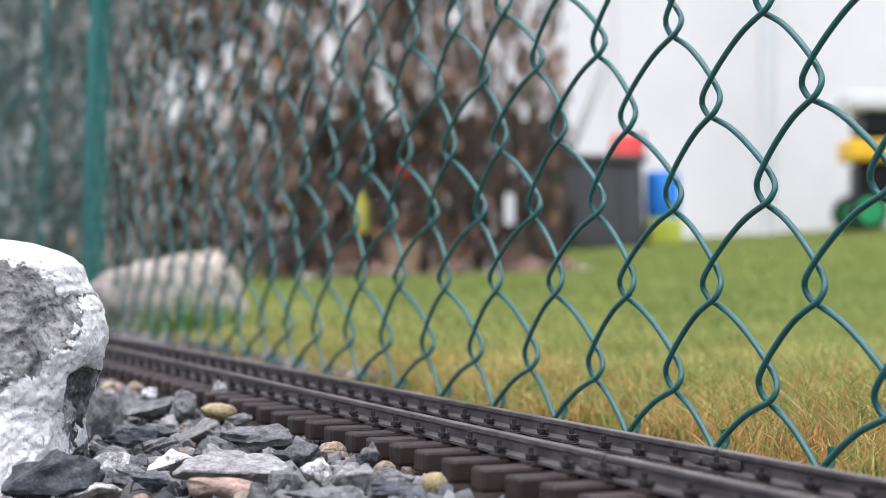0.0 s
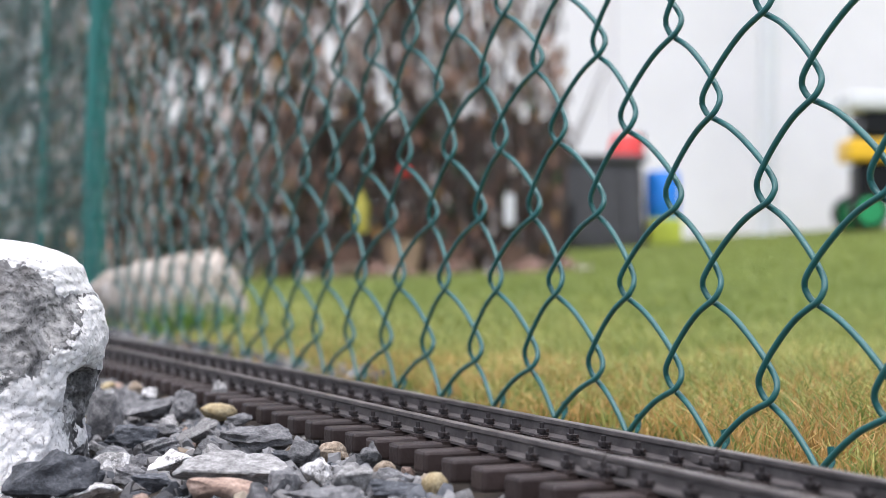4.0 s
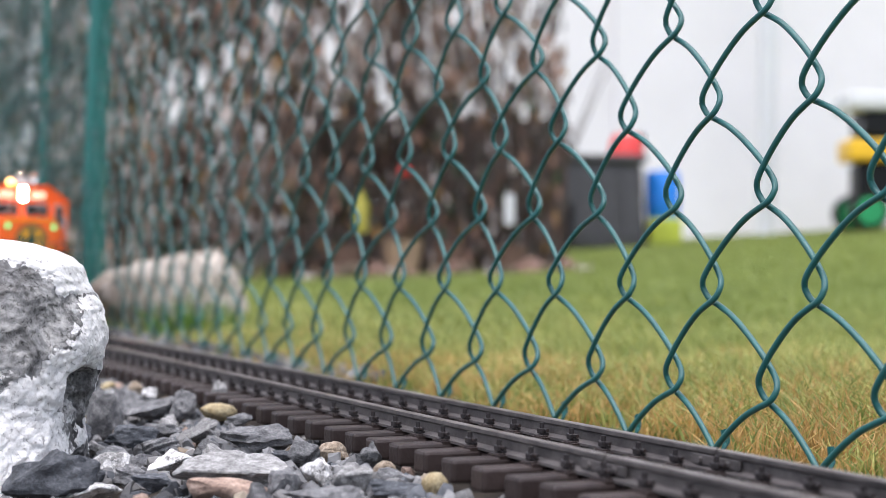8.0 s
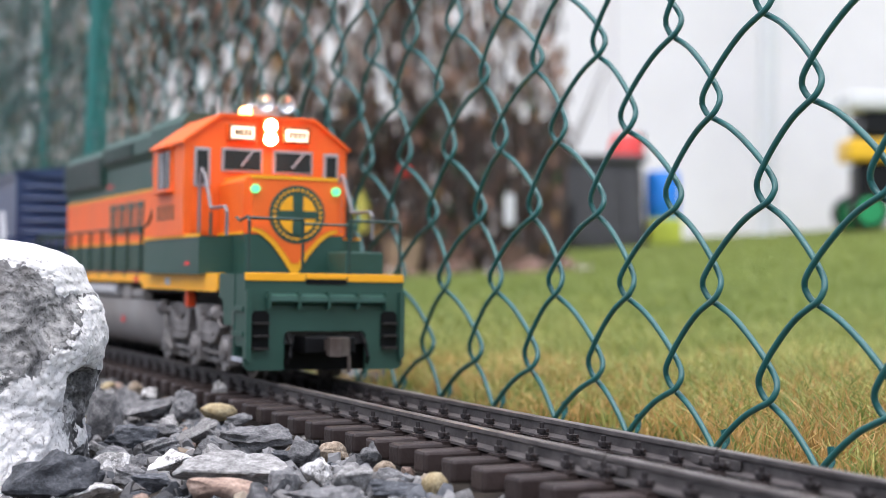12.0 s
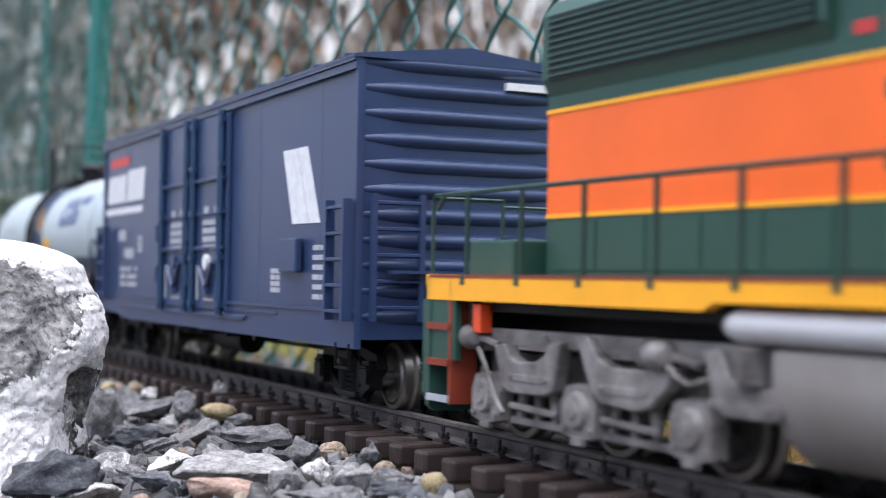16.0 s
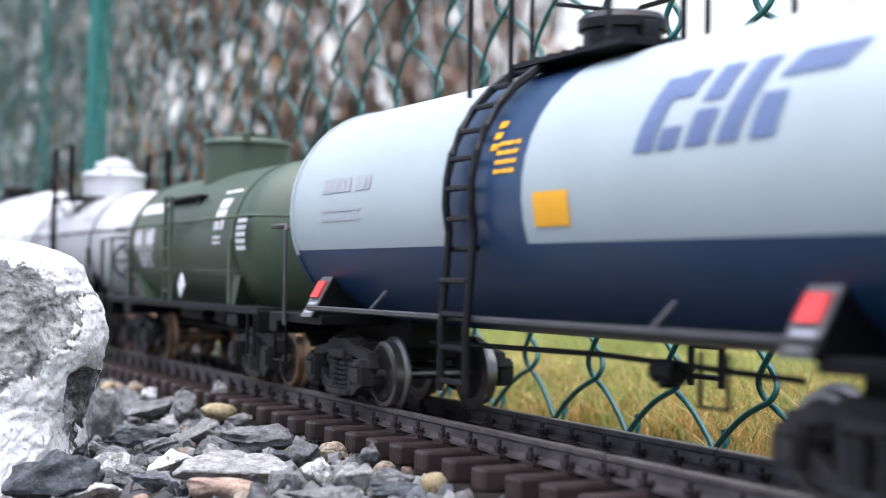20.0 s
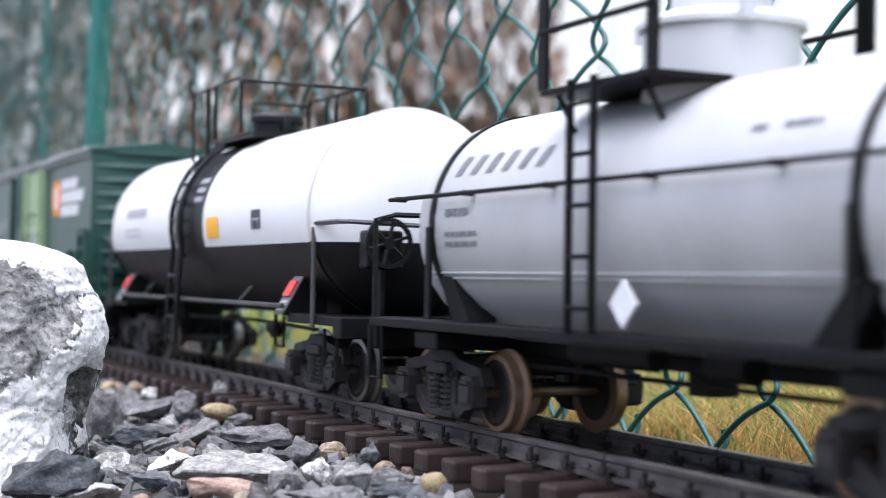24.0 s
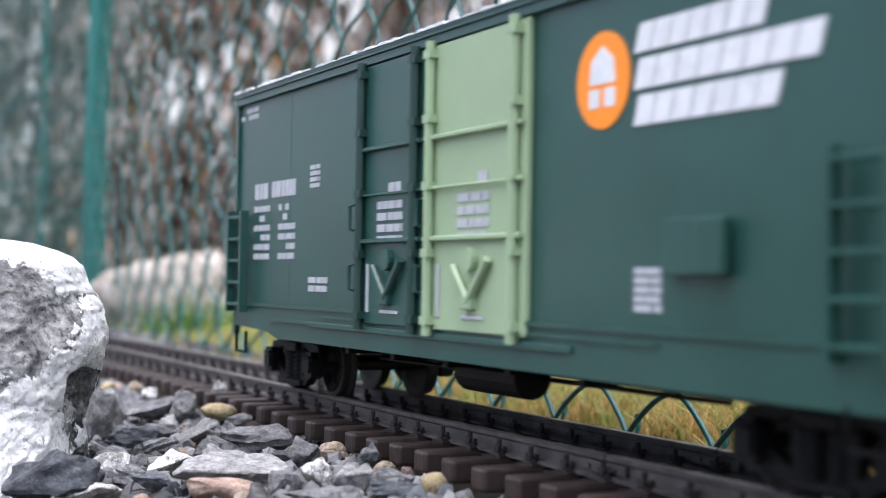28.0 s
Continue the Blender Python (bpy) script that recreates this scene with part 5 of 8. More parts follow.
            rod(bm, (s * (HL + 0.0035), -0.047, Z0 + 0.018 + k * 0.0115), (s * (HL + 0.0035), -0.024, Z0 + 0.018 + k * 0.0115), 0.0010, 6)
            part("rung", bm, paint, lad)
        bm = B()
        box(bm, s * (HL + 0.001), s * (HL + 0.008), -0.04, 0.04, Z0 + 0.033, Z0 + 0.0345)
        part("crossover_step", bm, paint, car)
        bm = B()
        rod(bm, (s * (HL + 0.001), 0.02, 0.078), (s * (HL + 0.007), 0.02, 0.078), 0.0105, 18)
        rod(bm, (s * (HL + 0.007), 0.02, 0.078), (s * (HL + 0.009), 0.02, 0.078), 0.002, 8)
        part("brake_wheel", bm, paint, car)
        bm = B()
        for k, (zz, w) in enumerate(((0.0555, 0.012), (0.0525, 0.016), (0.0495, 0.012))):
            box(bm, s * (HL - 0.001), s * (HL + 0.0016), -0.005 - w / 2, -0.005 + w / 2, zz, zz + 0.0018)
        tagged(part("lettering", bm, M["decalgrey"], car), kind="stuff")
        bm = B()
        box(bm, s * (HL - 0.001), s * (HL + 0.0022), 0.018, 0.044, Z1 - 0.0095, Z1 - 0.006)
        part("end_number", bm, M["decal"], car)
        # side ladders at both corners
        for y in (-1, 1):
            x = s * (HL - 0.014)
            bm = B()
            for q in (-0.0105, 0.0105):
                box(bm, x + q - 0.0012, x + q + 0.0012, y * (HW + 0.001), y * (HW + 0.0055), Z0 + 0.012, Z0 + 0.0655)
            lad = part("side_ladder", bm, paint, car)
            for k in range(5):
                bm = B()
                rod(bm, (x - 0.0105, y * (HW + 0.0045), Z0 + 0.016 + k * 0.0115), (x + 0.0105, y * (HW + 0.0045), Z0 + 0.016 + k * 0.0115), 0.0010, 6)
                part("rung", bm, paint, lad)
            bm = B()
            wire(bm, [(x - 0.008, y * HW, Z0 + 0.002), (x - 0.008, y * HW, Z0 - 0.009), (x + 0.008, y * HW, Z0 - 0.009), (x + 0.008, y * HW, Z0 + 0.002)], 0.0009, 5)
            part("stirrup_step", bm, M["chassis"], car)
        coupler(car, s * (HL - 0.002), s)
    # plug doors with rods, bars, gears and handles, both sides
    for s in (-1, 1):
        for (xa, xb), dp in zip(livery["doors"], door_paints):
            bm = B()
            box(bm, xa, xb, s * (HW - 0.001), s * (HW + 0.0016), Z0 + 0.0115, Z1 - 0.0055, 0.0006)
            d = part("door", bm, dp, car)
            yy = s * (HW + 0.0036)
            for x in (xa + 0.006, xb - 0.006):
                bm = B()
                rod(bm, (x, yy, Z0 + 0.009), (x, yy, Z1 - 0.004), 0.0021, 8)
                for z in (0.052, 0.078, 0.104, 0.130, 0.155):
                    box(bm, x - 0.003, x + 0.003, s * (HW + 0.001), s * (HW + 0.0054), z - 0.0016, z + 0.0016)
                # rods darker than the door: the shadows along them put into their colour
                part("lock_rod", bm, livery["rods"] if dp is paint else dp, d)
            bm = B()
            for z in (0.0835, 0.1225, 0.103):
                rod(bm, (xa + 0.001, yy - s * 0.0006, z), (xb - 0.001, yy - s * 0.0006, z), 0.0011 if z != 0.103 else 0.0006, 6)
            part("door_bar", bm, dp, d)
            bm = B()
            xm = (xa + xb) / 2
            rod(bm, (xm - 0.012, yy, 0.073), (xm + 0.001, yy, 0.060), 0.0013, 6)
            rod(bm, (xm + 0.016, yy, 0.0755), (xm + 0.001, yy, 0.060), 0.0016, 6)
            box(bm, xm - 0.004, xm + 0.004, s * (HW + 0.001), s * (HW + 0.0045), 0.057, 0.062, 0.0006)
            part("door_handle", bm, dp, d)
            bm = B()
            rod(bm, (xm + 0.001, s * (HW + 0.001), 0.0755), (xm + 0.001, s * (HW + 0.0044), 0.0755), 0.0044, 14)
            part("lock_gear", bm, livery.get("gear", dp) if xa > -0.03 else dp, d)
            bm = B()
            text_rows(bm, xm - 0.010, xm + 0.013, 0.1075, 1, 0.004, 0.0, s * (HW + 0.0017) if s < 0 else s * (HW + 0.0021), rng)
            text_rows(bm, xm - 0.012, xm + 0.014, 0.1, 4, 0.0032, 0.0016, s * (HW + 0.0017) if s < 0 else s * (HW + 0.0021), rng, 1.0)
            bar(bm, xm - 0.008, xm + 0.010, 0.0535, 0.0548, s * (HW + 0.0017) if s < 0 else s * (HW + 0.0021))
            for x in (xa + 0.012, xb - 0.012):
                bar(bm, x - 0.0012, x + 0.0012, 0.0535, 0.074, s * (HW + 0.0017) if s < 0 else s * (HW + 0.0021))
            tagged(part("lettering", bm, M["decaldim"], d), kind="stuff")
            bm = B()
            for z in (0.068, 0.094):
                wire(bm, [(xa - 0.003, s * HW, z - 0.006), (xa - 0.004, s * (HW + 0.004), z - 0.005), (xa - 0.004, s * (HW + 0.004), z + 0.005), (xa - 0.003, s * HW, z + 0.006)], 0.0009, 5)
            part("grab_iron", bm, paint, d)
        bm = B()
        box(bm, livery["doors"][0][0] - 0.06, livery["doors"][1][1] + 0.03, s * HW, s * (HW + 0.0015), Z0 + 0.0075, Z0 + 0.0100, 0.0004)
        part("door_track", bm, paint, car)
        bm = B()
        box(bm, 0.155, 0.170, s * HW, s * (HW + 0.0020), 0.0702, 0.0866, 0.0005)
        box(bm, 0.171, 0.184, s * HW, s * (HW + 0.0036), 0.0702, 0.0866, 0.0008)
        part("card_board", bm, paint, car)
    # lettering on both sides
    for s in (-1, 1):
        y = s * (HW - 0.0012)
        t = 0.0005 if s < 0 else -0.0005
        for mname, shapes in livery["marks"]:
            bm = B()
            for poly in shapes:
                plate(bm, poly if s < 0 else [(-x, z) for x, z in poly], y, t)
            pieces("marking", bm, M[mname], car, livery.get("mark_label", {}).get(mname, ""))
        bm = B()
        for (x0, x1, zt, rows, h, gap, fl) in livery["text"]:
            if s < 0:
                text_rows(bm, x0, x1, zt, rows, h, gap, y - 0.0000, rng, fl)
            else:
                text_rows(bm, -x1, -x0, zt, rows, h, gap, y + 0.0004, rng, fl)
        tagged(part("lettering", bm, M["decaldim"], car, "small white lettering"), kind="stuff")
    # underframe
    bm = B()
    box(bm, -HL + 0.01, HL - 0.01, -0.012, 0.012, Z0 - 0.006, Z0 + 0.006)
    box(bm, -0.12, 0.12, -0.030, 0.030, Z0 - 0.001, Z0 + 0.007)
    for x in (-0.10, -0.05, 0.0, 0.05, 0.10):
        box(bm, x - 0.002, x + 0.002, -0.05, 0.05, Z0 - 0.003, Z0 + 0.006)
    part("underframe", bm, M["chassis"], car, "black underframe")
    bm = B()
    rod(bm, (-0.02, -0.028, Z0 - 0.006), (0.03, -0.028, Z0 - 0.006), 0.008, 14)
    part("air_tank", bm, M["chassis"], car)
    bm = B()
    rod(bm, (-0.13, -0.02, 0.030), (0.14, -0.02, 0.031), 0.001, 5)
    rod(bm, (-0.13, 0.02, 0.030), (0.14, 0.02, 0.031), 0.001, 5)
    part("brake_rod", bm, M["chassis"], car)
    for x in (-0.206, 0.201):
        freight_bogie(car, x, livery.get("wheels", WS_STEEL), M["chassis"])
    MOVERS.append((car, u, 0.203))
    return car


def blocks(x0, x1, z0, z1, n, slant=0.002, gap=0.0013):
    """A word drawn as plain blocks."""
    w = (x1 - x0) / n
    return [[(x0 + k * w, z0), (x0 + (k + 1) * w - gap, z0), (x0 + (k + 1) * w - gap + slant, z1), (x0 + k * w + slant, z1)] for k in range(n)]


RAIL_LIVERY = dict(
    seams=(-0.17, 0.115, 0.205), doors=((-0.073, -0.0045), (-0.0015, 0.066)), wheels=WS_BRIGHT, gear=M["decal"], rods=M["navy"],
    marks=[("decal", [[(0.1520, 0.1303), (0.1720, 0.1303), (0.1900, 0.0935), (0.1672, 0.0937)], [(0.1735, 0.1303), (0.1863, 0.1303), (0.2045, 0.0934), (0.1915, 0.0935)],
                      [(-0.2480, 0.1105), (-0.1380, 0.1105), (-0.1370, 0.1150), (-0.2460, 0.1150)],
                      *blocks(-0.2430, -0.1870, 0.1190, 0.1385, 4, 0.0045, 0.0010), *blocks(-0.1830, -0.1340, 0.1190, 0.1405, 4, 0.0050, 0.0010)]),
           ("red", [[(-0.2340, 0.1450), (-0.1790, 0.1450), (-0.1760, 0.1510), (-0.2310, 0.1510)]])],
    text=[(-0.205, -0.185, 0.099, 1, 0.0075, 0.0, 1.0), (-0.195, -0.160, 0.086, 1, 0.0070, 0.0, 0.9), (-0.200, -0.183, 0.073, 3, 0.0030, 0.0022, 1.0), (-0.178, -0.150, 0.073, 3, 0.0030, 0.0022, 0.9),
          (-0.148, -0.136, 0.094, 3, 0.0028, 0.0012, 1.0), (0.196, 0.224, 0.083, 6, 0.0024, 0.0022, 0.9), (0.135, 0.150, 0.0720, 4, 0.0024, 0.0008, 1.0), (0.186, 0.204, 0.0432, 2, 0.0016, 0.0010, 1.0),
          (-0.225, -0.215, 0.047, 2, 0.0016, 0.0010, 1.0)])


def ring(cx, cz, r, n=28, sx=1.0):
    return [(cx + sx * r * math.cos(2 * math.pi * k / n), cz + r * math.sin(2 * math.pi * k / n)) for k in range(n)]


PROV_LIVERY = dict(
    seams=(-0.17, 0.160), doors=((-0.076, -0.0095), (-0.0075, 0.072)), rib=M["silverlt"], wheels=WS_DARK, rods=M["railgreen"],
    marks=[("bcorange", [ring(0.1160, 0.1316, 0.0155)]),
           ("decal", blocks(0.1338, 0.1960, 0.1378, 0.1465, 7, 0.003, 0.0009) + blocks(0.1338, 0.2185, 0.1266, 0.1358, 8, 0.003, 0.0009) + blocks(0.1338, 0.2020, 0.1155, 0.1246, 7, 0.003, 0.0009))],
    text=[(-0.2226, -0.2010, 0.1158, 1, 0.0080, 0.0, 1.0), (-0.1960, -0.1615, 0.1160, 1, 0.0080, 0.0, 1.0), (-0.2235, -0.1985, 0.1042, 6, 0.0030, 0.0019, 0.8), (-0.1860, -0.1615, 0.1042, 6, 0.0030, 0.0019, 0.8),
          (-0.1421, -0.1290, 0.1210, 4, 0.0020, 0.0009, 1.0), (-0.1424, -0.1175, 0.0680, 2, 0.0028, 0.0012, 1.0),
          (0.135, 0.150, 0.0725, 5, 0.0022, 0.0006, 1.0), (0.192, 0.210, 0.0455, 1, 0.0050, 0.0, 1.0), (-0.2475, -0.2180, 0.1570, 2, 0.0024, 0.0012, 0.8)])

boxcar("blue_boxcar", -0.0345, M["blue"], (M["blue"], M["blue"]), "navy blue model boxcar with white slanted stripes and plug doors", RAIL_LIVERY)
green_car = boxcar("green_boxcar", -2.3620, M["bcgreen"], (M["bcgreen"], M["ltgreen"]), "dark green model boxcar with one pale green plug door", PROV_LIVERY)
for s in (-1, 1):
    bm = B()
    t = 0.0006
    y = s * (0.0540 - 0.0012)
    for poly in ([(0.1085, 0.1230), (0.1145, 0.1230), (0.1145, 0.1290), (0.1085, 0.1290)], [(0.1175, 0.1230), (0.1235, 0.1230), (0.1235, 0.1290), (0.1175, 0.1290)], [(0.1085, 0.1305), (0.1235, 0.1305), (0.1225, 0.1380), (0.1160, 0.1425), (0.1095, 0.1380)]):
        plate(bm, poly if s < 0 else [(-a, b) for a, b in poly], y, 0.0007 * -s)
    pieces("emblem", bm, M["decal"], green_car, "white shape inside the orange emblem")


for s in (-1, 1):
    # frost along the roof's edge
    rng = random.Random(5)
    bm = B()
    x = -0.250
    while x < 0.246:
        w = rng.uniform(0.004, 0.016)
        h = rng.uniform(0.0005, 0.0013)
        prism(bm, [(x, 0.1655), (x + w, 0.1655), (x + w * 0.8, 0.1656 + h), (x + w * 0.25, 0.1657 + h)], s * 0.0552, s * 0.0570, "y")
        x += w + rng.choice((0.0, 0.001, 0.006))
    tagged(part("frost", bm, M["decal"], green_car, "thin white frost on the roof's edge"), kind="stuff")


def tank_shell(bm, r, zc, half, dome, belt=None, band=None, seg=48, mats=(0, 1, 2)):
    """A horizontal tank with rounded heads. belt: height below which another colour starts; band: where the middle band starts and ends."""
    stations = []
    hd = 9
    for k in range(hd + 1):
        a = math.pi / 2 * k / hd
        stations.append((-half - dome * math.cos(a), r * (math.sin(a) ** 0.75 if k else 0.0)))
    mids = [-half * 0.5]
    if band:
        mids = [-half * 0.5, band[0], band[1]]
    for x in mids + ([half * 0.5] if band else [0.0, half * 0.5]):
        stations.append((x, r))
    for k in range(hd + 1):
        a = math.pi / 2 * (1 - k / hd)
        stations.append((half + dome * math.cos(a), r * (math.sin(a) ** 0.75 if k < hd else 0.0)))
    # every ring has an edge exactly at the belt's height, also on the heads
    nu = seg * 5 // 9

    def angles(rr):
        if belt is None:
            return [2 * math.pi * k / seg for k in range(seg)]
        b = math.asin(max(-0.999, min(0.999, (belt - zc) / max(rr, 1e-5))))
        up = [b + (math.pi - 2 * b) * k / nu for k in range(nu)]
        return up + [math.pi - b + (math.pi + 2 * b) * k / (seg - nu) for k in range(seg - nu)]

    rings = []
    for x, rr in stations:
        if rr < 1e-6:
            rings.append([bm.verts.new((x, 0, zc))])
        else:
            rings.append([bm.verts.new((x, rr * math.cos(a), zc + rr * math.sin(a))) for a in angles(rr)])
    for i in range(len(rings) - 1):
        A, C = rings[i], rings[i + 1]
        for k in range(seg):
            k2 = (k + 1) % seg
            if len(A) == 1:
                f = bm.faces.new((A[0], C[k], C[k2]))
            elif len(C) == 1:
                f = bm.faces.new((A[k], C[0], A[k2]))
            else:
                f = bm.faces.new((A[k], C[k], C[k2], A[k2]))
            xm = (stations[i][0] + stations[i + 1][0]) / 2
            low = belt is not None and k >= nu
            f.material_index = mats[2] if (band and band[0] < xm < band[1]) else (mats[1] if low else mats[0])
    bmesh.ops.recalc_face_normals(bm, faces=bm.faces)
    return bm


def hoop(bm, x, r, zc, w=0.003, t=0.0012, seg=48):
    lathe(bm, [(r - 0.0005, -w / 2), (r + t, -w / 2), (r + t, w / 2), (r - 0.0005, w / 2)], seg, Matrix.Translation((x, 0, zc)) @ Matrix.Rotation(radians(90), 4, "Y"))


def on_shell(bm, x0, x1, z0, z1, r, zc, n=6, lift=0.0003, slant=0.0, side=-1, edges=None):
    """A marking that follows the round shell between two heights."""
    a0, a1 = math.asin((z0 - zc) / r), math.asin((z1 - zc) / r)
    rows = []
    for k in range(n + 1):
        f = k / n
        a = a0 + (a1 - a0) * f
        y, z = side * (r + lift) * math.cos(a), zc + (r + lift) * math.sin(a)
        rows.append((bm.verts.new((x0 + slant * f, y, z)), bm.verts.new((x1 + slant * f, y, z))))
    for a, b in zip(rows, rows[1:]):
        bm.faces.new((a[0], a[1], b[1], b[0]) if side < 0 else (a[1], a[0], b[0], b[1]))


def shell_text(bm, x0, x1, zt, rows, h, gap, r, zc, rng, fill=0.9, slant=0.0, side=-1):
    z = zt
    for _ in range(rows):
        x = x0
        while x < x1 - 0.0008:
            w = min(rng.uniform(0.003, 0.009), x1 - x)
            if rng.random() < fill:
                on_shell(bm, x, x + w * 0.85, z - h, z, r, zc, 2, 0.0003, slant, side)
            x += w
        z -= h + gap


BRACKET_GREY = mat("worn_grey_plate", (0.13, 0.13, 0.135), 0.5)
GREY_ROD = mat("dull_grey_rod", (0.075, 0.075, 0.078), 0.42, 0.4)


def modern_tank(name, u, upper, lower, band_m, label, emblem, seed, belt, band):
    """A tank car with no separate underframe: painted shell, middle band with ladders, top platform, end sills."""
    car = tagged(new(name), label, "tank car", "freight cars")
    R, ZC, HALF, DOME = 0.0525, 0.0990, 0.2070, 0.027
    rng = random.Random(seed)
    bm = B()
    tank_shell(bm, R, ZC, HALF, DOME, belt, band)
    part("tank", bm, [upper, lower, band_m], car, smooth=True)
    for s in (-1, 1):
        bm = B()
        hoop(bm, s * HALF, R, ZC, 0.0024, 0.0008)
        for f in bm.faces:
            f.material_index = 1 if f.calc_center_median().z < belt else 0
        part("weld_band", bm, [M["weld"] if upper is M["white"] else upper, lower], car, "raised weld ring")
    # ladders up the middle band, with stiles that follow the shell and drop to the sill
    for side in (-1, 1):
        bm = B()
        for x in (-0.0295, -0.0090):
            pts = []
            for k in range(12):
                a = radians(-34 + 112 * k / 11)
                pts.append((x, side * (R + 0.004) * math.cos(a), ZC + (R + 0.004) * math.sin(a)))
            pts = [(x, side * 0.0575, 0.026), (x, side * 0.0575, 0.050)] + [p for p in pts if p[2] > 0.078]
            wire(bm, pts, 0.0017, 6)
        lad = part("ladder", bm, M["black"], car, "black ladder over the tank's middle")
        for k in range(13):
            bm = B()
            if k < 4:
                p = (side * 0.0575, 0.030 + k * 0.0125)
            else:
                a = radians(-20 + (k - 4) * 11.5)
                p = (side * (R + 0.004) * math.cos(a), ZC + (R + 0.004) * math.sin(a))
            rod(bm, (-0.0295, p[0], p[1]), (-0.0090, p[0], p[1]), 0.0012, 6)
            part("rung", bm, M["black"], lad)
    # top platform, railing, dome
    top = ZC + R
    bm = B()
    box(bm, -0.030, 0.050, -0.030, 0.030, top - 0.0022, top - 0.0004)
    plat = part("platform", bm, M["black"], car, "black grating platform")
    for k in range(9):
        bm = B()
        box(bm, -0.030 + k * 0.0100 - 0.0006, -0.030 + k * 0.0100 + 0.0006, -0.030, 0.030, top - 0.0006, top + 0.0004)
        part("grating_bar", bm, M["black"], plat)
    bm = B()
    lathe(bm, [(0.0, 0.0), (0.0150, 0.0), (0.0150, 0.012), (0.0170, 0.0125), (0.0170, 0.0160), (0.0150, 0.0185), (0.008, 0.0195), (0.0, 0.0195)], 22, Matrix.Translation((0.004, 0, top - 0.002)))
    box(bm, 0.018, 0.024, -0.003, 0.003, top + 0.004, top + 0.012, 0.0006)
    part("valve_housing", bm, M["black"], car, "black round valve housing", smooth=True)
    bm = B()
    zr = top + 0.031
    for y in (-0.039, 0.039):
        wire(bm, [(-0.045, y, top - 0.012), (-0.045, y, zr - 0.003), (-0.042, y, zr), (0.052, y, zr), (0.055, y, zr - 0.003), (0.055, y, top - 0.001)], 0.0011, 5)
        rod(bm, (-0.012, y, top - 0.010), (-0.012, y, zr), 0.0013, 6)
        rod(bm, (0.004, y, top - 0.001), (0.004, y, zr), 0.0011, 6)
    rod(bm, (0.055, -0.039, zr - 0.002), (0.055, 0.039, zr - 0.002), 0.0010, 6)
    rod(bm, (-0.045, 0.0, zr - 0.002), (-0.045, 0.039, zr - 0.002), 0.0010, 6)
    part("railing", bm, M["black"], car, "thin black safety railing")
    # long side handrails
    for side in (-1, 1):
        bm = B()
        rod(bm, (-0.178, side * 0.0545, 0.0535), (0.178, side * 0.0545, 0.0535), 0.0013, 6)
        for x in (-0.106, 0.104):
            rod(bm, (x, side * 0.0545, 0.0535), (x + 0.004, side * 0.048, 0.0625), 0.0008, 5)
        part("handrail", bm, GREY_ROD, car, "thin grey side rail")
    # end sills with saddle plates, coloured placards, handrail hoops
    for s in (-1, 1):
        bm = B()
        prism(bm, [(s * 0.150, 0.050), (s * 0.245, 0.050), (s * 0.245, 0.040), (s * 0.150, 0.036)], -0.014, 0.014, "y")
        box(bm, s * 0.172, s * 0.242, -0.050, 0.050, 0.0455, 0.0500, 0.0006)
        box(bm, s * 0.234, s * 0.245, -0.050, 0.050, 0.0400, 0.0500, 0.0008)
        part("end_sill", bm, M["chassis"], car, "black end sill")
        for y in (-1, 1):
            bm = B()
            xb = 0.1670 if s > 0 else -0.1840
            xb0, xb1 = xb - 0.0075, xb + 0.0075
            prism(bm, [(y * 0.0530, 0.0490), (y * 0.0400, 0.0720), (y * 0.030, 0.0720), (y * 0.030, 0.0490)], xb0, xb1, "x")
            pl = part("saddle", bm, M["black"], car, "black sloping saddle bracket")
            bm = B()
            prism(bm, [(y * 0.0534, 0.0492), (y * 0.0404, 0.0720), (y * 0.0400, 0.0720), (y * 0.0530, 0.0492)], xb0 + 0.001, xb1 - 0.001, "x")
            part("bracket_face", bm, BRACKET_GREY, pl, "grey bracket face")
            bm = B()
            for zb in (0.0510, 0.0530, 0.0550):
                yb = 0.0530 - (zb - 0.0490) * 0.565
                prism(bm, [(y * (yb + 0.0008), zb), (y * (yb + 0.0001), zb + 0.0012), (y * (yb - 0.0006), zb + 0.0012), (y * yb, zb)], xb0 + 0.0030, xb1 - 0.0030, "x")
            part("bracket_plate", bm, M["decalgrey"], pl, "small pale plate below the placard")
            bm = B()
            prism(bm, [(y * 0.0496, 0.0585), (y * 0.0452, 0.0662), (y * 0.0440, 0.0662), (y * 0.0484, 0.0585)], xb0 + 0.0028, xb1 - 0.0028, "x")
            part("placard", bm, M["redplac"], pl, "red placard")
            bm = B()
            box(bm, xb0 - 0.004, xb1 + 0.004, y * 0.036, y * 0.0440, 0.0715, 0.0735, 0.0004)
            part("bracket_cap", bm, mat("cap_grey", (0.26, 0.25, 0.25), 0.5), pl, "grey bracket cap")
            bm = B()
            xr = 0.2105 if s > 0 else 0.2195
            pts = [(s * xr, y * 0.0510, 0.044), (s * xr, y * 0.0510, 0.0915), (s * (xr + 0.0015), y * 0.0505, 0.0935), (s * 0.242, y * 0.0500, 0.0935), (s * 0.245, y * 0.047, 0.0935)]
            wire(bm, pts + [(s * 0.246, y * 0.012, 0.0925)], 0.0012, 6)
            part("end_rail", bm, GREY_ROD, car, "dark grey end handrail")
            bm = B()
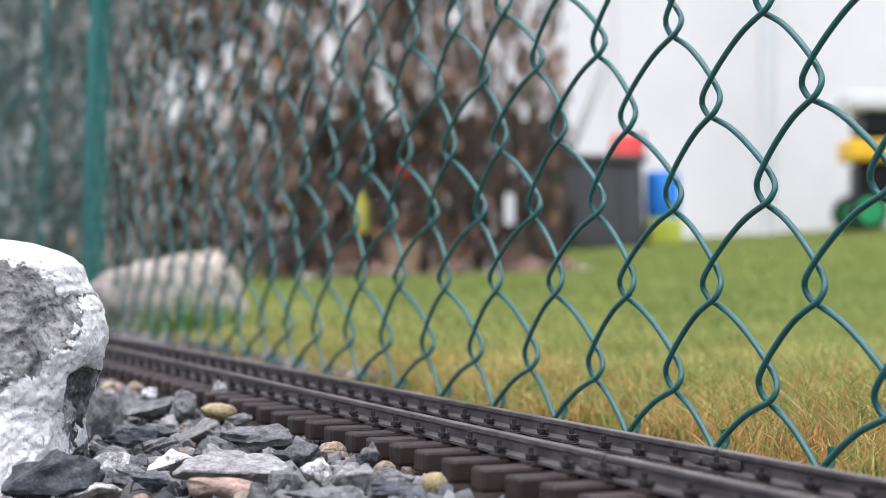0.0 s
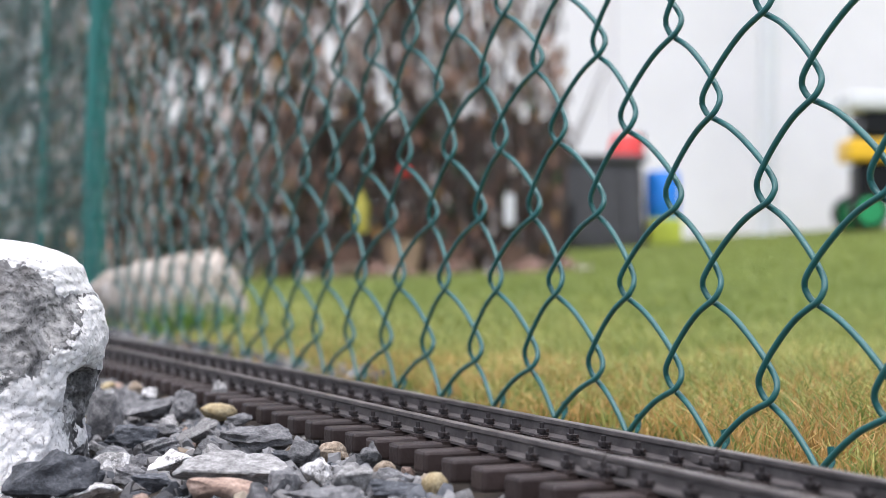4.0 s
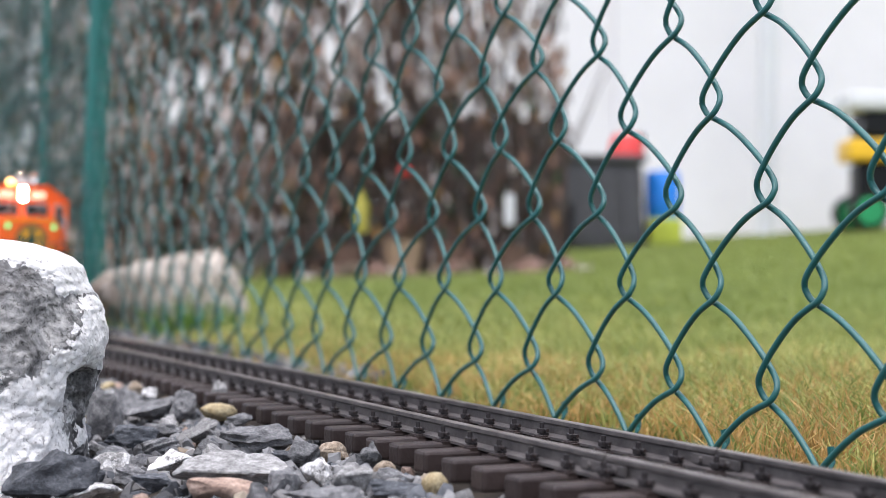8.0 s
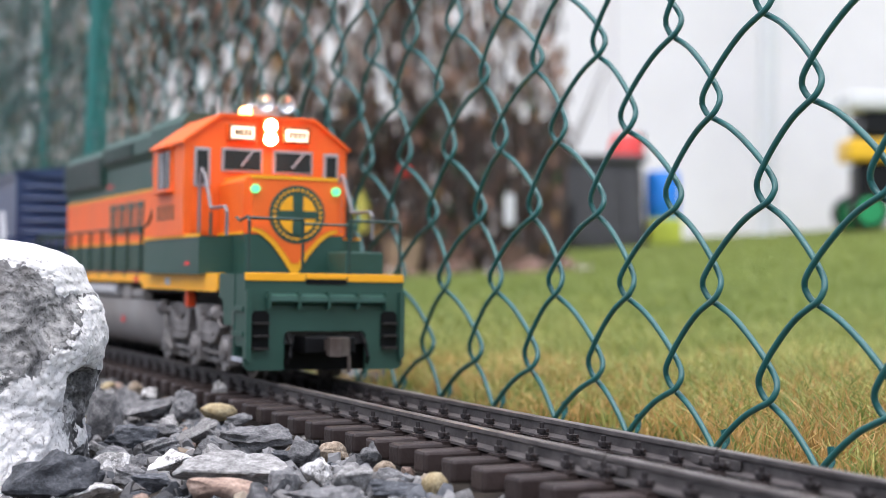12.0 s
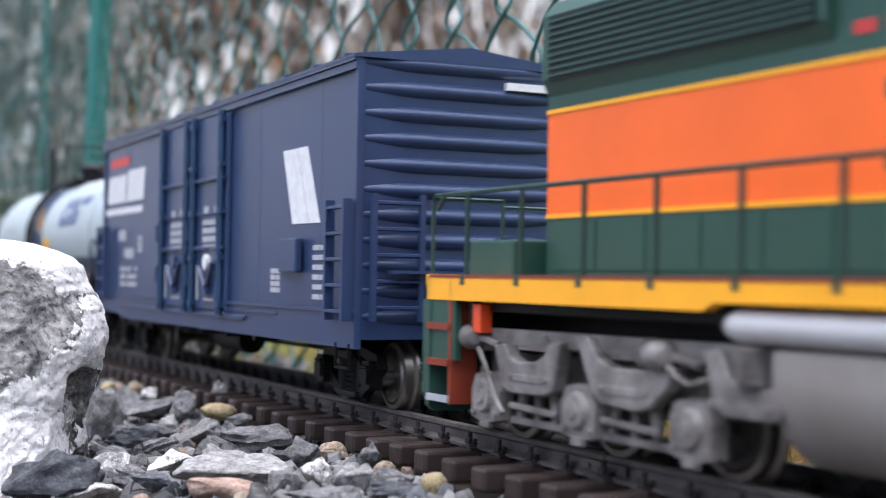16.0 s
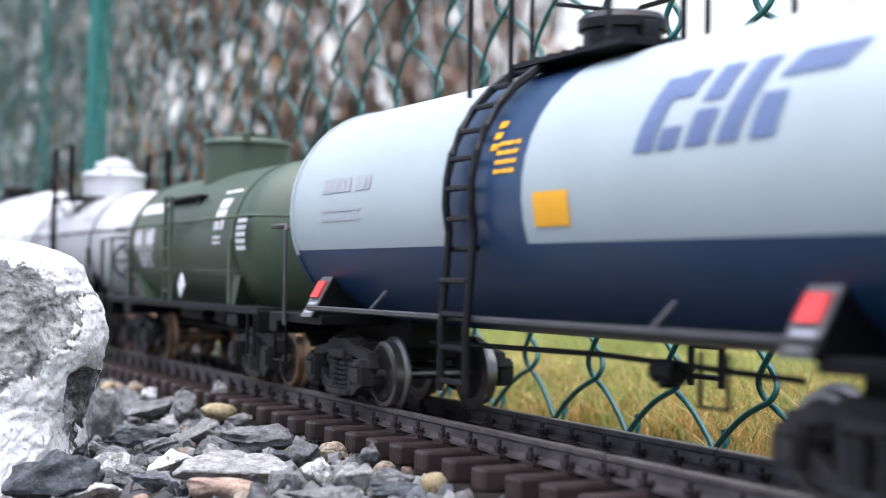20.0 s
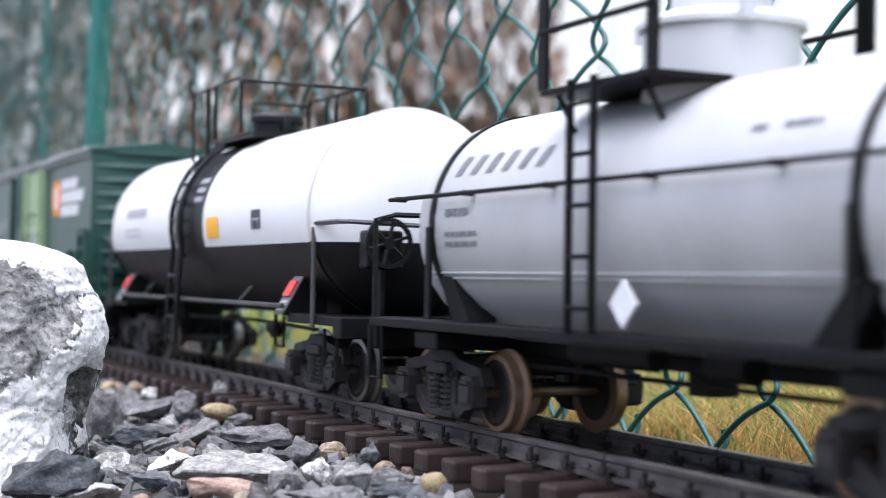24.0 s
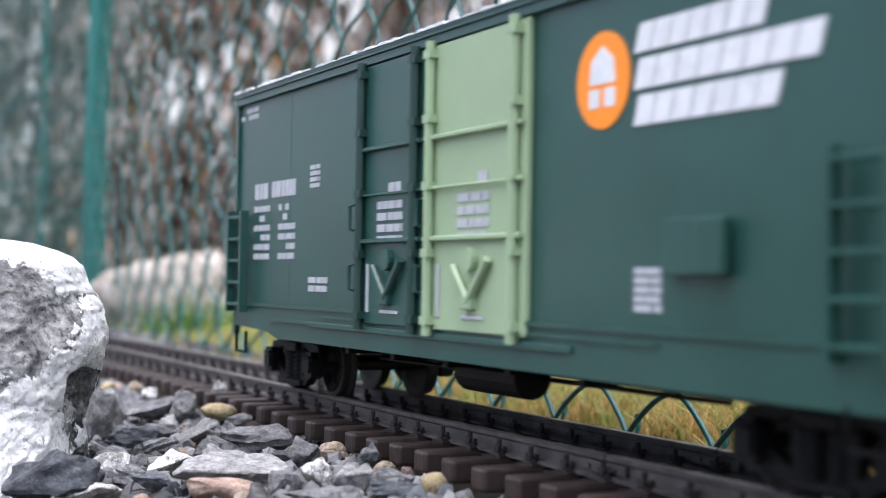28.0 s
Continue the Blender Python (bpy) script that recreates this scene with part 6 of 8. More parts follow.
            wire(bm, [(s * 0.222, y * 0.049, 0.044), (s * 0.222, y * 0.049, 0.026), (s * 0.238, y * 0.049, 0.026), (s * 0.238, y * 0.049, 0.044)], 0.0010, 5)
            part("stirrup_step", bm, M["chassis"], car)
        coupler(car, s * 0.238, s)
    bm = B()
    box(bm, 0.235, 0.244, -0.038, -0.019, 0.072, 0.090, 0.0015)
    lathe(bm, [(0.0100, -0.0010), (0.0118, -0.0010), (0.0118, 0.0010), (0.0100, 0.0010), (0.0100, -0.0010)], 22, Matrix.Translation((0.248, -0.0285, 0.084)) @ Matrix.Rotation(radians(90), 4, "Y"))
    for k in range(3):
        a = k * math.pi / 3 + 0.3
        rod(bm, (0.248, -0.0285 + 0.0105 * math.cos(a), 0.084 + 0.0105 * math.sin(a)), (0.248, -0.0285 - 0.0105 * math.cos(a), 0.084 - 0.0105 * math.sin(a)), 0.0009, 5)
    rod(bm, (0.242, -0.0285, 0.084), (0.249, -0.0285, 0.084), 0.0028, 8)
    rod(bm, (0.240, -0.0285, 0.049), (0.240, -0.0285, 0.075), 0.0018, 6)
    part("brake_wheel", bm, M["black"], car, "black brake wheel on its stand")
    # brake gear under the belly
    bm = B()
    wire(bm, [(-0.12, -0.018, 0.0400), (0.02, -0.018, 0.0420), (0.13, -0.018, 0.0400)], 0.0011, 6)
    rod(bm, (0.056, -0.018, 0.0385), (0.068, -0.018, 0.0385), 0.0042, 10)
    box(bm, 0.060, 0.064, -0.021, -0.015, 0.033, 0.041, 0.0005)
    wire(bm, [(0.096, -0.03, 0.047), (0.096, -0.03, 0.030), (0.110, -0.03, 0.030), (0.110, -0.03, 0.047)], 0.0010, 5)
    part("brake_gear", bm, M["chassis"], car, "black brake rods and cylinder")
    # markings
    for side in (-1, 1):
        f = 1 if side < 0 else -1
        bm = B()
        dz = -0.0030 if emblem is emblem_blue else 0.0
        dx = -0.0050 if emblem is emblem_blue else 0.0
        on_shell(bm, min(f * (0.035 + dx), f * (0.058 + dx)), max(f * (0.035 + dx), f * (0.058 + dx)), 0.0895 + dz, 0.1013 + dz, R, ZC, 4, 0.0004, 0, side)
        part("placard", bm, M["yelplac"], car, "square yellow placard")
        bm = B()
        shell_text(bm, -0.168 if f > 0 else 0.112, -0.112 if f > 0 else 0.168, 0.1130, 1, 0.0065, 0, R, ZC, rng, 0.95, 0, side)
        shell_text(bm, -0.168 if f > 0 else 0.122, -0.122 if f > 0 else 0.168, 0.0990, 2, 0.0012, 0.0030, R, ZC, rng, 1.0, 0, side)
        tagged(part("lettering", bm, M["decalgrey"], car, "faint grey lettering"), kind="stuff")
        emblem(car, R, ZC, side, rng)
    for x in (-0.183, 0.177):
        freight_bogie(car, x, WS_STEEL, M["bogieblack"])
    MOVERS.append((car, u, 0.177))
    return car


def emblem_blue(car, R, ZC, side, rng):
    f = 1 if side < 0 else -1
    bm = B()
    # a row of slanted blocks in the colour of the band
    for x0, x1, z0, z1, sl in ((0.090, 0.100, 0.1075, 0.1300, 0.006), (0.102, 0.112, 0.1075, 0.1140, 0.002), (0.104, 0.114, 0.1230, 0.1310, 0.003), (0.116, 0.127, 0.1075, 0.1180, 0.003),
                               (0.120, 0.130, 0.1205, 0.1310, 0.003), (0.131, 0.141, 0.1075, 0.1310, 0.008), (0.146, 0.157, 0.1075, 0.1200, 0.002), (0.152, 0.178, 0.1240, 0.1310, 0.006)):
        xa, xb = (x0, x1) if f > 0 else (-x1, -x0)
        on_shell(bm, xa, xb, z0, z1, R, ZC, 5, 0.0004, sl * f, side)
    pieces("emblem_block", bm, mat("emblem_blue", (0.10, 0.14, 0.26), 0.5, 0, 0.1), car, "dark blue slanted emblem on the tank")
    bm = B()
    shell_text(bm, -0.006 if f > 0 else 0.000, 0.0 if f > 0 else 0.006, 0.126, 3, 0.0026, 0.0016, R, ZC, rng, 1.0, 0, side)
    shell_text(bm, 0.0 if f > 0 else -0.016, 0.016 if f > 0 else 0.0, 0.118, 4, 0.0016, 0.0018, R, ZC, rng, 1.0, 0, side)
    tagged(part("band_lettering", bm, M["yelplac"], car, "small yellow lettering on the band"), kind="stuff")


def emblem_black(car, R, ZC, side, rng):
    f = 1 if side < 0 else -1
    bm = B()
    xa, xb = (0.119, 0.134) if f > 0 else (-0.134, -0.119)
    on_shell(bm, xa, xb, 0.0985, 0.1030, R, ZC, 2, 0.0004, 0, side)
    on_shell(bm, xa, xa + 0.0025, 0.0928, 0.0982, R, ZC, 2, 0.0004, 0, side)
    on_shell(bm, xb - 0.0025, xb, 0.0928, 0.0982, R, ZC, 2, 0.0004, 0, side)
    on_shell(bm, xa + 0.004, xb - 0.004, 0.0928, 0.0975, R, ZC, 2, 0.0004, 0, side)
    pieces("notice", bm, M["decalblk"], car, "small dark notice panel")
    bm = B()
    shell_text(bm, 0.002 if f > 0 else -0.020, 0.020 if f > 0 else -0.002, 0.126, 3, 0.0030, 0.0026, R, ZC, rng, 1.0, 0, side)
    tagged(part("band_lettering", bm, M["decalgrey"], car, "small pale lettering on the black band"), kind="stuff")


modern_tank("blue_tank_car", -0.5540, M["ltblue"], M["navy"], M["navy"], "pale blue-grey tank car with navy belly and band", emblem_blue, 31, 0.0809, (-0.0412, 0.0215))
modern_tank("white_tank_car", -1.8310, M["white"], M["black"], M["black"], "white tank car with glossy black belly and band", emblem_black, 32, 0.0847, (-0.0365, 0.0265))


def old_tank(name, u, shell, trim, dome_m, label, seed, lettering, lattice):
    """An older riveted tank car on a black underframe, with a round expansion dome."""
    car = tagged(new(name), label, "tank car", "freight cars")
    R, ZC, HALF, DOME = 0.0465, 0.0888, 0.1300, 0.028
    rng = random.Random(seed)
    bm = B()
    tank_shell(bm, R, ZC, HALF, DOME, 0.1005 if lattice else None)
    part("tank", bm, [trim if lattice else shell, shell, shell], car, smooth=True)
    for x in (-0.123, 0.119):
        bm = B()
        hoop(bm, x, R, ZC, 0.0038, 0.0008)
        part("tank_band", bm, M["chassis"] if lattice else shell, car)
        for y in (-1, 1):
            bm = B()
            box(bm, x - 0.002, x + 0.002, y * (R + 0.0004), y * (R + 0.0022), 0.052, ZC, 0.0004)
            part("band_strap", bm, M["chassis"] if lattice else shell, car)
    for y in (-1, 1):
        bm = B()
        wire(bm, [(-0.158, y * (R + 0.0030), 0.1008), (0.158, y * (R + 0.0030), 0.1008), (0.166, y * (R - 0.006), 0.1008), (0.168, 0, 0.1008)], 0.0009, 6)
        for x in (-0.15, -0.09, -0.03, 0.03, 0.09, 0.15):
            rod(bm, (x, y * (R - 0.001), 0.1008), (x, y * (R + 0.0035), 0.1008), 0.0012, 6)
        part("handrail", bm, M["chassis"] if lattice else shell, car)
        # rivet line along the lower seam
        bm = B()
        for z, n in ((0.0685, 0.0008), (0.0705, 0.0008)):
            a = math.asin((z - ZC) / R)
            for k in range(1):
                rod(bm, (-HALF, y * (R + 0.0002) * math.cos(a), z), (HALF, y * (R + 0.0002) * math.cos(a), z), n * 0.6, 5)
        pieces("seam", bm, shell, car)
    # dome
    top = ZC + R
    bm = B()
    lathe(bm, [(0.0280, -0.012), (0.0280, 0.0180), (0.0293, 0.0182), (0.0293, 0.0200), (0.0275, 0.0215), (0.019, 0.0232), (0.0, 0.0240)] if not lattice else
          [(0.0265, -0.012), (0.0265, 0.0170), (0.0282, 0.0175), (0.0282, 0.0195), (0.0250, 0.0220), (0.0170, 0.0235), (0.0170, 0.0290), (0.0145, 0.0310), (0.0, 0.0315)], 36, Matrix.Translation((0.002 if lattice else -0.002, 0, top - (0.0 if lattice else 0.0012))))
    part("dome", bm, dome_m, car, "round expansion dome on top", smooth=True)
    bm = B()
    for a in (200, 340):
        c = Vector((0.031 * math.cos(radians(a)), 0.031 * math.sin(radians(a)), top + 0.017))
        rod(bm, c, c + Vector((0, 0, 0.006)), 0.0028, 10)
    pieces("valve", bm, dome_m, car)
    bm = B()
    zt = top + (0.0305 if lattice else 0.0222)
    lathe(bm, [(0.0, 0.0), (0.0105, 0.0), (0.0110, 0.0022), (0.0098, 0.0036), (0.0, 0.0044)], 20, Matrix.Translation((0.002 if lattice else -0.002, 0.002, zt)))
    box(bm, -0.010, 0.010, -0.0012, 0.0012, zt + 0.0030, zt + 0.0052, 0.0004)
    part("hatch", bm, dome_m, car, "round hatch with a clamp bar", smooth=True)
    if not lattice:
        bm = B()
        m = Matrix.Translation((-0.002, 0, top + 0.006)) @ Matrix.Rotation(radians(205), 4, "Z") @ Matrix.Translation((0.0281, 0, 0)) @ Matrix.Rotation(radians(90), 4, "Y")
        lathe(bm, [(0.0, 0.0004), (0.0042, 0.0004), (0.0042, 0.0), (0.0, 0.0)], 16, m)
        part("roundel", bm, M["decal"], car, "small white round mark on the dome")
    # running board at the dome
    for y in (-1, 1):
        zb = 0.1160 if not lattice else 0.1325
        xa, xb, ya, yb = (-0.050, 0.036, 0.028, 0.043) if not lattice else (-0.043, 0.026, 0.013, 0.0445)
        bm = B()
        box(bm, xa, xb, y * ya, y * yb, zb, zb + 0.0022, 0.0004)
        part("dome_walk", bm, M["chassis"], car, "narrow dark walkway board")
        for x in (xa + 0.008, xb - 0.008):
            bm = B()
            rod(bm, (x, y * (yb - 0.003), zb), (x, y * (R - 0.006 if not lattice else 0.0335), zb - 0.014), 0.0011, 5)
            part("walk_brace", bm, M["chassis"] if lattice else shell, car)
        if lattice:
            for x in (xa + 0.001, xb - 0.001):
                bm = B()
                box(bm, x - 0.0026, x + 0.0026, y * (yb - 0.0010), y * yb, zb + 0.0022, zb + 0.046)
                box(bm, x - 0.0026, x - 0.0016, y * (yb - 0.0045), y * yb, zb + 0.0022, zb + 0.046)
                part("railing_post", bm, M["chassis"], car, "dark angle-iron railing post")
            for h in (0.0225, 0.0445):
                bm = B()
                rod(bm, (xa, y * yb, zb + h), (xb, y * yb, zb + h), 0.0011, 6)
                part("railing_bar", bm, M["chassis"], car)
        ladder(car, -0.0115, 0.0030, y * (R + 0.0045), 0.051, zb + 0.002, 5, M["chassis"] if lattice else shell)
    # underframe: centre and side sills, bolsters, walkway, end beams
    bm = B()
    box(bm, -0.176, 0.176, -0.050, -0.036, 0.0475, 0.0515, 0.0006)
    box(bm, -0.176, 0.176, 0.036, 0.050, 0.0475, 0.0515, 0.0006)
    part("running_board", bm, M["chassis"], car, "black running boards")
    bm = B()
    box(bm, -0.176, 0.176, -0.011, 0.011, 0.038, 0.0500, 0.001)
    box(bm, -0.177, -0.169, -0.050, 0.050, 0.0380, 0.0500, 0.0008)
    box(bm, 0.169, 0.177, -0.050, 0.050, 0.0380, 0.0500, 0.0008)
    for x in (-0.125, 0.125):
        box(bm, x - 0.010, x + 0.010, -0.048, 0.048, 0.040, 0.0470, 0.0008)
    part("underframe", bm, M["chassis"], car, "black steel underframe")
    for x in (-0.108, 0.108):
        for y in (-1, 1):
            bm = B()
            k = 1 if x > 0 else -1
            prism(bm, [(x - k * 0.010, 0.0515), (x + k * 0.004, 0.0515), (x + k * 0.016, 0.0690), (x + k * 0.004, 0.0690)], y * 0.030, y * 0.0425, "y")
            part("saddle", bm, M["chassis"] if lattice else shell, car, "sloping tank saddle")
    bm = B()
    rod(bm, (-0.045, -0.026, 0.0430), (0.005, -0.026, 0.0430), 0.0045, 12)
    rod(bm, (0.035, -0.026, 0.0425), (0.055, -0.026, 0.0425), 0.0050, 12)
    rod(bm, (-0.10, -0.018, 0.035), (0.10, -0.018, 0.035), 0.0010, 5)
    box(bm, -0.006, 0.006, -0.006, 0.006, 0.030, 0.049)
    part("brake_gear", bm, M["chassis"], car, "black brake cylinder and rods")
    for s in (-1, 1):
        coupler(car, s * 0.170, s)
        for y in (-1, 1):
            bm = B()
            wire(bm, [(s * 0.162, y * 0.0505, 0.048), (s * 0.162, y * 0.0505, 0.026), (s * 0.174, y * 0.0505, 0.026), (s * 0.174, y * 0.0505, 0.048)], 0.0010, 5)
            part("stirrup_step", bm, M["chassis"], car)
            bm = B()
            wire(bm, [(s * 0.173, y * 0.049, 0.050), (s * 0.173, y * 0.049, 0.0935), (s * 0.173, y * 0.040, 0.0955), (s * 0.173, y * 0.010, 0.0955)], 0.0012, 5)
            if lattice or s < 0:
                part("end_rail", bm, M["chassis"] if lattice else shell, car)
            else:
                bm.free()
    bm = B()
    lathe(bm, [(0.0130, -0.001), (0.0148, -0.001), (0.0148, 0.001), (0.0130, 0.001), (0.0130, -0.001)], 22, Matrix.Translation((0.1725, -0.026, 0.078)) @ Matrix.Rotation(radians(90), 4, "Y"))
    for k in range(3):
        a = k * math.pi / 3
        rod(bm, (0.1725, -0.026 + 0.0135 * math.cos(a), 0.078 + 0.0135 * math.sin(a)), (0.1725, -0.026 - 0.0135 * math.cos(a), 0.078 - 0.0135 * math.sin(a)), 0.0010, 5)
    rod(bm, (0.171, -0.026, 0.048), (0.171, -0.026, 0.079), 0.0016, 6)
    if lattice:
        part("brake_wheel", bm, M["chassis"], car, "dark spoked brake wheel")
    else:
        bm.free()
    # diamond placard and lettering
    for side in (-1, 1):
        f = 1 if side < 0 else -1
        bm = B()
        xd = 0.0165 * f
        prism(bm, [(xd - 0.0076, 0.0612), (xd, 0.0534), (xd + 0.0076, 0.0612), (xd, 0.0690)], side * 0.0470, side * 0.0480, "y")
        part("placard", bm, M["decal"], car, "white diamond placard")
        bm = B()
        lettering(bm, R, ZC, side, f, rng)
        tagged(part("lettering", bm, M["decal"] if not lattice else mat("faded_dark_lettering", (0.15, 0.155, 0.17), 0.5), car, "small lettering on the tank"), kind="stuff")
    for x in (-0.1345, 0.1305):
        freight_bogie(car, x, WS_RUST, M["bogieblack"])
    MOVERS.append((car, u, 0.128))
    return car


def army_lettering(bm, R, ZC, side, f, rng):
    def T(x0, x1, *a):
        shell_text(bm, x0 if f > 0 else -x1, x1 if f > 0 else -x0, *a[:4], R, ZC, rng, a[4], 0, side)
    T(-0.113, -0.045, 0.1165, 1, 0.0070, 0, 0.95)
    T(-0.112, -0.058, 0.0975, 1, 0.0095, 0, 0.95)
    T(-0.112, -0.058, 0.0992, 1, 0.0010, 0, 1.0)
    T(-0.112, -0.058, 0.0862, 1, 0.0010, 0, 1.0)
    T(-0.098, -0.066, 0.0830, 3, 0.0020, 0.0016, 0.9)
    T(0.076, 0.110, 0.1180, 1, 0.0016, 0, 1.0)
    T(0.080, 0.100, 0.1130, 3, 0.0056, 0.0008, 0.95)
    T(0.080, 0.096, 0.0910, 2, 0.0016, 0.0014, 1.0)
    T(0.126, 0.143, 0.1000, 5, 0.0024, 0.0014, 0.9)


def north_lettering(bm, R, ZC, side, f, rng):
    def T(x0, x1, *a):
        shell_text(bm, x0 if f > 0 else -x1, x1 if f > 0 else -x0, *a[:4], R, ZC, rng, a[4], a[5] if len(a) > 5 else 0, side)
    for k in range(6):
        x0 = -0.112 + k * 0.0125
        on_shell(bm, x0 if f > 0 else -x0 - 0.0052, x0 + 0.0052 if f > 0 else -x0, 0.1085, 0.1160, R, ZC, 3, 0.0003, 0.003 * f, side)
    T(-0.112, -0.092, 0.0955, 1, 0.0030, 0, 0.95)
    T(-0.112, -0.085, 0.0865, 2, 0.0018, 0.0020, 0.7)
    T(0.070, 0.100, 0.1130, 1, 0.0020, 0, 0.9)


old_tank("olive_tank_car", -0.9980, M["army"], M["army"], M["army"], "olive green old-style tank car with a dome", 41, army_lettering, False)
old_tank("silver_tank_car", -1.3770, M["silver"], M["silverlt"], mat("pale_dome_paint", (0.56, 0.57, 0.58), 0.42, 0, 0.05, 25, 0.04, 500), "silver-grey old-style tank car with a white dome", 42, north_lettering, True)


def loco_bogie(car, x, d=1):
    """A three-axle bogie: hanging pocket plates between the axles, axle boxes, tie bars, brake cylinders. d mirrors it."""
    bm = B()
    box(bm, -0.080 if d > 0 else -0.104, 0.104 if d > 0 else 0.080, -0.030, 0.030, 0.030, 0.0415, 0.001)
    for s in (-1, 1):
        top = [(-0.070, 0.0450), (-0.066, 0.0500), (0.094, 0.0505), (0.107, 0.0470), (0.107, 0.0435), (0.092, 0.0455), (0.060, 0.0440), (0.0, 0.0445), (-0.056, 0.0445), (-0.070, 0.0410)]
        prism(bm, [(d * a, z) for a, z in top], s * 0.0345, s * 0.0395, "y")
        for k in (-0.031, 0.029):
            box(bm, d * k - 0.019, d * k + 0.019, s * 0.0345, s * 0.0385, 0.0155, 0.0182, 0.0006)
            for q in (-0.013, 0.0, 0.012):
                rod(bm, (d * k + q, s * 0.0372, 0.0180), (d * k + q * 0.8, s * 0.0372, 0.0290), 0.0019, 8)
            rod(bm, (d * k - 0.016, s * 0.0400, 0.0225), (d * k + 0.016, s * 0.0400, 0.0215), 0.0013, 6)
            for q in range(5):
                box(bm, d * k - 0.0115 + q * 0.0006, d * k + 0.0115 - q * 0.0006, s * 0.0385, s * 0.0405, 0.0432 + q * 0.0012, 0.0440 + q * 0.0012)
    bg = part("bogie", bm, M["bogiegrey"], car, "grey three-axle bogie with brake gear")
    bg.matrix_basis = pose(x, 0, 0)
    plates = ([(-0.0545, 0.0440), (-0.0465, 0.0450), (-0.0435, 0.0405), (-0.0380, 0.0388), (-0.0260, 0.0392), (-0.0200, 0.0415), (-0.0165, 0.0465), (-0.0090, 0.0470), (-0.0105, 0.0400), (-0.0135, 0.0300),
               (-0.0190, 0.0278), (-0.0430, 0.0272), (-0.0490, 0.0292)],
              [(0.0010, 0.0490), (0.0090, 0.0495), (0.0140, 0.0430), (0.0230, 0.0402), (0.0400, 0.0405), (0.0470, 0.0425), (0.0560, 0.0425), (0.0520, 0.0350), (0.0430, 0.0285), (0.0360, 0.0272), (0.0170, 0.0282), (0.0115, 0.0310)],
              [(0.0700, 0.0480), (0.0780, 0.0490), (0.0830, 0.0405), (0.0890, 0.0388), (0.1060, 0.0395), (0.1060, 0.0320), (0.1030, 0.0300), (0.0790, 0.0298), (0.0755, 0.0330)])
    for s in (-1, 1):
        for poly in plates:
            bm = B()
            prism(bm, [(d * a, z) for a, z in poly], s * 0.0375, s * 0.0432, "y")
            bmesh.ops.bevel(bm, geom=list(bm.edges), offset=0.0006, segments=1, affect="EDGES", clamp_overlap=True)
            mid = sum(a for a, z in poly) / len(poly)
            box(bm, d * mid - 0.010, d * mid + 0.010, s * 0.0430, s * 0.0437, 0.0318, 0.0345, 0.0003)
            for q in (-0.0135, 0.0135):
                rod(bm, (d * mid + q * 0.9, s * 0.043, 0.0335), (d * mid + q * 0.9, s * 0.0442, 0.0335), 0.0012, 8)
            part("spring_pocket", bm, M["bogiegrey"], bg)
        for k in (-0.062, 0.002, 0.064):
            bm = B()
            prism(bm, [(d * (k + a), z) for a, z in ((-0.0100, 0.0165), (-0.0105, 0.0270), (-0.0075, 0.0325), (0.0, 0.0338), (0.0075, 0.0325), (0.0105, 0.0270), (0.0100, 0.0165), (0.0, 0.0145))], s * 0.0365, s * 0.0425, "y")
            rod(bm, (d * k, s * 0.0425, 0.0248), (d * k, s * 0.0446, 0.0248), 0.0068, 16, 0.0056)
            rod(bm, (d * k, s * 0.0446, 0.0248), (d * k, s * 0.0455, 0.0248), 0.0028, 10)
            for q in (-1, 1):
                rod(bm, (d * k + q * 0.0078, s * 0.0425, 0.0185), (d * k + q * 0.0078, s * 0.0436, 0.0185), 0.0012, 8)
            box(bm, d * k - 0.0035, d * k + 0.0035, s * 0.0405, s * 0.0432, 0.0130, 0.0160, 0.0004)
            part("axle_box", bm, M["bogiegrey"], bg, "grey axle box with round cover")
        for k, z, r in ((-0.0745, 0.0462, 0.0046), (0.0470, 0.0455, 0.0048)):
            bm = B()
            lathe(bm, [(0.0, 0.0085), (r * 0.6, 0.0078), (r, 0.0045), (r, -0.0065), (r * 1.15, -0.0068), (r * 1.15, -0.0085), (0.0, -0.0085)], 18, Matrix.Translation((d * k, s * 0.0420, z)) @ Matrix.Rotation(radians(90 * d), 4, "Y") @ Matrix.Rotation(radians(-20 * s * d), 4, "X"))
            rod(bm, (d * (k + 0.008), s * 0.042, z), (d * (k + 0.020), s * 0.0415, z - 0.002), 0.0014, 6)
            part("brake_cylinder", bm, M["bogiegrey"], bg, "pale grey brake cylinder", smooth=True)
        bm = B()
        for q in range(5):
            rod(bm, (d * 0.0925, s * 0.0415, 0.0405 + q * 0.0021), (d * 0.0925, s * 0.0415, 0.0417 + q * 0.0021), 0.0062, 14)
        rod(bm, (d * 0.0925, s * 0.0415, 0.0390), (d * 0.0925, s * 0.0415, 0.0505), 0.0050, 12)
        part("damper", bm, M["bogiegrey"], bg, "grey ribbed damper")
        bm = B()
        wire(bm, [(d * a, s * y, z) for a, y, z in ((-0.066, 0.0435, 0.0425), (-0.058, 0.0450, 0.0370), (-0.050, 0.0450, 0.0250), (-0.045, 0.0445, 0.0200))], 0.0009, 5)
        part("sand_pipe", bm, M["bogiegrey"], bg)
        bm = B()
        wire(bm, [(d * a, s * y, z) for a, y, z in ((0.052, 0.0435, 0.0440), (0.060, 0.0450, 0.0400), (0.066, 0.0450, 0.0380), (0.074, 0.0440, 0.0400))], 0.0009, 5)
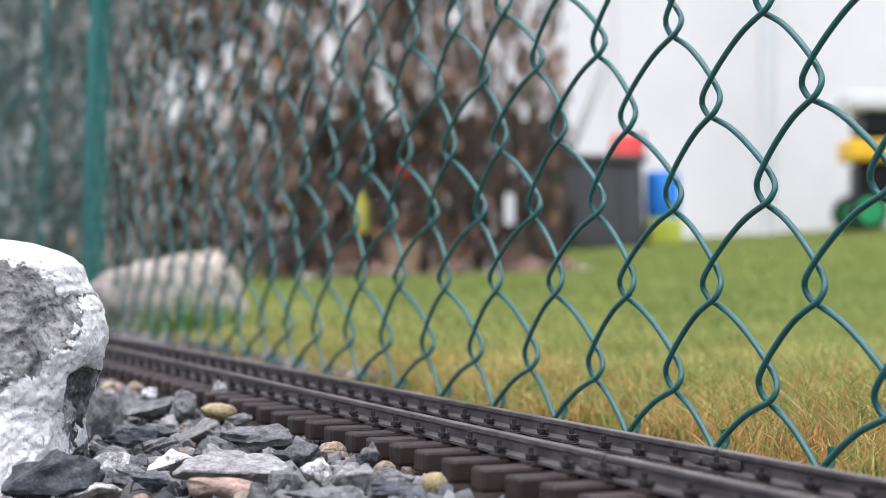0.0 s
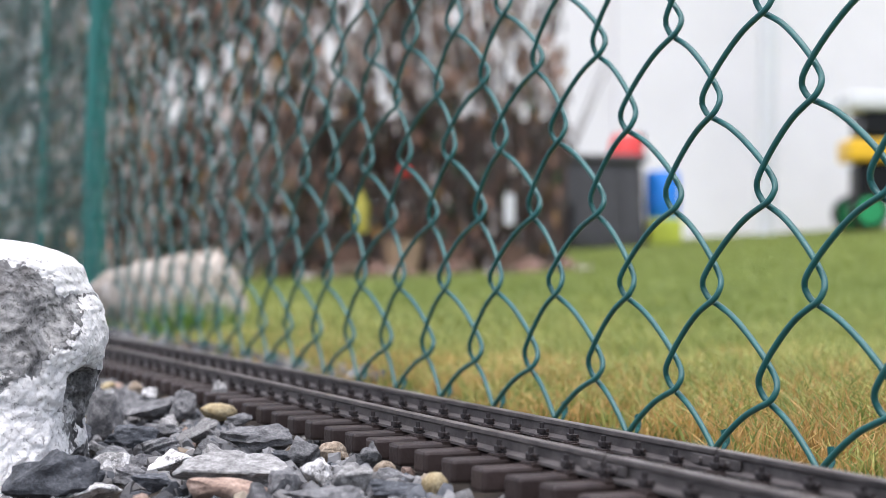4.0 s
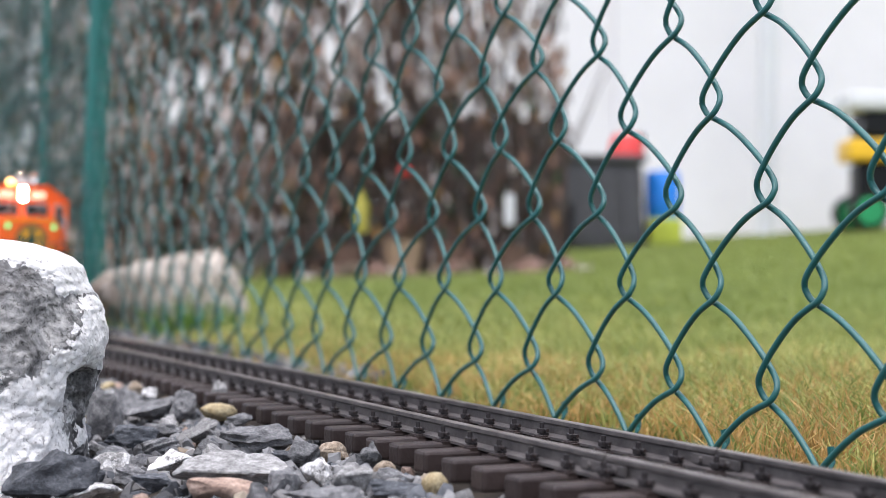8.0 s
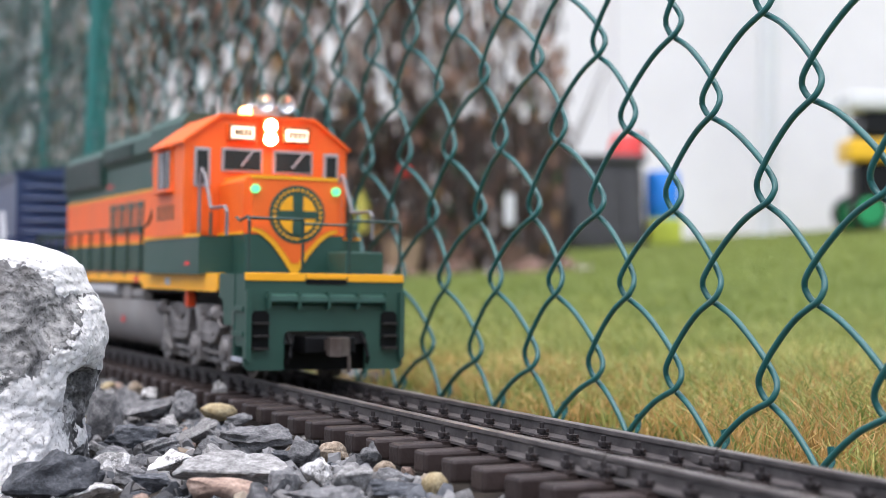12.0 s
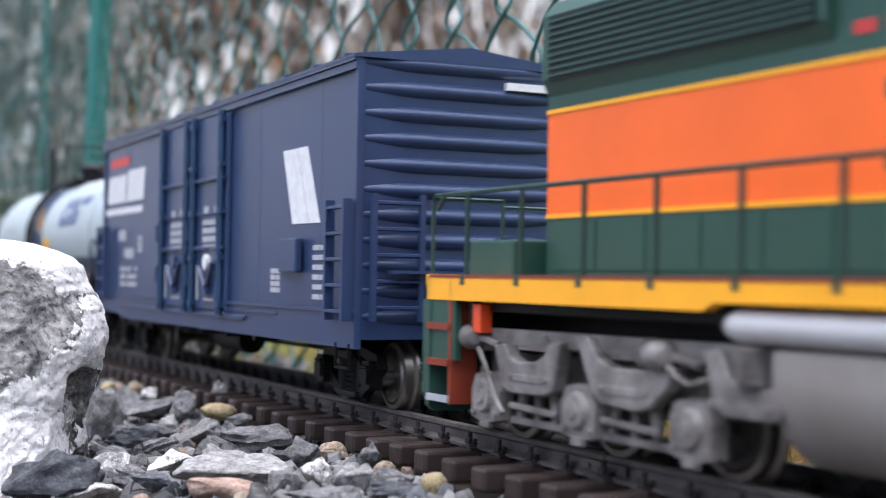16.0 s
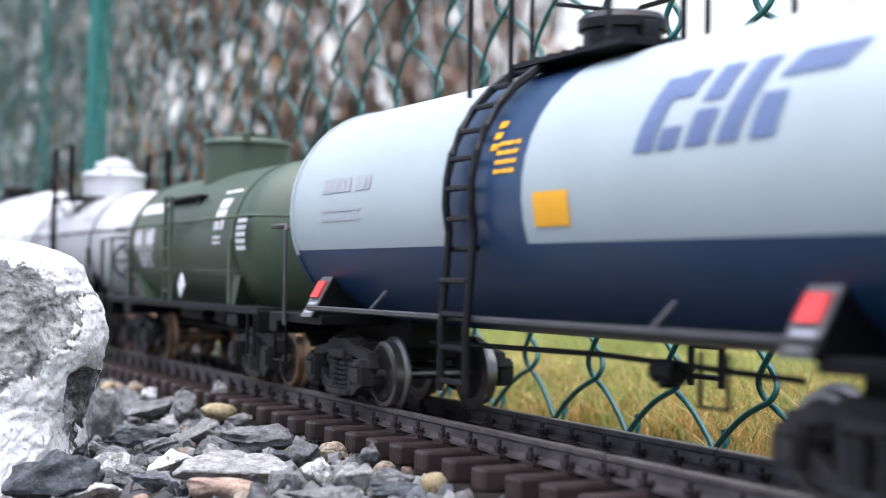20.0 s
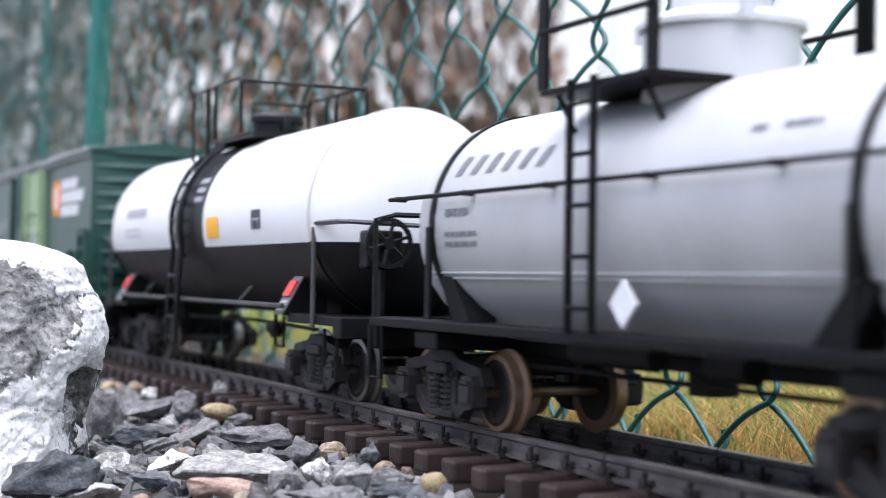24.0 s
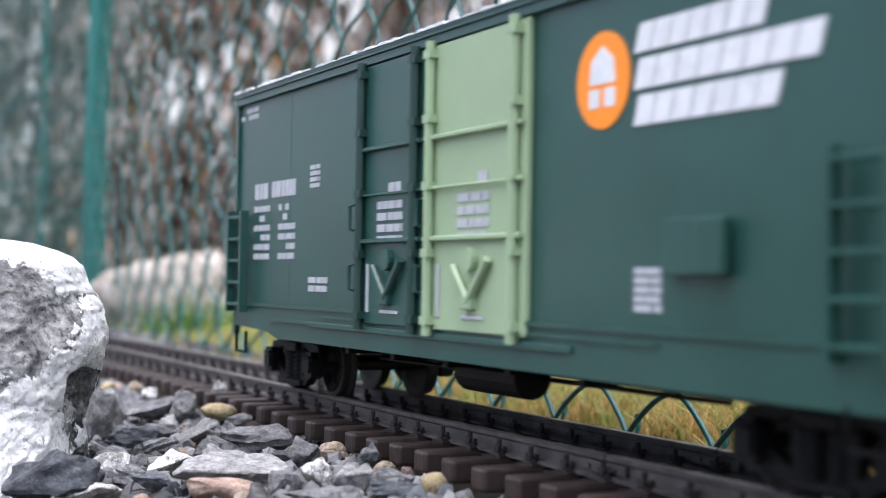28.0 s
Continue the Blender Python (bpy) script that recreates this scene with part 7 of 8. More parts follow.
        part("brake_pipe", bm, M["bogiegrey"], bg)
    for k in (-0.062, 0.002, 0.064):
        ob = add_part("wheelset", WS_LOCO, bg, pose(d * k, 0, 0.0084 + 0.0165))
        WHEELS.append((ob, d * k, 0.0165))


def locomotive():
    car = tagged(new("locomotive"), "orange and green model diesel locomotive with yellow stripes and lit headlights", "locomotive")
    G, O, Yl, K = M["locogreen"], M["orange"], M["yellow"], M["chassis"]
    u = 0.596
    ZP = 0.0695

    def X(v):
        return v - u

    # frame and yellow side sills
    bm = B()
    box(bm, X(0.280), X(0.912), -0.0430, 0.0430, 0.0625, ZP - 0.0015, 0.0006)
    part("deck", bm, G, car, "green deck plate")
    bm = B()
    box(bm, X(0.282), X(0.908), -0.0405, 0.0405, 0.0560, 0.0624, 0.0006)
    part("frame", bm, K, car, "black frame under the deck")
    for s in (-1, 1):
        bm = B()
        prism(bm, [(X(0.279), ZP), (X(0.8620), ZP), (X(0.8620), 0.0605), (X(0.8585), 0.0585), (X(0.690), 0.0585), (X(0.684), 0.0625), (X(0.462), 0.0625), (X(0.456), 0.0600), (X(0.279), 0.0600)], s * 0.0425, s * 0.0475, "y")
        part("side_sill", bm, Yl, car, "yellow side sill")
        bm = B()
        bar(bm, X(0.665), X(0.676), 0.0630, 0.0662, -0.0475 if s < 0 else 0.0479, 0.0004)
        part("sill_plate", bm, M["redplac"], car, "small red plate")
        bm = B()
        bar(bm, X(0.748), X(0.760), 0.0615, 0.0662, -0.0475 if s < 0 else 0.0479, 0.0004)
        part("builder_plate", bm, M["silverlt"], car, "pale builder's plate")
        bm = B()
        box(bm, X(0.281), X(0.690), s * 0.0470, s * 0.0477, ZP - 0.0009, ZP + 0.0004)
        part("edge_line", bm, M["redbrown"], car, "thin dark red edge line")
    # long hood: three painted bands and the stripes between, rounded top edges
    bm = B()
    HW = 0.0300
    x0, x1 = X(0.341), X(0.734)
    box(bm, x0, x1, -HW, HW, ZP - 0.001, 0.0906, 0.0)
    part("hood_base", bm, G, car, "green lower hood")
    bm = B()
    box(bm, x0 - 0.0004, x1, -HW - 0.0004, HW + 0.0004, 0.0906, 0.0922)
    box(bm, x0 - 0.0004, x1, -HW - 0.0004, HW + 0.0004, 0.1286, 0.1302)
    part("stripe", bm, Yl, car, "thin yellow stripes")
    bm = B()
    box(bm, x0, x1, -HW, HW, 0.0920, 0.1288)
    part("hood_band", bm, O, car, "orange hood band")
    bm = B()
    prof = [(-HW, 0.1300), (HW, 0.1300), (HW, 0.1600), (HW - 0.0015, 0.1640), (HW - 0.006, 0.1665), (-HW + 0.006, 0.1665), (-HW + 0.0015, 0.1640), (-HW, 0.1600)]
    prism(bm, prof, x0, x1, "x")
    part("hood_top", bm, G, car, "green upper hood")
    # flared radiator section, middle intake, dynamic brake box
    for a, b, z0, z1, w in ((0.342, 0.491, 0.1330, 0.1700, 0.0330), (0.494, 0.650, 0.1490, 0.1735, 0.0335), (0.654, 0.737, 0.1480, 0.1760, 0.0350)):
        bm = B()
        prism(bm, [(-HW + 0.001, z0), (HW - 0.001, z0), (w, z0 + 0.008), (w, z1 - 0.006), (w - 0.005, z1), (-w + 0.005, z1), (-w, z1 - 0.006), (-w, z0 + 0.008)], X(a) - (0.001 if a < 0.4 else 0), X(b), "x")
        bx = part("roof_section", bm, G, car, "flared green roof section")
        if a < 0.6:
            for s in (-1, 1):
                bm = B()
                e = 0.055 if a > 0.4 else 0.004
                box(bm, X(a) + 0.004, X(b) - e, s * (w - 0.0004), s * (w + 0.0004), z0 + 0.006 + (0.0012), z1 - 0.0065)
                gr = part("grille", bm, M["black"], bx, "dark louvred grille")
                n_l = 9 if a < 0.4 else 6
                for q in range(n_l):
                    z = z0 + 0.0085 + q * (z1 - z0 - 0.0150) / n_l
                    bm = B()
                    box(bm, X(a) + 0.004, X(b) - e, s * (w), s * (w + 0.0012), z, z + 0.0008)
                    part("louvre", bm, G, bx)
    for xx in (0.37, 0.41, 0.45, 0.55):
        bm = B()
        rod(bm, (X(xx), 0, 0.168), (X(xx), 0, 0.1755), 0.0165, 24)
        part("roof_fan", bm, G, car, "round roof fan")
    # hood doors: fine raised panels with latches
    for s in (-1, 1):
        for k in range(11):
            bm = B()
            xx = X(0.346) + k * 0.0295
            box(bm, xx, xx + 0.0275, s * HW, s * (HW + 0.0005), 0.0720, 0.0895)
            part("hood_door", bm, G, car)
        # big plain shapes where the company's name stands
        bm = B()
        for k in range(4):
            xx = (X(0.511) + k * 0.0285) if s < 0 else (-X(0.511) - k * 0.0285 - 0.024) + 2 * X(0.57) * 1.0
            y = s * HW if s < 0 else s * HW + 0.0005
            bar(bm, xx, xx + 0.0235, 0.0985, 0.1035, y, 0.0005)
            bar(bm, xx + 0.002, xx + 0.0085, 0.1030, 0.1180, y, 0.0005)
            bar(bm, xx + 0.013, xx + 0.0200, 0.1030, 0.1180, y, 0.0005, 0.002 * (k % 2))
            bar(bm, xx, xx + 0.0225, 0.1175, 0.1225, y, 0.0005)
        pieces("marking", bm, G, car, "large green block marking on the orange hood")
        bm = B()
        for xx, zz in ((0.499, 0.1372), (0.512, 0.1372), (0.640, 0.1435)):
            bar(bm, X(xx), X(xx) + 0.008, zz - 0.0014, zz, s * HW if s < 0 else s * HW + 0.0004, 0.0004)
            bar(bm, X(xx), X(xx) + 0.008, zz + 0.0006, zz + 0.0018, s * HW if s < 0 else s * HW + 0.0004, 0.0004)
        pieces("warning_label", bm, M["redplac"], car, "small red and white warning labels")
    # cab
    CW = 0.0535
    c0, c1 = X(0.734), X(0.808)
    prof = [(-CW, 0.0925), (CW, 0.0925), (CW, 0.1500), (CW - 0.023, 0.1672), (-CW + 0.023, 0.1672), (-CW, 0.1500)]
    bm = B()
    prism(bm, prof, c0, c1, "x")
    part("cab", bm, O, car, "orange cab with chamfered roof")
    bm = B()
    prism(bm, [(-CW - 0.0020, 0.1488), (-CW - 0.0020, 0.1503), (-CW + 0.0225, 0.1686), (CW - 0.0225, 0.1686), (CW + 0.0020, 0.1503), (CW + 0.0020, 0.1488), (CW - 0.0235, 0.1671), (-CW + 0.0235, 0.1671)], c0 - 0.002, c1 + 0.0025, "x")
    part("cab_roof", bm, O, car, "orange cab roof")
    bm = B()
    box(bm, X(0.709), X(0.838), -CW + 0.0015, CW - 0.0015, ZP - 0.001, 0.0912)
    part("cab_base", bm, G, car, "green walkway casing under the cab")
    for s in (-1, 1):
        bm = B()
        box(bm, X(0.709), X(0.836), s * (CW - 0.003), s * (CW - 0.0008), 0.0908, 0.0930)
        box(bm, c1, X(0.861) - 0.004, s * 0.0306, s * 0.0314, 0.0926, 0.0942)
        part("stripe", bm, Yl, car, "yellow stripe under the cab")
        # side windows with frame, sliding panes and armrest
        bm = B()
        box(bm, X(0.750), X(0.7825), s * (CW - 0.001), s * (CW + 0.0012), 0.1205, 0.1478, 0.0008)
        fr = part("window", bm, O, car)
        bm = B()
        box(bm, X(0.7522), X(0.7802), s * (CW + 0.0005), s * (CW + 0.0016), 0.1225, 0.1460)
        part("pane", bm, M["winglass"], fr, "dark cab window pane")
        bm = B()
        for xx in (0.7640, 0.7690):
            box(bm, X(xx) - 0.0010, X(xx) + 0.0010, s * (CW + 0.0010), s * (CW + 0.0022), 0.1225, 0.1460)
        part("window_bar", bm, M["winframe"], fr, "grey sliding window bars")
        bm = B()
        box(bm, X(0.748), X(0.7850), s * (CW), s * (CW + 0.0048), 0.1195, 0.1212, 0.0005)
        part("armrest", bm, O, fr)
        bm = B()
        box(bm, X(0.748), X(0.7850), s * CW, s * (CW + 0.0060), 0.1478, 0.1488)
        part("sunshade", bm, O, fr)
        # faint number on the cab side
        bm = B()
        for k in range(4):
            xx = X(0.7466) + k * 0.0108
            bar(bm, xx, xx + 0.0080, 0.1025, 0.1120, s * CW if s < 0 else s * CW + 0.0003, 0.0003)
        pieces("cab_number", bm, mat("faded_number", (0.30, 0.09, 0.03), 0.5), car, "faded dark number bars")
        # cab door on the front corner and its window
        bm = B()
        y0, y1 = s * 0.0350, s * 0.0490
        box(bm, c1 - 0.0005, c1 + 0.0008, y0, y1, 0.0950, 0.1485)
        d = part("cab_door", bm, O, car, "orange cab door")
        bm = B()
        box(bm, c1, c1 + 0.0018, s * 0.0372, s * 0.0475, 0.1225, 0.1470, 0.0004)
        part("door_frame", bm, M["winframe"], d, "pale window surround")
        bm = B()
        box(bm, c1 + 0.0002, c1 + 0.0022, s * 0.0390, s * 0.0458, 0.1245, 0.1450)
        part("pane", bm, M["winglass"], d)
    # front windows
    for a, b in ((-0.0300, -0.0035), (0.0035, 0.0300)):
        bm = B()
        box(bm, c1 - 0.0005, c1 + 0.0015, a, b, 0.1325, 0.1475, 0.0005)
        w = part("window", bm, M["winframe"], car, "front cab window with pale frame")
        bm = B()
        box(bm, c1 + 0.0002, c1 + 0.0021, a + 0.0015, b - 0.0015, 0.1340, 0.1460)
        part("pane", bm, M["winglass"], w)
        bm = B()
        wire(bm, [(c1 + 0.0032, b - 0.006, 0.1472), (c1 + 0.0034, a + 0.012, 0.1362)], 0.0006, 4)
        part("wiper", bm, M["winframe"], w)
    # headlight, number boards, beacon, horns
    bm = B()
    box(bm, c1 - 0.001, c1 + 0.0055, -0.0050, 0.0050, 0.1492, 0.1670, 0.0015)
    hl = part("headlight", bm, O, car, "headlight housing")
    for z in (0.1540, 0.1622):
        bm = B()
        rod(bm, (c1 + 0.0050, 0, z), (c1 + 0.0062, 0, z), 0.0037, 16)
        part("lens", bm, M["lampwhite"], hl, "lit white headlight lens")
    for s in (-1, 1):
        bm = B()
        box(bm, c1 - 0.0010, c1 + 0.0042, s * 0.0085, s * 0.0268, 0.1515, 0.1625, 0.0008)
        nb = part("number_board", bm, O, car)
        bm = B()
        box(bm, c1 + 0.0036, c1 + 0.0045, s * 0.0092, s * 0.0262, 0.1522, 0.1619)
        part("bezel", bm, K, nb, "black bezel")
        bm = B()
        box(bm, c1 + 0.0038, c1 + 0.0048, s * 0.0105, s * 0.0250, 0.1535, 0.1607)
        part("lit_face", bm, M["lampboard"], nb, "lit white number board")
        bm = B()
        for k in range(4):
            yy = s * 0.0178 - 0.0052 + k * 0.0030
            box(bm, c1 + 0.0046, c1 + 0.0052, yy, yy + 0.0022, 0.1548, 0.1595)
        pieces("number_bar", bm, mat("board_bars", (0.10, 0.06, 0.02), 0.6), nb)
    bm = B()
    lathe(bm, [(0.0, 0.0), (0.0042, 0.0), (0.0040, 0.0050), (0.0020, 0.0065), (0.0, 0.0068)], 16, Matrix.Translation((c1 - 0.012, -0.0110, 0.1686)))
    part("beacon", bm, M["lampamber"], car, "lit amber beacon on the cab roof", smooth=True)
    bm = B()
    lathe(bm, [(0.0, 0.0), (0.0018, 0.0), (0.0022, 0.0040), (0.0, 0.0050)], 12, Matrix.Translation((c1 - 0.020, -0.0265, 0.1660)))
    rod(bm, (c1 - 0.020, -0.0265, 0.166), (c1 - 0.020, -0.0265, 0.182), 0.0008, 6)
    part("antenna", bm, M["horn"], car)
    bm = B()
    for y, x2, z in ((-0.0025, 0.004, 0.1770), (0.0115, 0.006, 0.1770), (0.0045, -0.022, 0.1755)):
        m = Matrix.Translation((c1 - 0.022, y, z)) @ Matrix.Rotation(radians(90 if x2 > 0 else -90), 4, "Y")
        lathe(bm, [(0.0, 0.0), (0.0012, 0.0), (0.0016, 0.016), (0.0034, 0.021), (0.0060, 0.0240), (0.0046, 0.0236), (0.0016, 0.020), (0.0, 0.019)], 16, m)
    box(bm, c1 - 0.026, c1 - 0.018, -0.0045, 0.0135, 0.168, 0.1755)
    part("horn", bm, M["horn"], car, "silver air horns", smooth=True)
    # low nose with orange shield running down to a point
    n0, n1 = c1, X(0.861)
    NW = 0.0310
    bm = B()
    prism(bm, [(-NW, 0.0930), (NW, 0.0930), (NW, 0.1240), (NW - 0.004, 0.1275), (-NW + 0.004, 0.1275), (-NW, 0.1240)], n0, n1, "x")
    es = [e for e in bm.edges if all(abs(v.co.x - n1) < 1e-6 for v in e.verts) and abs(e.verts[0].co.z - e.verts[1].co.z) > 0.01]
    bmesh.ops.bevel(bm, geom=es, offset=0.0045, segments=5, affect="EDGES")
    part("nose", bm, O, car, "orange short nose", smooth=True)
    bm = B()
    prism(bm, [(-NW + 0.004, 0.1258), (NW - 0.004, 0.1258), (NW - 0.004, 0.1278), (-NW + 0.004, 0.1278)], n1 - 0.003, n1 + 0.0006, "x")
    for w in (-1, 1):
        box(bm, n0, n1 - 0.003, w * (NW - 0.0045), w * (NW - 0.0035), 0.1268, 0.1280)
    part("stripe", bm, Yl, car, "yellow stripe along the nose top")
    bm = B()
    box(bm, n0, n1 - 0.0004, -NW, NW, ZP - 0.001, 0.0928)
    part("nose_base", bm, G, car, "green lower nose")

    def shield(w, drop, grow):
        pts = [(-(NW - 0.004) * w, 0.0965 + grow)]
        for k in range(13):
            f = k / 12
            pts.append((-(NW - 0.004) * w * (1 - 0.92 * f), 0.0945 + grow - (0.0945 - drop) * f ** 1.7))
        right = [(-a, b) for a, b in pts[::-1]]
        return pts + right

    bm = B()
    prism(bm, shield(1.0, ZP + 0.0006, 0.0), n1 - 0.0008, n1 + 0.0004, "x")
    part("shield_edge", bm, Yl, car, "yellow edge of the shield")
    bm = B()
    prism(bm, shield(0.93, ZP + 0.0045, 0.0020), n1 - 0.0006, n1 + 0.0008, "x")
    part("shield", bm, O, car, "orange shield point on the nose")
    bm = B()
    for r, t, in ((0.0174, 0.0012),):
        prism(bm, [(0.001 + r * math.cos(2 * math.pi * k / 32), 0.1050 + r * math.sin(2 * math.pi * k / 32)) for k in range(32)], n1, n1 + t, "x")
    em = part("emblem", bm, G, car, "round dark green nose emblem")
    bm = B()
    prism(bm, [(0.001 + 0.0118 * math.cos(2 * math.pi * k / 32), 0.1050 + 0.0118 * math.sin(2 * math.pi * k / 32)) for k in range(32)], n1 + 0.001, n1 + 0.0018, "x")
    part("emblem_centre", bm, Yl, em, "yellow emblem centre")
    bm = B()
    box(bm, n1 + 0.0016, n1 + 0.0023, -0.0022, 0.0042, 0.0932, 0.1168)
    box(bm, n1 + 0.0016, n1 + 0.0023, -0.0108, 0.0128, 0.1028, 0.1072)
    part("emblem_cross", bm, G, em, "green cross shape")
    bm = B()
    for k in range(30):
        a = 2 * math.pi * (k + 0.5) / 30
        c = Vector((n1 + 0.0014, 0.001 + 0.0146 * math.cos(a), 0.1050 + 0.0146 * math.sin(a)))
        rod(bm, c - Vector((0.0004, 0, 0)), c + Vector((0.0004, 0, 0)), 0.0010, 6)
    part("emblem_rim", bm, Yl, em, "yellow marks round the emblem")
    for s in (-1, 1):
        bm = B()
        rod(bm, (n1 - 0.001, s * 0.0254, 0.1195), (n1 + 0.0025, s * 0.0254, 0.1195), 0.0025, 18)
        part("marker_lamp", bm, M["lampgreen"], car, "lit green marker lamp")
    # front and rear platforms, pilots, steps, rails
    for s, xe in ((1, X(0.914)), (-1, X(0.279))):
        bm = B()
        prism(bm, [(-0.0475, 0.0690), (0.0475, 0.0690), (0.0475, 0.0185), (0.0450, 0.0160), (0.0245, 0.0160), (0.0245, 0.0360), (0.0225, 0.0377), (-0.0225, 0.0377), (-0.0245, 0.0360),
                   (-0.0245, 0.0160), (-0.0450, 0.0160), (-0.0475, 0.0185)], xe - s * 0.003, xe, "x")
        part("pilot", bm, G, car, "green pilot plate")
        bm = B()
        for ya, yb, zz, out in ((-0.0475, -0.0128, 0.0655, 0.0008), (-0.0122, 0.0122, 0.0668, 0.0004), (0.0128, 0.0475, 0.0655, 0.0008)):
            box(bm, xe - s * 0.002, xe + s * out, ya, yb, zz, 0.0700, 0.0003)
        part("stripe", bm, Yl, car, "yellow edge of the platform")
        # black strip stands for the shadow beneath the middle of the yellow edge
        bm = B()
        box(bm, xe - s * 0.002, xe + s * 0.0006, -0.0122, 0.0122, 0.0640, 0.0667)
        part("edge_shade", bm, K, car, "black strip drawn as shade under the yellow edge")
        bm = B()
        prism(bm, [(xe - s * 0.001, 0.0590), (xe + s * 0.0050, 0.0570), (xe + s * 0.0055, 0.0545), (xe + s * 0.0048, 0.0535), (xe - s * 0.001, 0.0515)], -0.0350, 0.0350, "y")
        for yy in (-0.0350, -0.0175, 0.0, 0.0175, 0.0350):
            box(bm, xe - s * 0.001, xe + s * 0.0060, yy - 0.0006, yy + 0.0006, 0.0500, 0.0595)
        part("anti_climber", bm, G, car, "ribbed green anti-climber ledge")
        for y in (-1, 1):
            bm = B()
            prism(bm, [(y * 0.0475, 0.0600), (y * 0.0475, 0.0230), (y * 0.0455, 0.0200), (y * 0.0445, 0.0230), (y * 0.0445, 0.0600)], xe, xe + s * 0.0030, "x")
            part("pilot_flange", bm, G, car)
        for y in (-1, 1):
            # no hollow here: a flat black plate gives the recess its shade
            bm = B()
            poly = [(0.0335, 0.0290), (0.0350, 0.0275), (0.0420, 0.0275), (0.0435, 0.0290), (0.0435, 0.0470), (0.0415, 0.0490), (0.0355, 0.0490), (0.0335, 0.0470)]
            prism(bm, [(y * p, z) for p, z in poly], xe, xe + s * 0.0006, "x")
            rec = part("recess_plate", bm, K, car, "flat black plate drawn as a shaded recess, with foot bars")
            for z in (0.0275, 0.0345, 0.0415):
                bm = B()
                box(bm, xe, xe + s * 0.0040, y * 0.0340, y * 0.0432, z, z + 0.0012)
                part("foot_bar", bm, M["wheelface"], rec)
            bm = B()
            if s > 0:
                prism(bm, [(xe - 0.050, 0.0692), (xe - 0.003, 0.0692), (xe - 0.003, 0.0290), (xe - 0.018, 0.0290), (xe - 0.020, 0.0400), (xe - 0.040, 0.0400), (xe - 0.042, 0.0540), (xe - 0.050, 0.0560)], y * 0.0445, y * 0.0470, "y")
            else:
                box(bm, xe + 0.003, xe + 0.0235, y * 0.0445, y * 0.0470, 0.0370, 0.0690)
            part("step_panel", bm, G, car, "green panel over the corner steps")
        bm = B()
        box(bm, xe - s * 0.022, xe - s * 0.016, -0.030, 0.030, 0.0150, 0.0500)
        part("draft_plate", bm, K, car, "black plate behind the coupler")
        bm = B()
        box(bm, xe - s * 0.016, xe + s * 0.009, -0.0150, 0.0150, 0.0255, 0.0350, 0.001)
        part("coupler_pocket", bm, K, car)
        coupler(car, xe - s * 0.002, s, 0.0300, M["rustgrey"])
        for y in (-0.022, 0.022):
            bm = B()
            wire(bm, [(xe, y, 0.036), (xe + s * 0.006, y, 0.031), (xe + s * 0.007, y * 1.05, 0.024), (xe + s * 0.004, y * 1.1, 0.020)], 0.0012, 6)
            part("air_hose", bm, K, car)
        bm = B()
        wire(bm, [(xe + s * 0.001, -0.036, 0.0570), (xe + s * 0.004, -0.036, 0.0560), (xe + s * 0.004, 0.036, 0.0560), (xe + s * 0.001, 0.036, 0.0570)], 0.0008, 5)
        part("uncoupling_lever", bm, G, car)
        for y in (-1, 1):
            # corner stairs
            bm = B()
            xs = xe - s * 0.0200
            box(bm, xs - 0.0010, xs + 0.0010, y * 0.036, y * 0.0475, 0.0200, 0.0690)
            st = part("stairs", bm, G if s > 0 else M["redbrown"], car, "corner steps")
            for k, z in enumerate((0.0205, 0.0345, 0.0485)):
                bm = B()
                box(bm, min(xs, xe - s * 0.002), max(xs, xe - s * 0.002), y * 0.036, y * 0.0480, z, z + 0.0014)
                box(bm, min(xs, xe - s * 0.002), max(xs, xe - s * 0.002), y * 0.0472, y * 0.0484, z, z + 0.0026)
                part("step", bm, M["decalgrey"] if k == 0 else (G if s > 0 else M["redbrown"]), st)
            # stanchions and end rails
            bm = B()
            wire(bm, [(xe - s * 0.001, y * 0.0455, 0.0690), (xe - s * 0.001, y * 0.0455, 0.0985), (xe - s * 0.003, y * 0.0455, 0.1010), (xe - s * 0.018, y * 0.0455, 0.0990 if s > 0 else 0.1010), (xe - s * 0.024, y * 0.0455, 0.1010)], 0.0009, 5)
            rod(bm, (xe - s * 0.001, y * 0.0140, 0.0690), (xe - s * 0.001, y * 0.0140, 0.1010), 0.0009, 5)
            rod(bm, (xe - s * 0.001, y * 0.0140, 0.1000), (xe - s * 0.001, y * 0.0450, 0.1000), 0.0009, 5)
            part("end_rail", bm, M["railgreen"], car, "dark green end handrail")
        bm = B()
        rod(bm, (xe - s * 0.001, -0.014, 0.0975), (xe - s * 0.001, 0.014, 0.0975), 0.0008, 5)
        part("safety_chain", bm, G, car)
    for y in (-1, 1):
        bm = B()
        bar(bm, X(0.8100), X(0.8190), 0.0740, 0.0762, y * (CW - 0.0015) - (0.0002 if y < 0 else 0.0002), 0.0004)
        part("warning_label", bm, M["redplac"], car, "small red warning mark")
    # box beside the nose and rear box
    bm = B()
    box(bm, X(0.868), X(0.898), 0.018, 0.042, ZP - 0.0012, 0.0830, 0.001)
    part("nose_box", bm, G, car, "green equipment box on the platform")
    bm = B()
    box(bm, X(0.300), X(0.334), -0.040, -0.012, ZP - 0.0012, 0.0830, 0.001)
    part("rear_box", bm, G, car, "green equipment box on the rear platform")
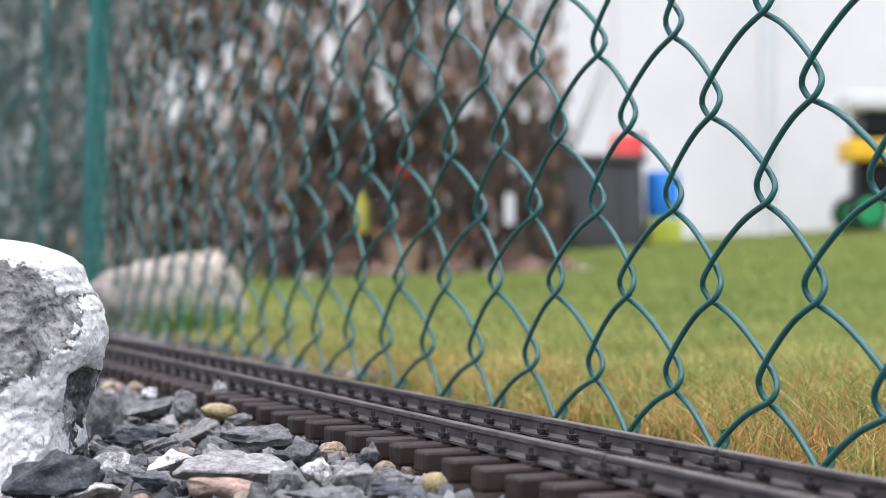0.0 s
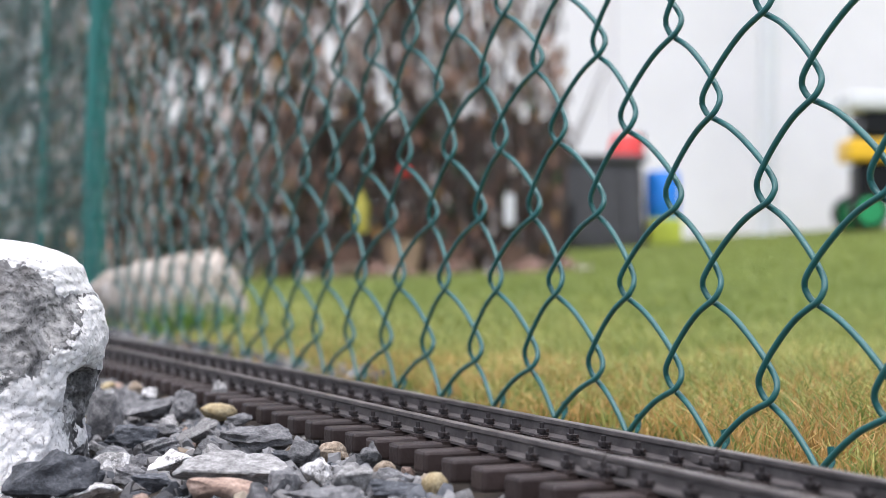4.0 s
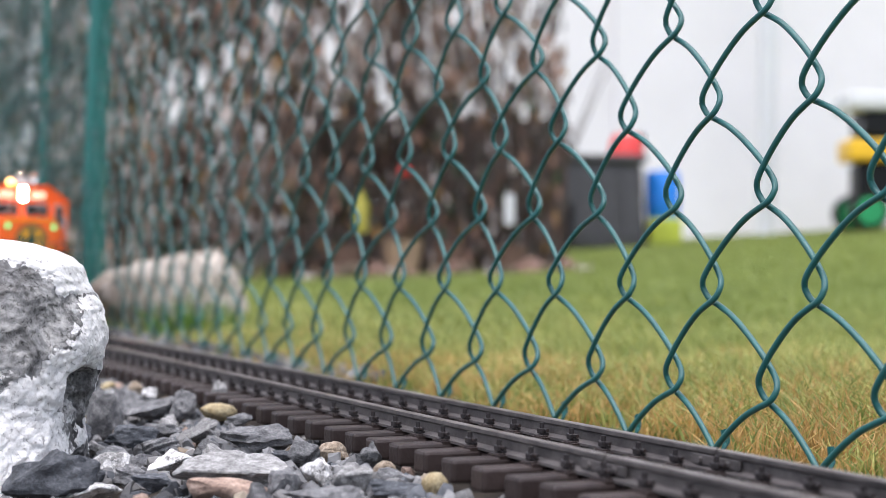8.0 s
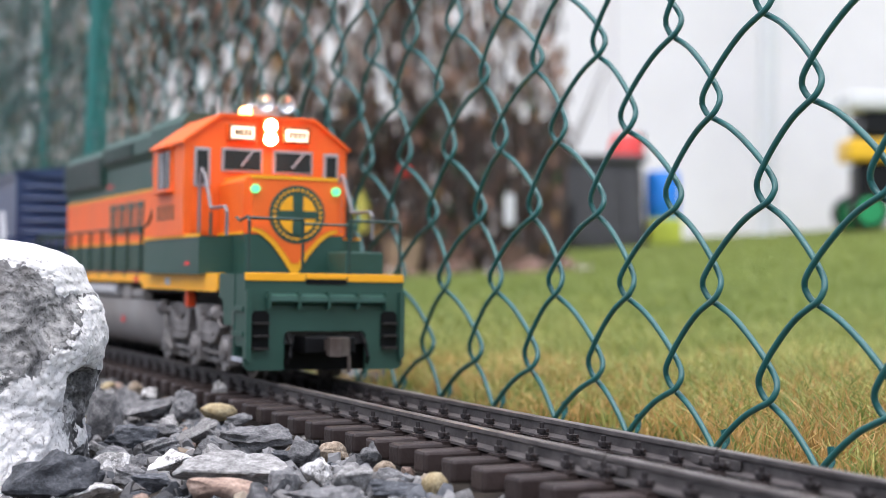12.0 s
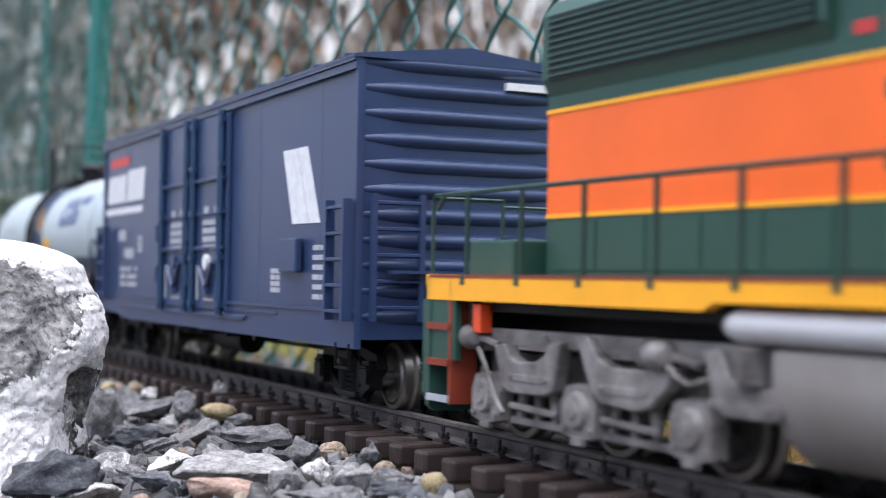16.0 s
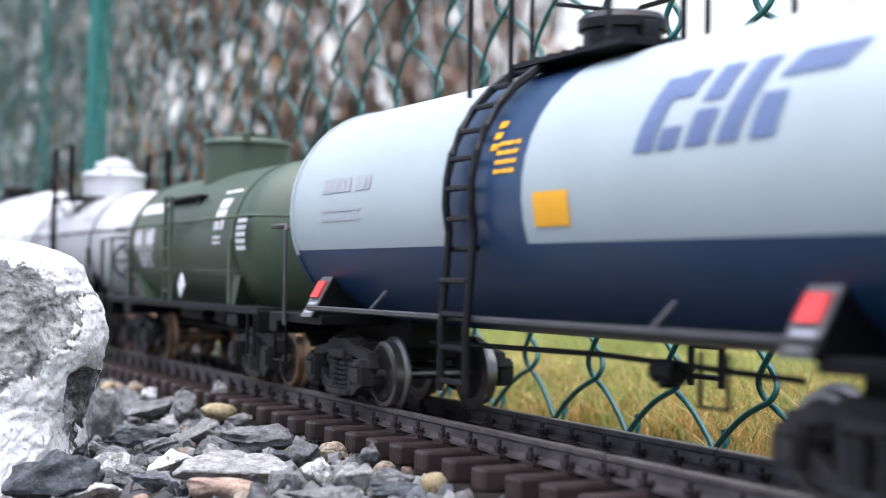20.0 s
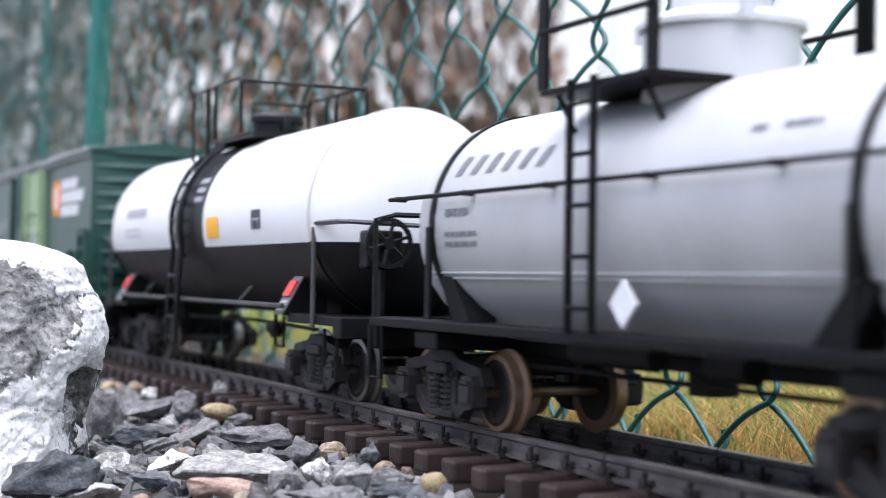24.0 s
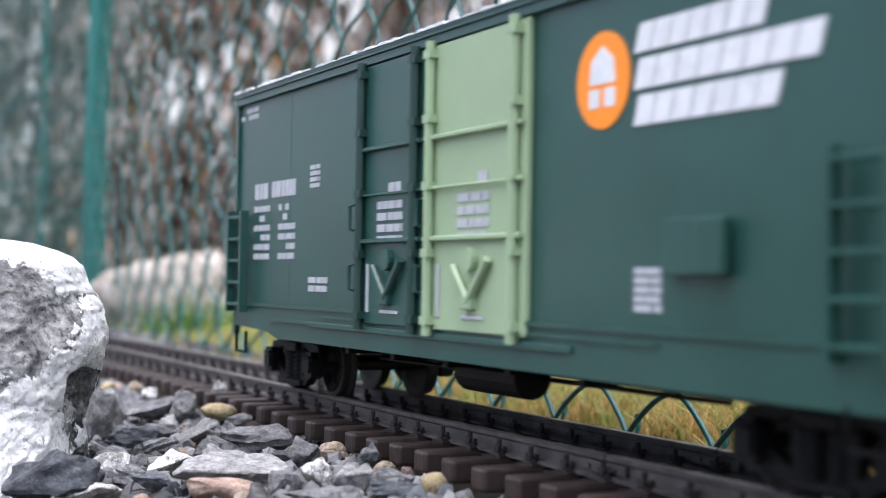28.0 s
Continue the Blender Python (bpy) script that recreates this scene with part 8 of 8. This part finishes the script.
    # side handrails with stanchions
    for s in (-1, 1):
        bm = B()
        wire(bm, [(X(0.284), s * 0.0455, 0.0955), (X(0.290), s * 0.0455, 0.1010), (X(0.681), s * 0.0455, 0.1010), (X(0.692), s * 0.0450, 0.1030), (X(0.717), s * 0.0420, 0.1340)], 0.0010, 5)
        part("handrail", bm, M["railgreen"], car, "long dark green handrail")
        for k in range(10):
            bm = B()
            xx = X(0.3087) + k * 0.0407
            rod(bm, (xx, s * 0.0458, 0.0640), (xx, s * 0.0455, 0.1010), 0.0011, 6)
            box(bm, xx - 0.0016, xx + 0.0016, s * 0.0450, s * 0.0478, 0.0660, 0.0700)
            part("stanchion", bm, M["railgreen"], car)
        bm = B()
        wire(bm, [(X(0.817), s * 0.0460, 0.0915), (X(0.817), s * 0.0460, 0.1300), (X(0.820), s * 0.0460, 0.1330), (X(0.826), s * 0.0455, 0.1290), (X(0.840), s * 0.0455, 0.1080), (X(0.868), s * 0.0455, 0.1080), (X(0.872), s * 0.0455, 0.1050), (X(0.872), s * 0.0455, 0.0910)], 0.0011, 5)
        part("nose_rail", bm, mat("grey_rail_paint", (0.16, 0.16, 0.17), 0.45), car, "grey handrail beside the nose")
        bm = B()
        wire(bm, [(X(0.840), s * 0.0455, 0.0915), (X(0.840), s * 0.0455, 0.1060)], 0.0010, 5)
        part("stanchion", bm, G, car)
    # fuel tank, air reservoir, skirts
    bm = B()
    side = [(0.0445, 0.0500), (0.0445, 0.0420), (0.0438, 0.0370), (0.0420, 0.0315), (0.0390, 0.0260), (0.0345, 0.0210), (0.0290, 0.0178), (0.0230, 0.0165)]
    rows = []
    for x, f in ((0.482, 0.965), (0.485, 1.0), (0.655, 1.0), (0.664, 0.985), (0.674, 0.93), (0.682, 0.84), (0.687, 0.72), (0.689, 0.58)):
        rows.append([bm.verts.new((X(x), y * f, 0.034 + (z - 0.034) * (0.8 + 0.2 * f))) for y, z in side + [(-y, z) for y, z in side[::-1]]])
    for a, b in zip(rows, rows[1:]):
        for j in range(len(a)):
            k = (j + 1) % len(a)
            bm.faces.new((a[j], a[k], b[k], b[j]))
    bm.faces.new(rows[0])
    bm.faces.new(rows[-1])
    bmesh.ops.recalc_face_normals(bm, faces=bm.faces)
    part("fuel_tank", bm, M["fuel"], car, "weathered grey fuel tank", smooth=True)
    for s in (-1, 1):
        bm = B()
        rod(bm, (X(0.468), s * 0.0420, 0.0560), (X(0.598), s * 0.0420, 0.0560), 0.0050, 16)
        rod(bm, (X(0.464), s * 0.0420, 0.0560), (X(0.468), s * 0.0420, 0.0560), 0.0036, 16, 0.0050)
        rod(bm, (X(0.598), s * 0.0420, 0.0560), (X(0.602), s * 0.0420, 0.0560), 0.0050, 16, 0.0036)
        part("air_reservoir", bm, M["silverlt"], car, "long pale grey air reservoir", smooth=True)
        bm = B()
        box(bm, X(0.615), X(0.640), s * 0.034, s * 0.044, 0.0505, 0.0600, 0.001)
        rod(bm, (X(0.645), s * 0.040, 0.0545), (X(0.675), s * 0.040, 0.0545), 0.0038, 12)
        part("fuel_filler", bm, M["fuel"], car, "grey filter box")
        bm = B()
        bar(bm, X(0.616), X(0.623), 0.0330, 0.0375, s * 0.0440 if s < 0 else s * 0.0440 + 0.0004, 0.0004, 0.002)
        pieces("warning_label", bm, M["redplac"], car, "small red warning mark")
        for xx in (0.3125, 0.7855):
            bm = B()
            box(bm, X(xx), X(xx) + 0.006, s * 0.0395, s * 0.0450, 0.0480, 0.0590, 0.0006)
            pad = part("jacking_pad", bm, M["jackred"], car, "small orange-red jacking bracket")
            bm = B()
            box(bm, X(xx) - 0.0035, X(xx) - 0.0002, s * 0.0400, s * 0.0445, 0.0490, 0.0605, 0.0004)
            part("bracket", bm, K, pad, "dark bracket beside the pad")
    bm = B()
    box(bm, X(0.300), X(0.895), -0.020, 0.020, 0.0420, 0.0570)
    part("centre_sill", bm, K, car, "black centre sill")
    for xx, d in ((0.381, 1), (0.800, 1)):
        loco_bogie(car, X(xx), d)
    MOVERS.append((car, u, 0.216))


locomotive()


# ---- motion ----
def motions():
    """The train rolls along the track's line; its wheels turn with it."""
    for car, u, half in MOVERS:
        rows = []
        for k in range(57):
            t = k * 0.5
            s = u + run(t)
            xa, ya, ha = line(s - half)
            xb, yb, hb = line(s + half)
            rows.append((t, pose((xa + xb) / 2, (ya + yb) / 2, 0, 0, 0, math.degrees(math.atan2(yb - ya, xb - xa)))))
        walk(car, rows)
    for ob, x, r in WHEELS:
        z = 0.0084 + r
        walk(ob, [(k / 10, pose(x, 0, z, 0, math.degrees(run(k / 10) / r), 0)) for k in range(281)])


motions()
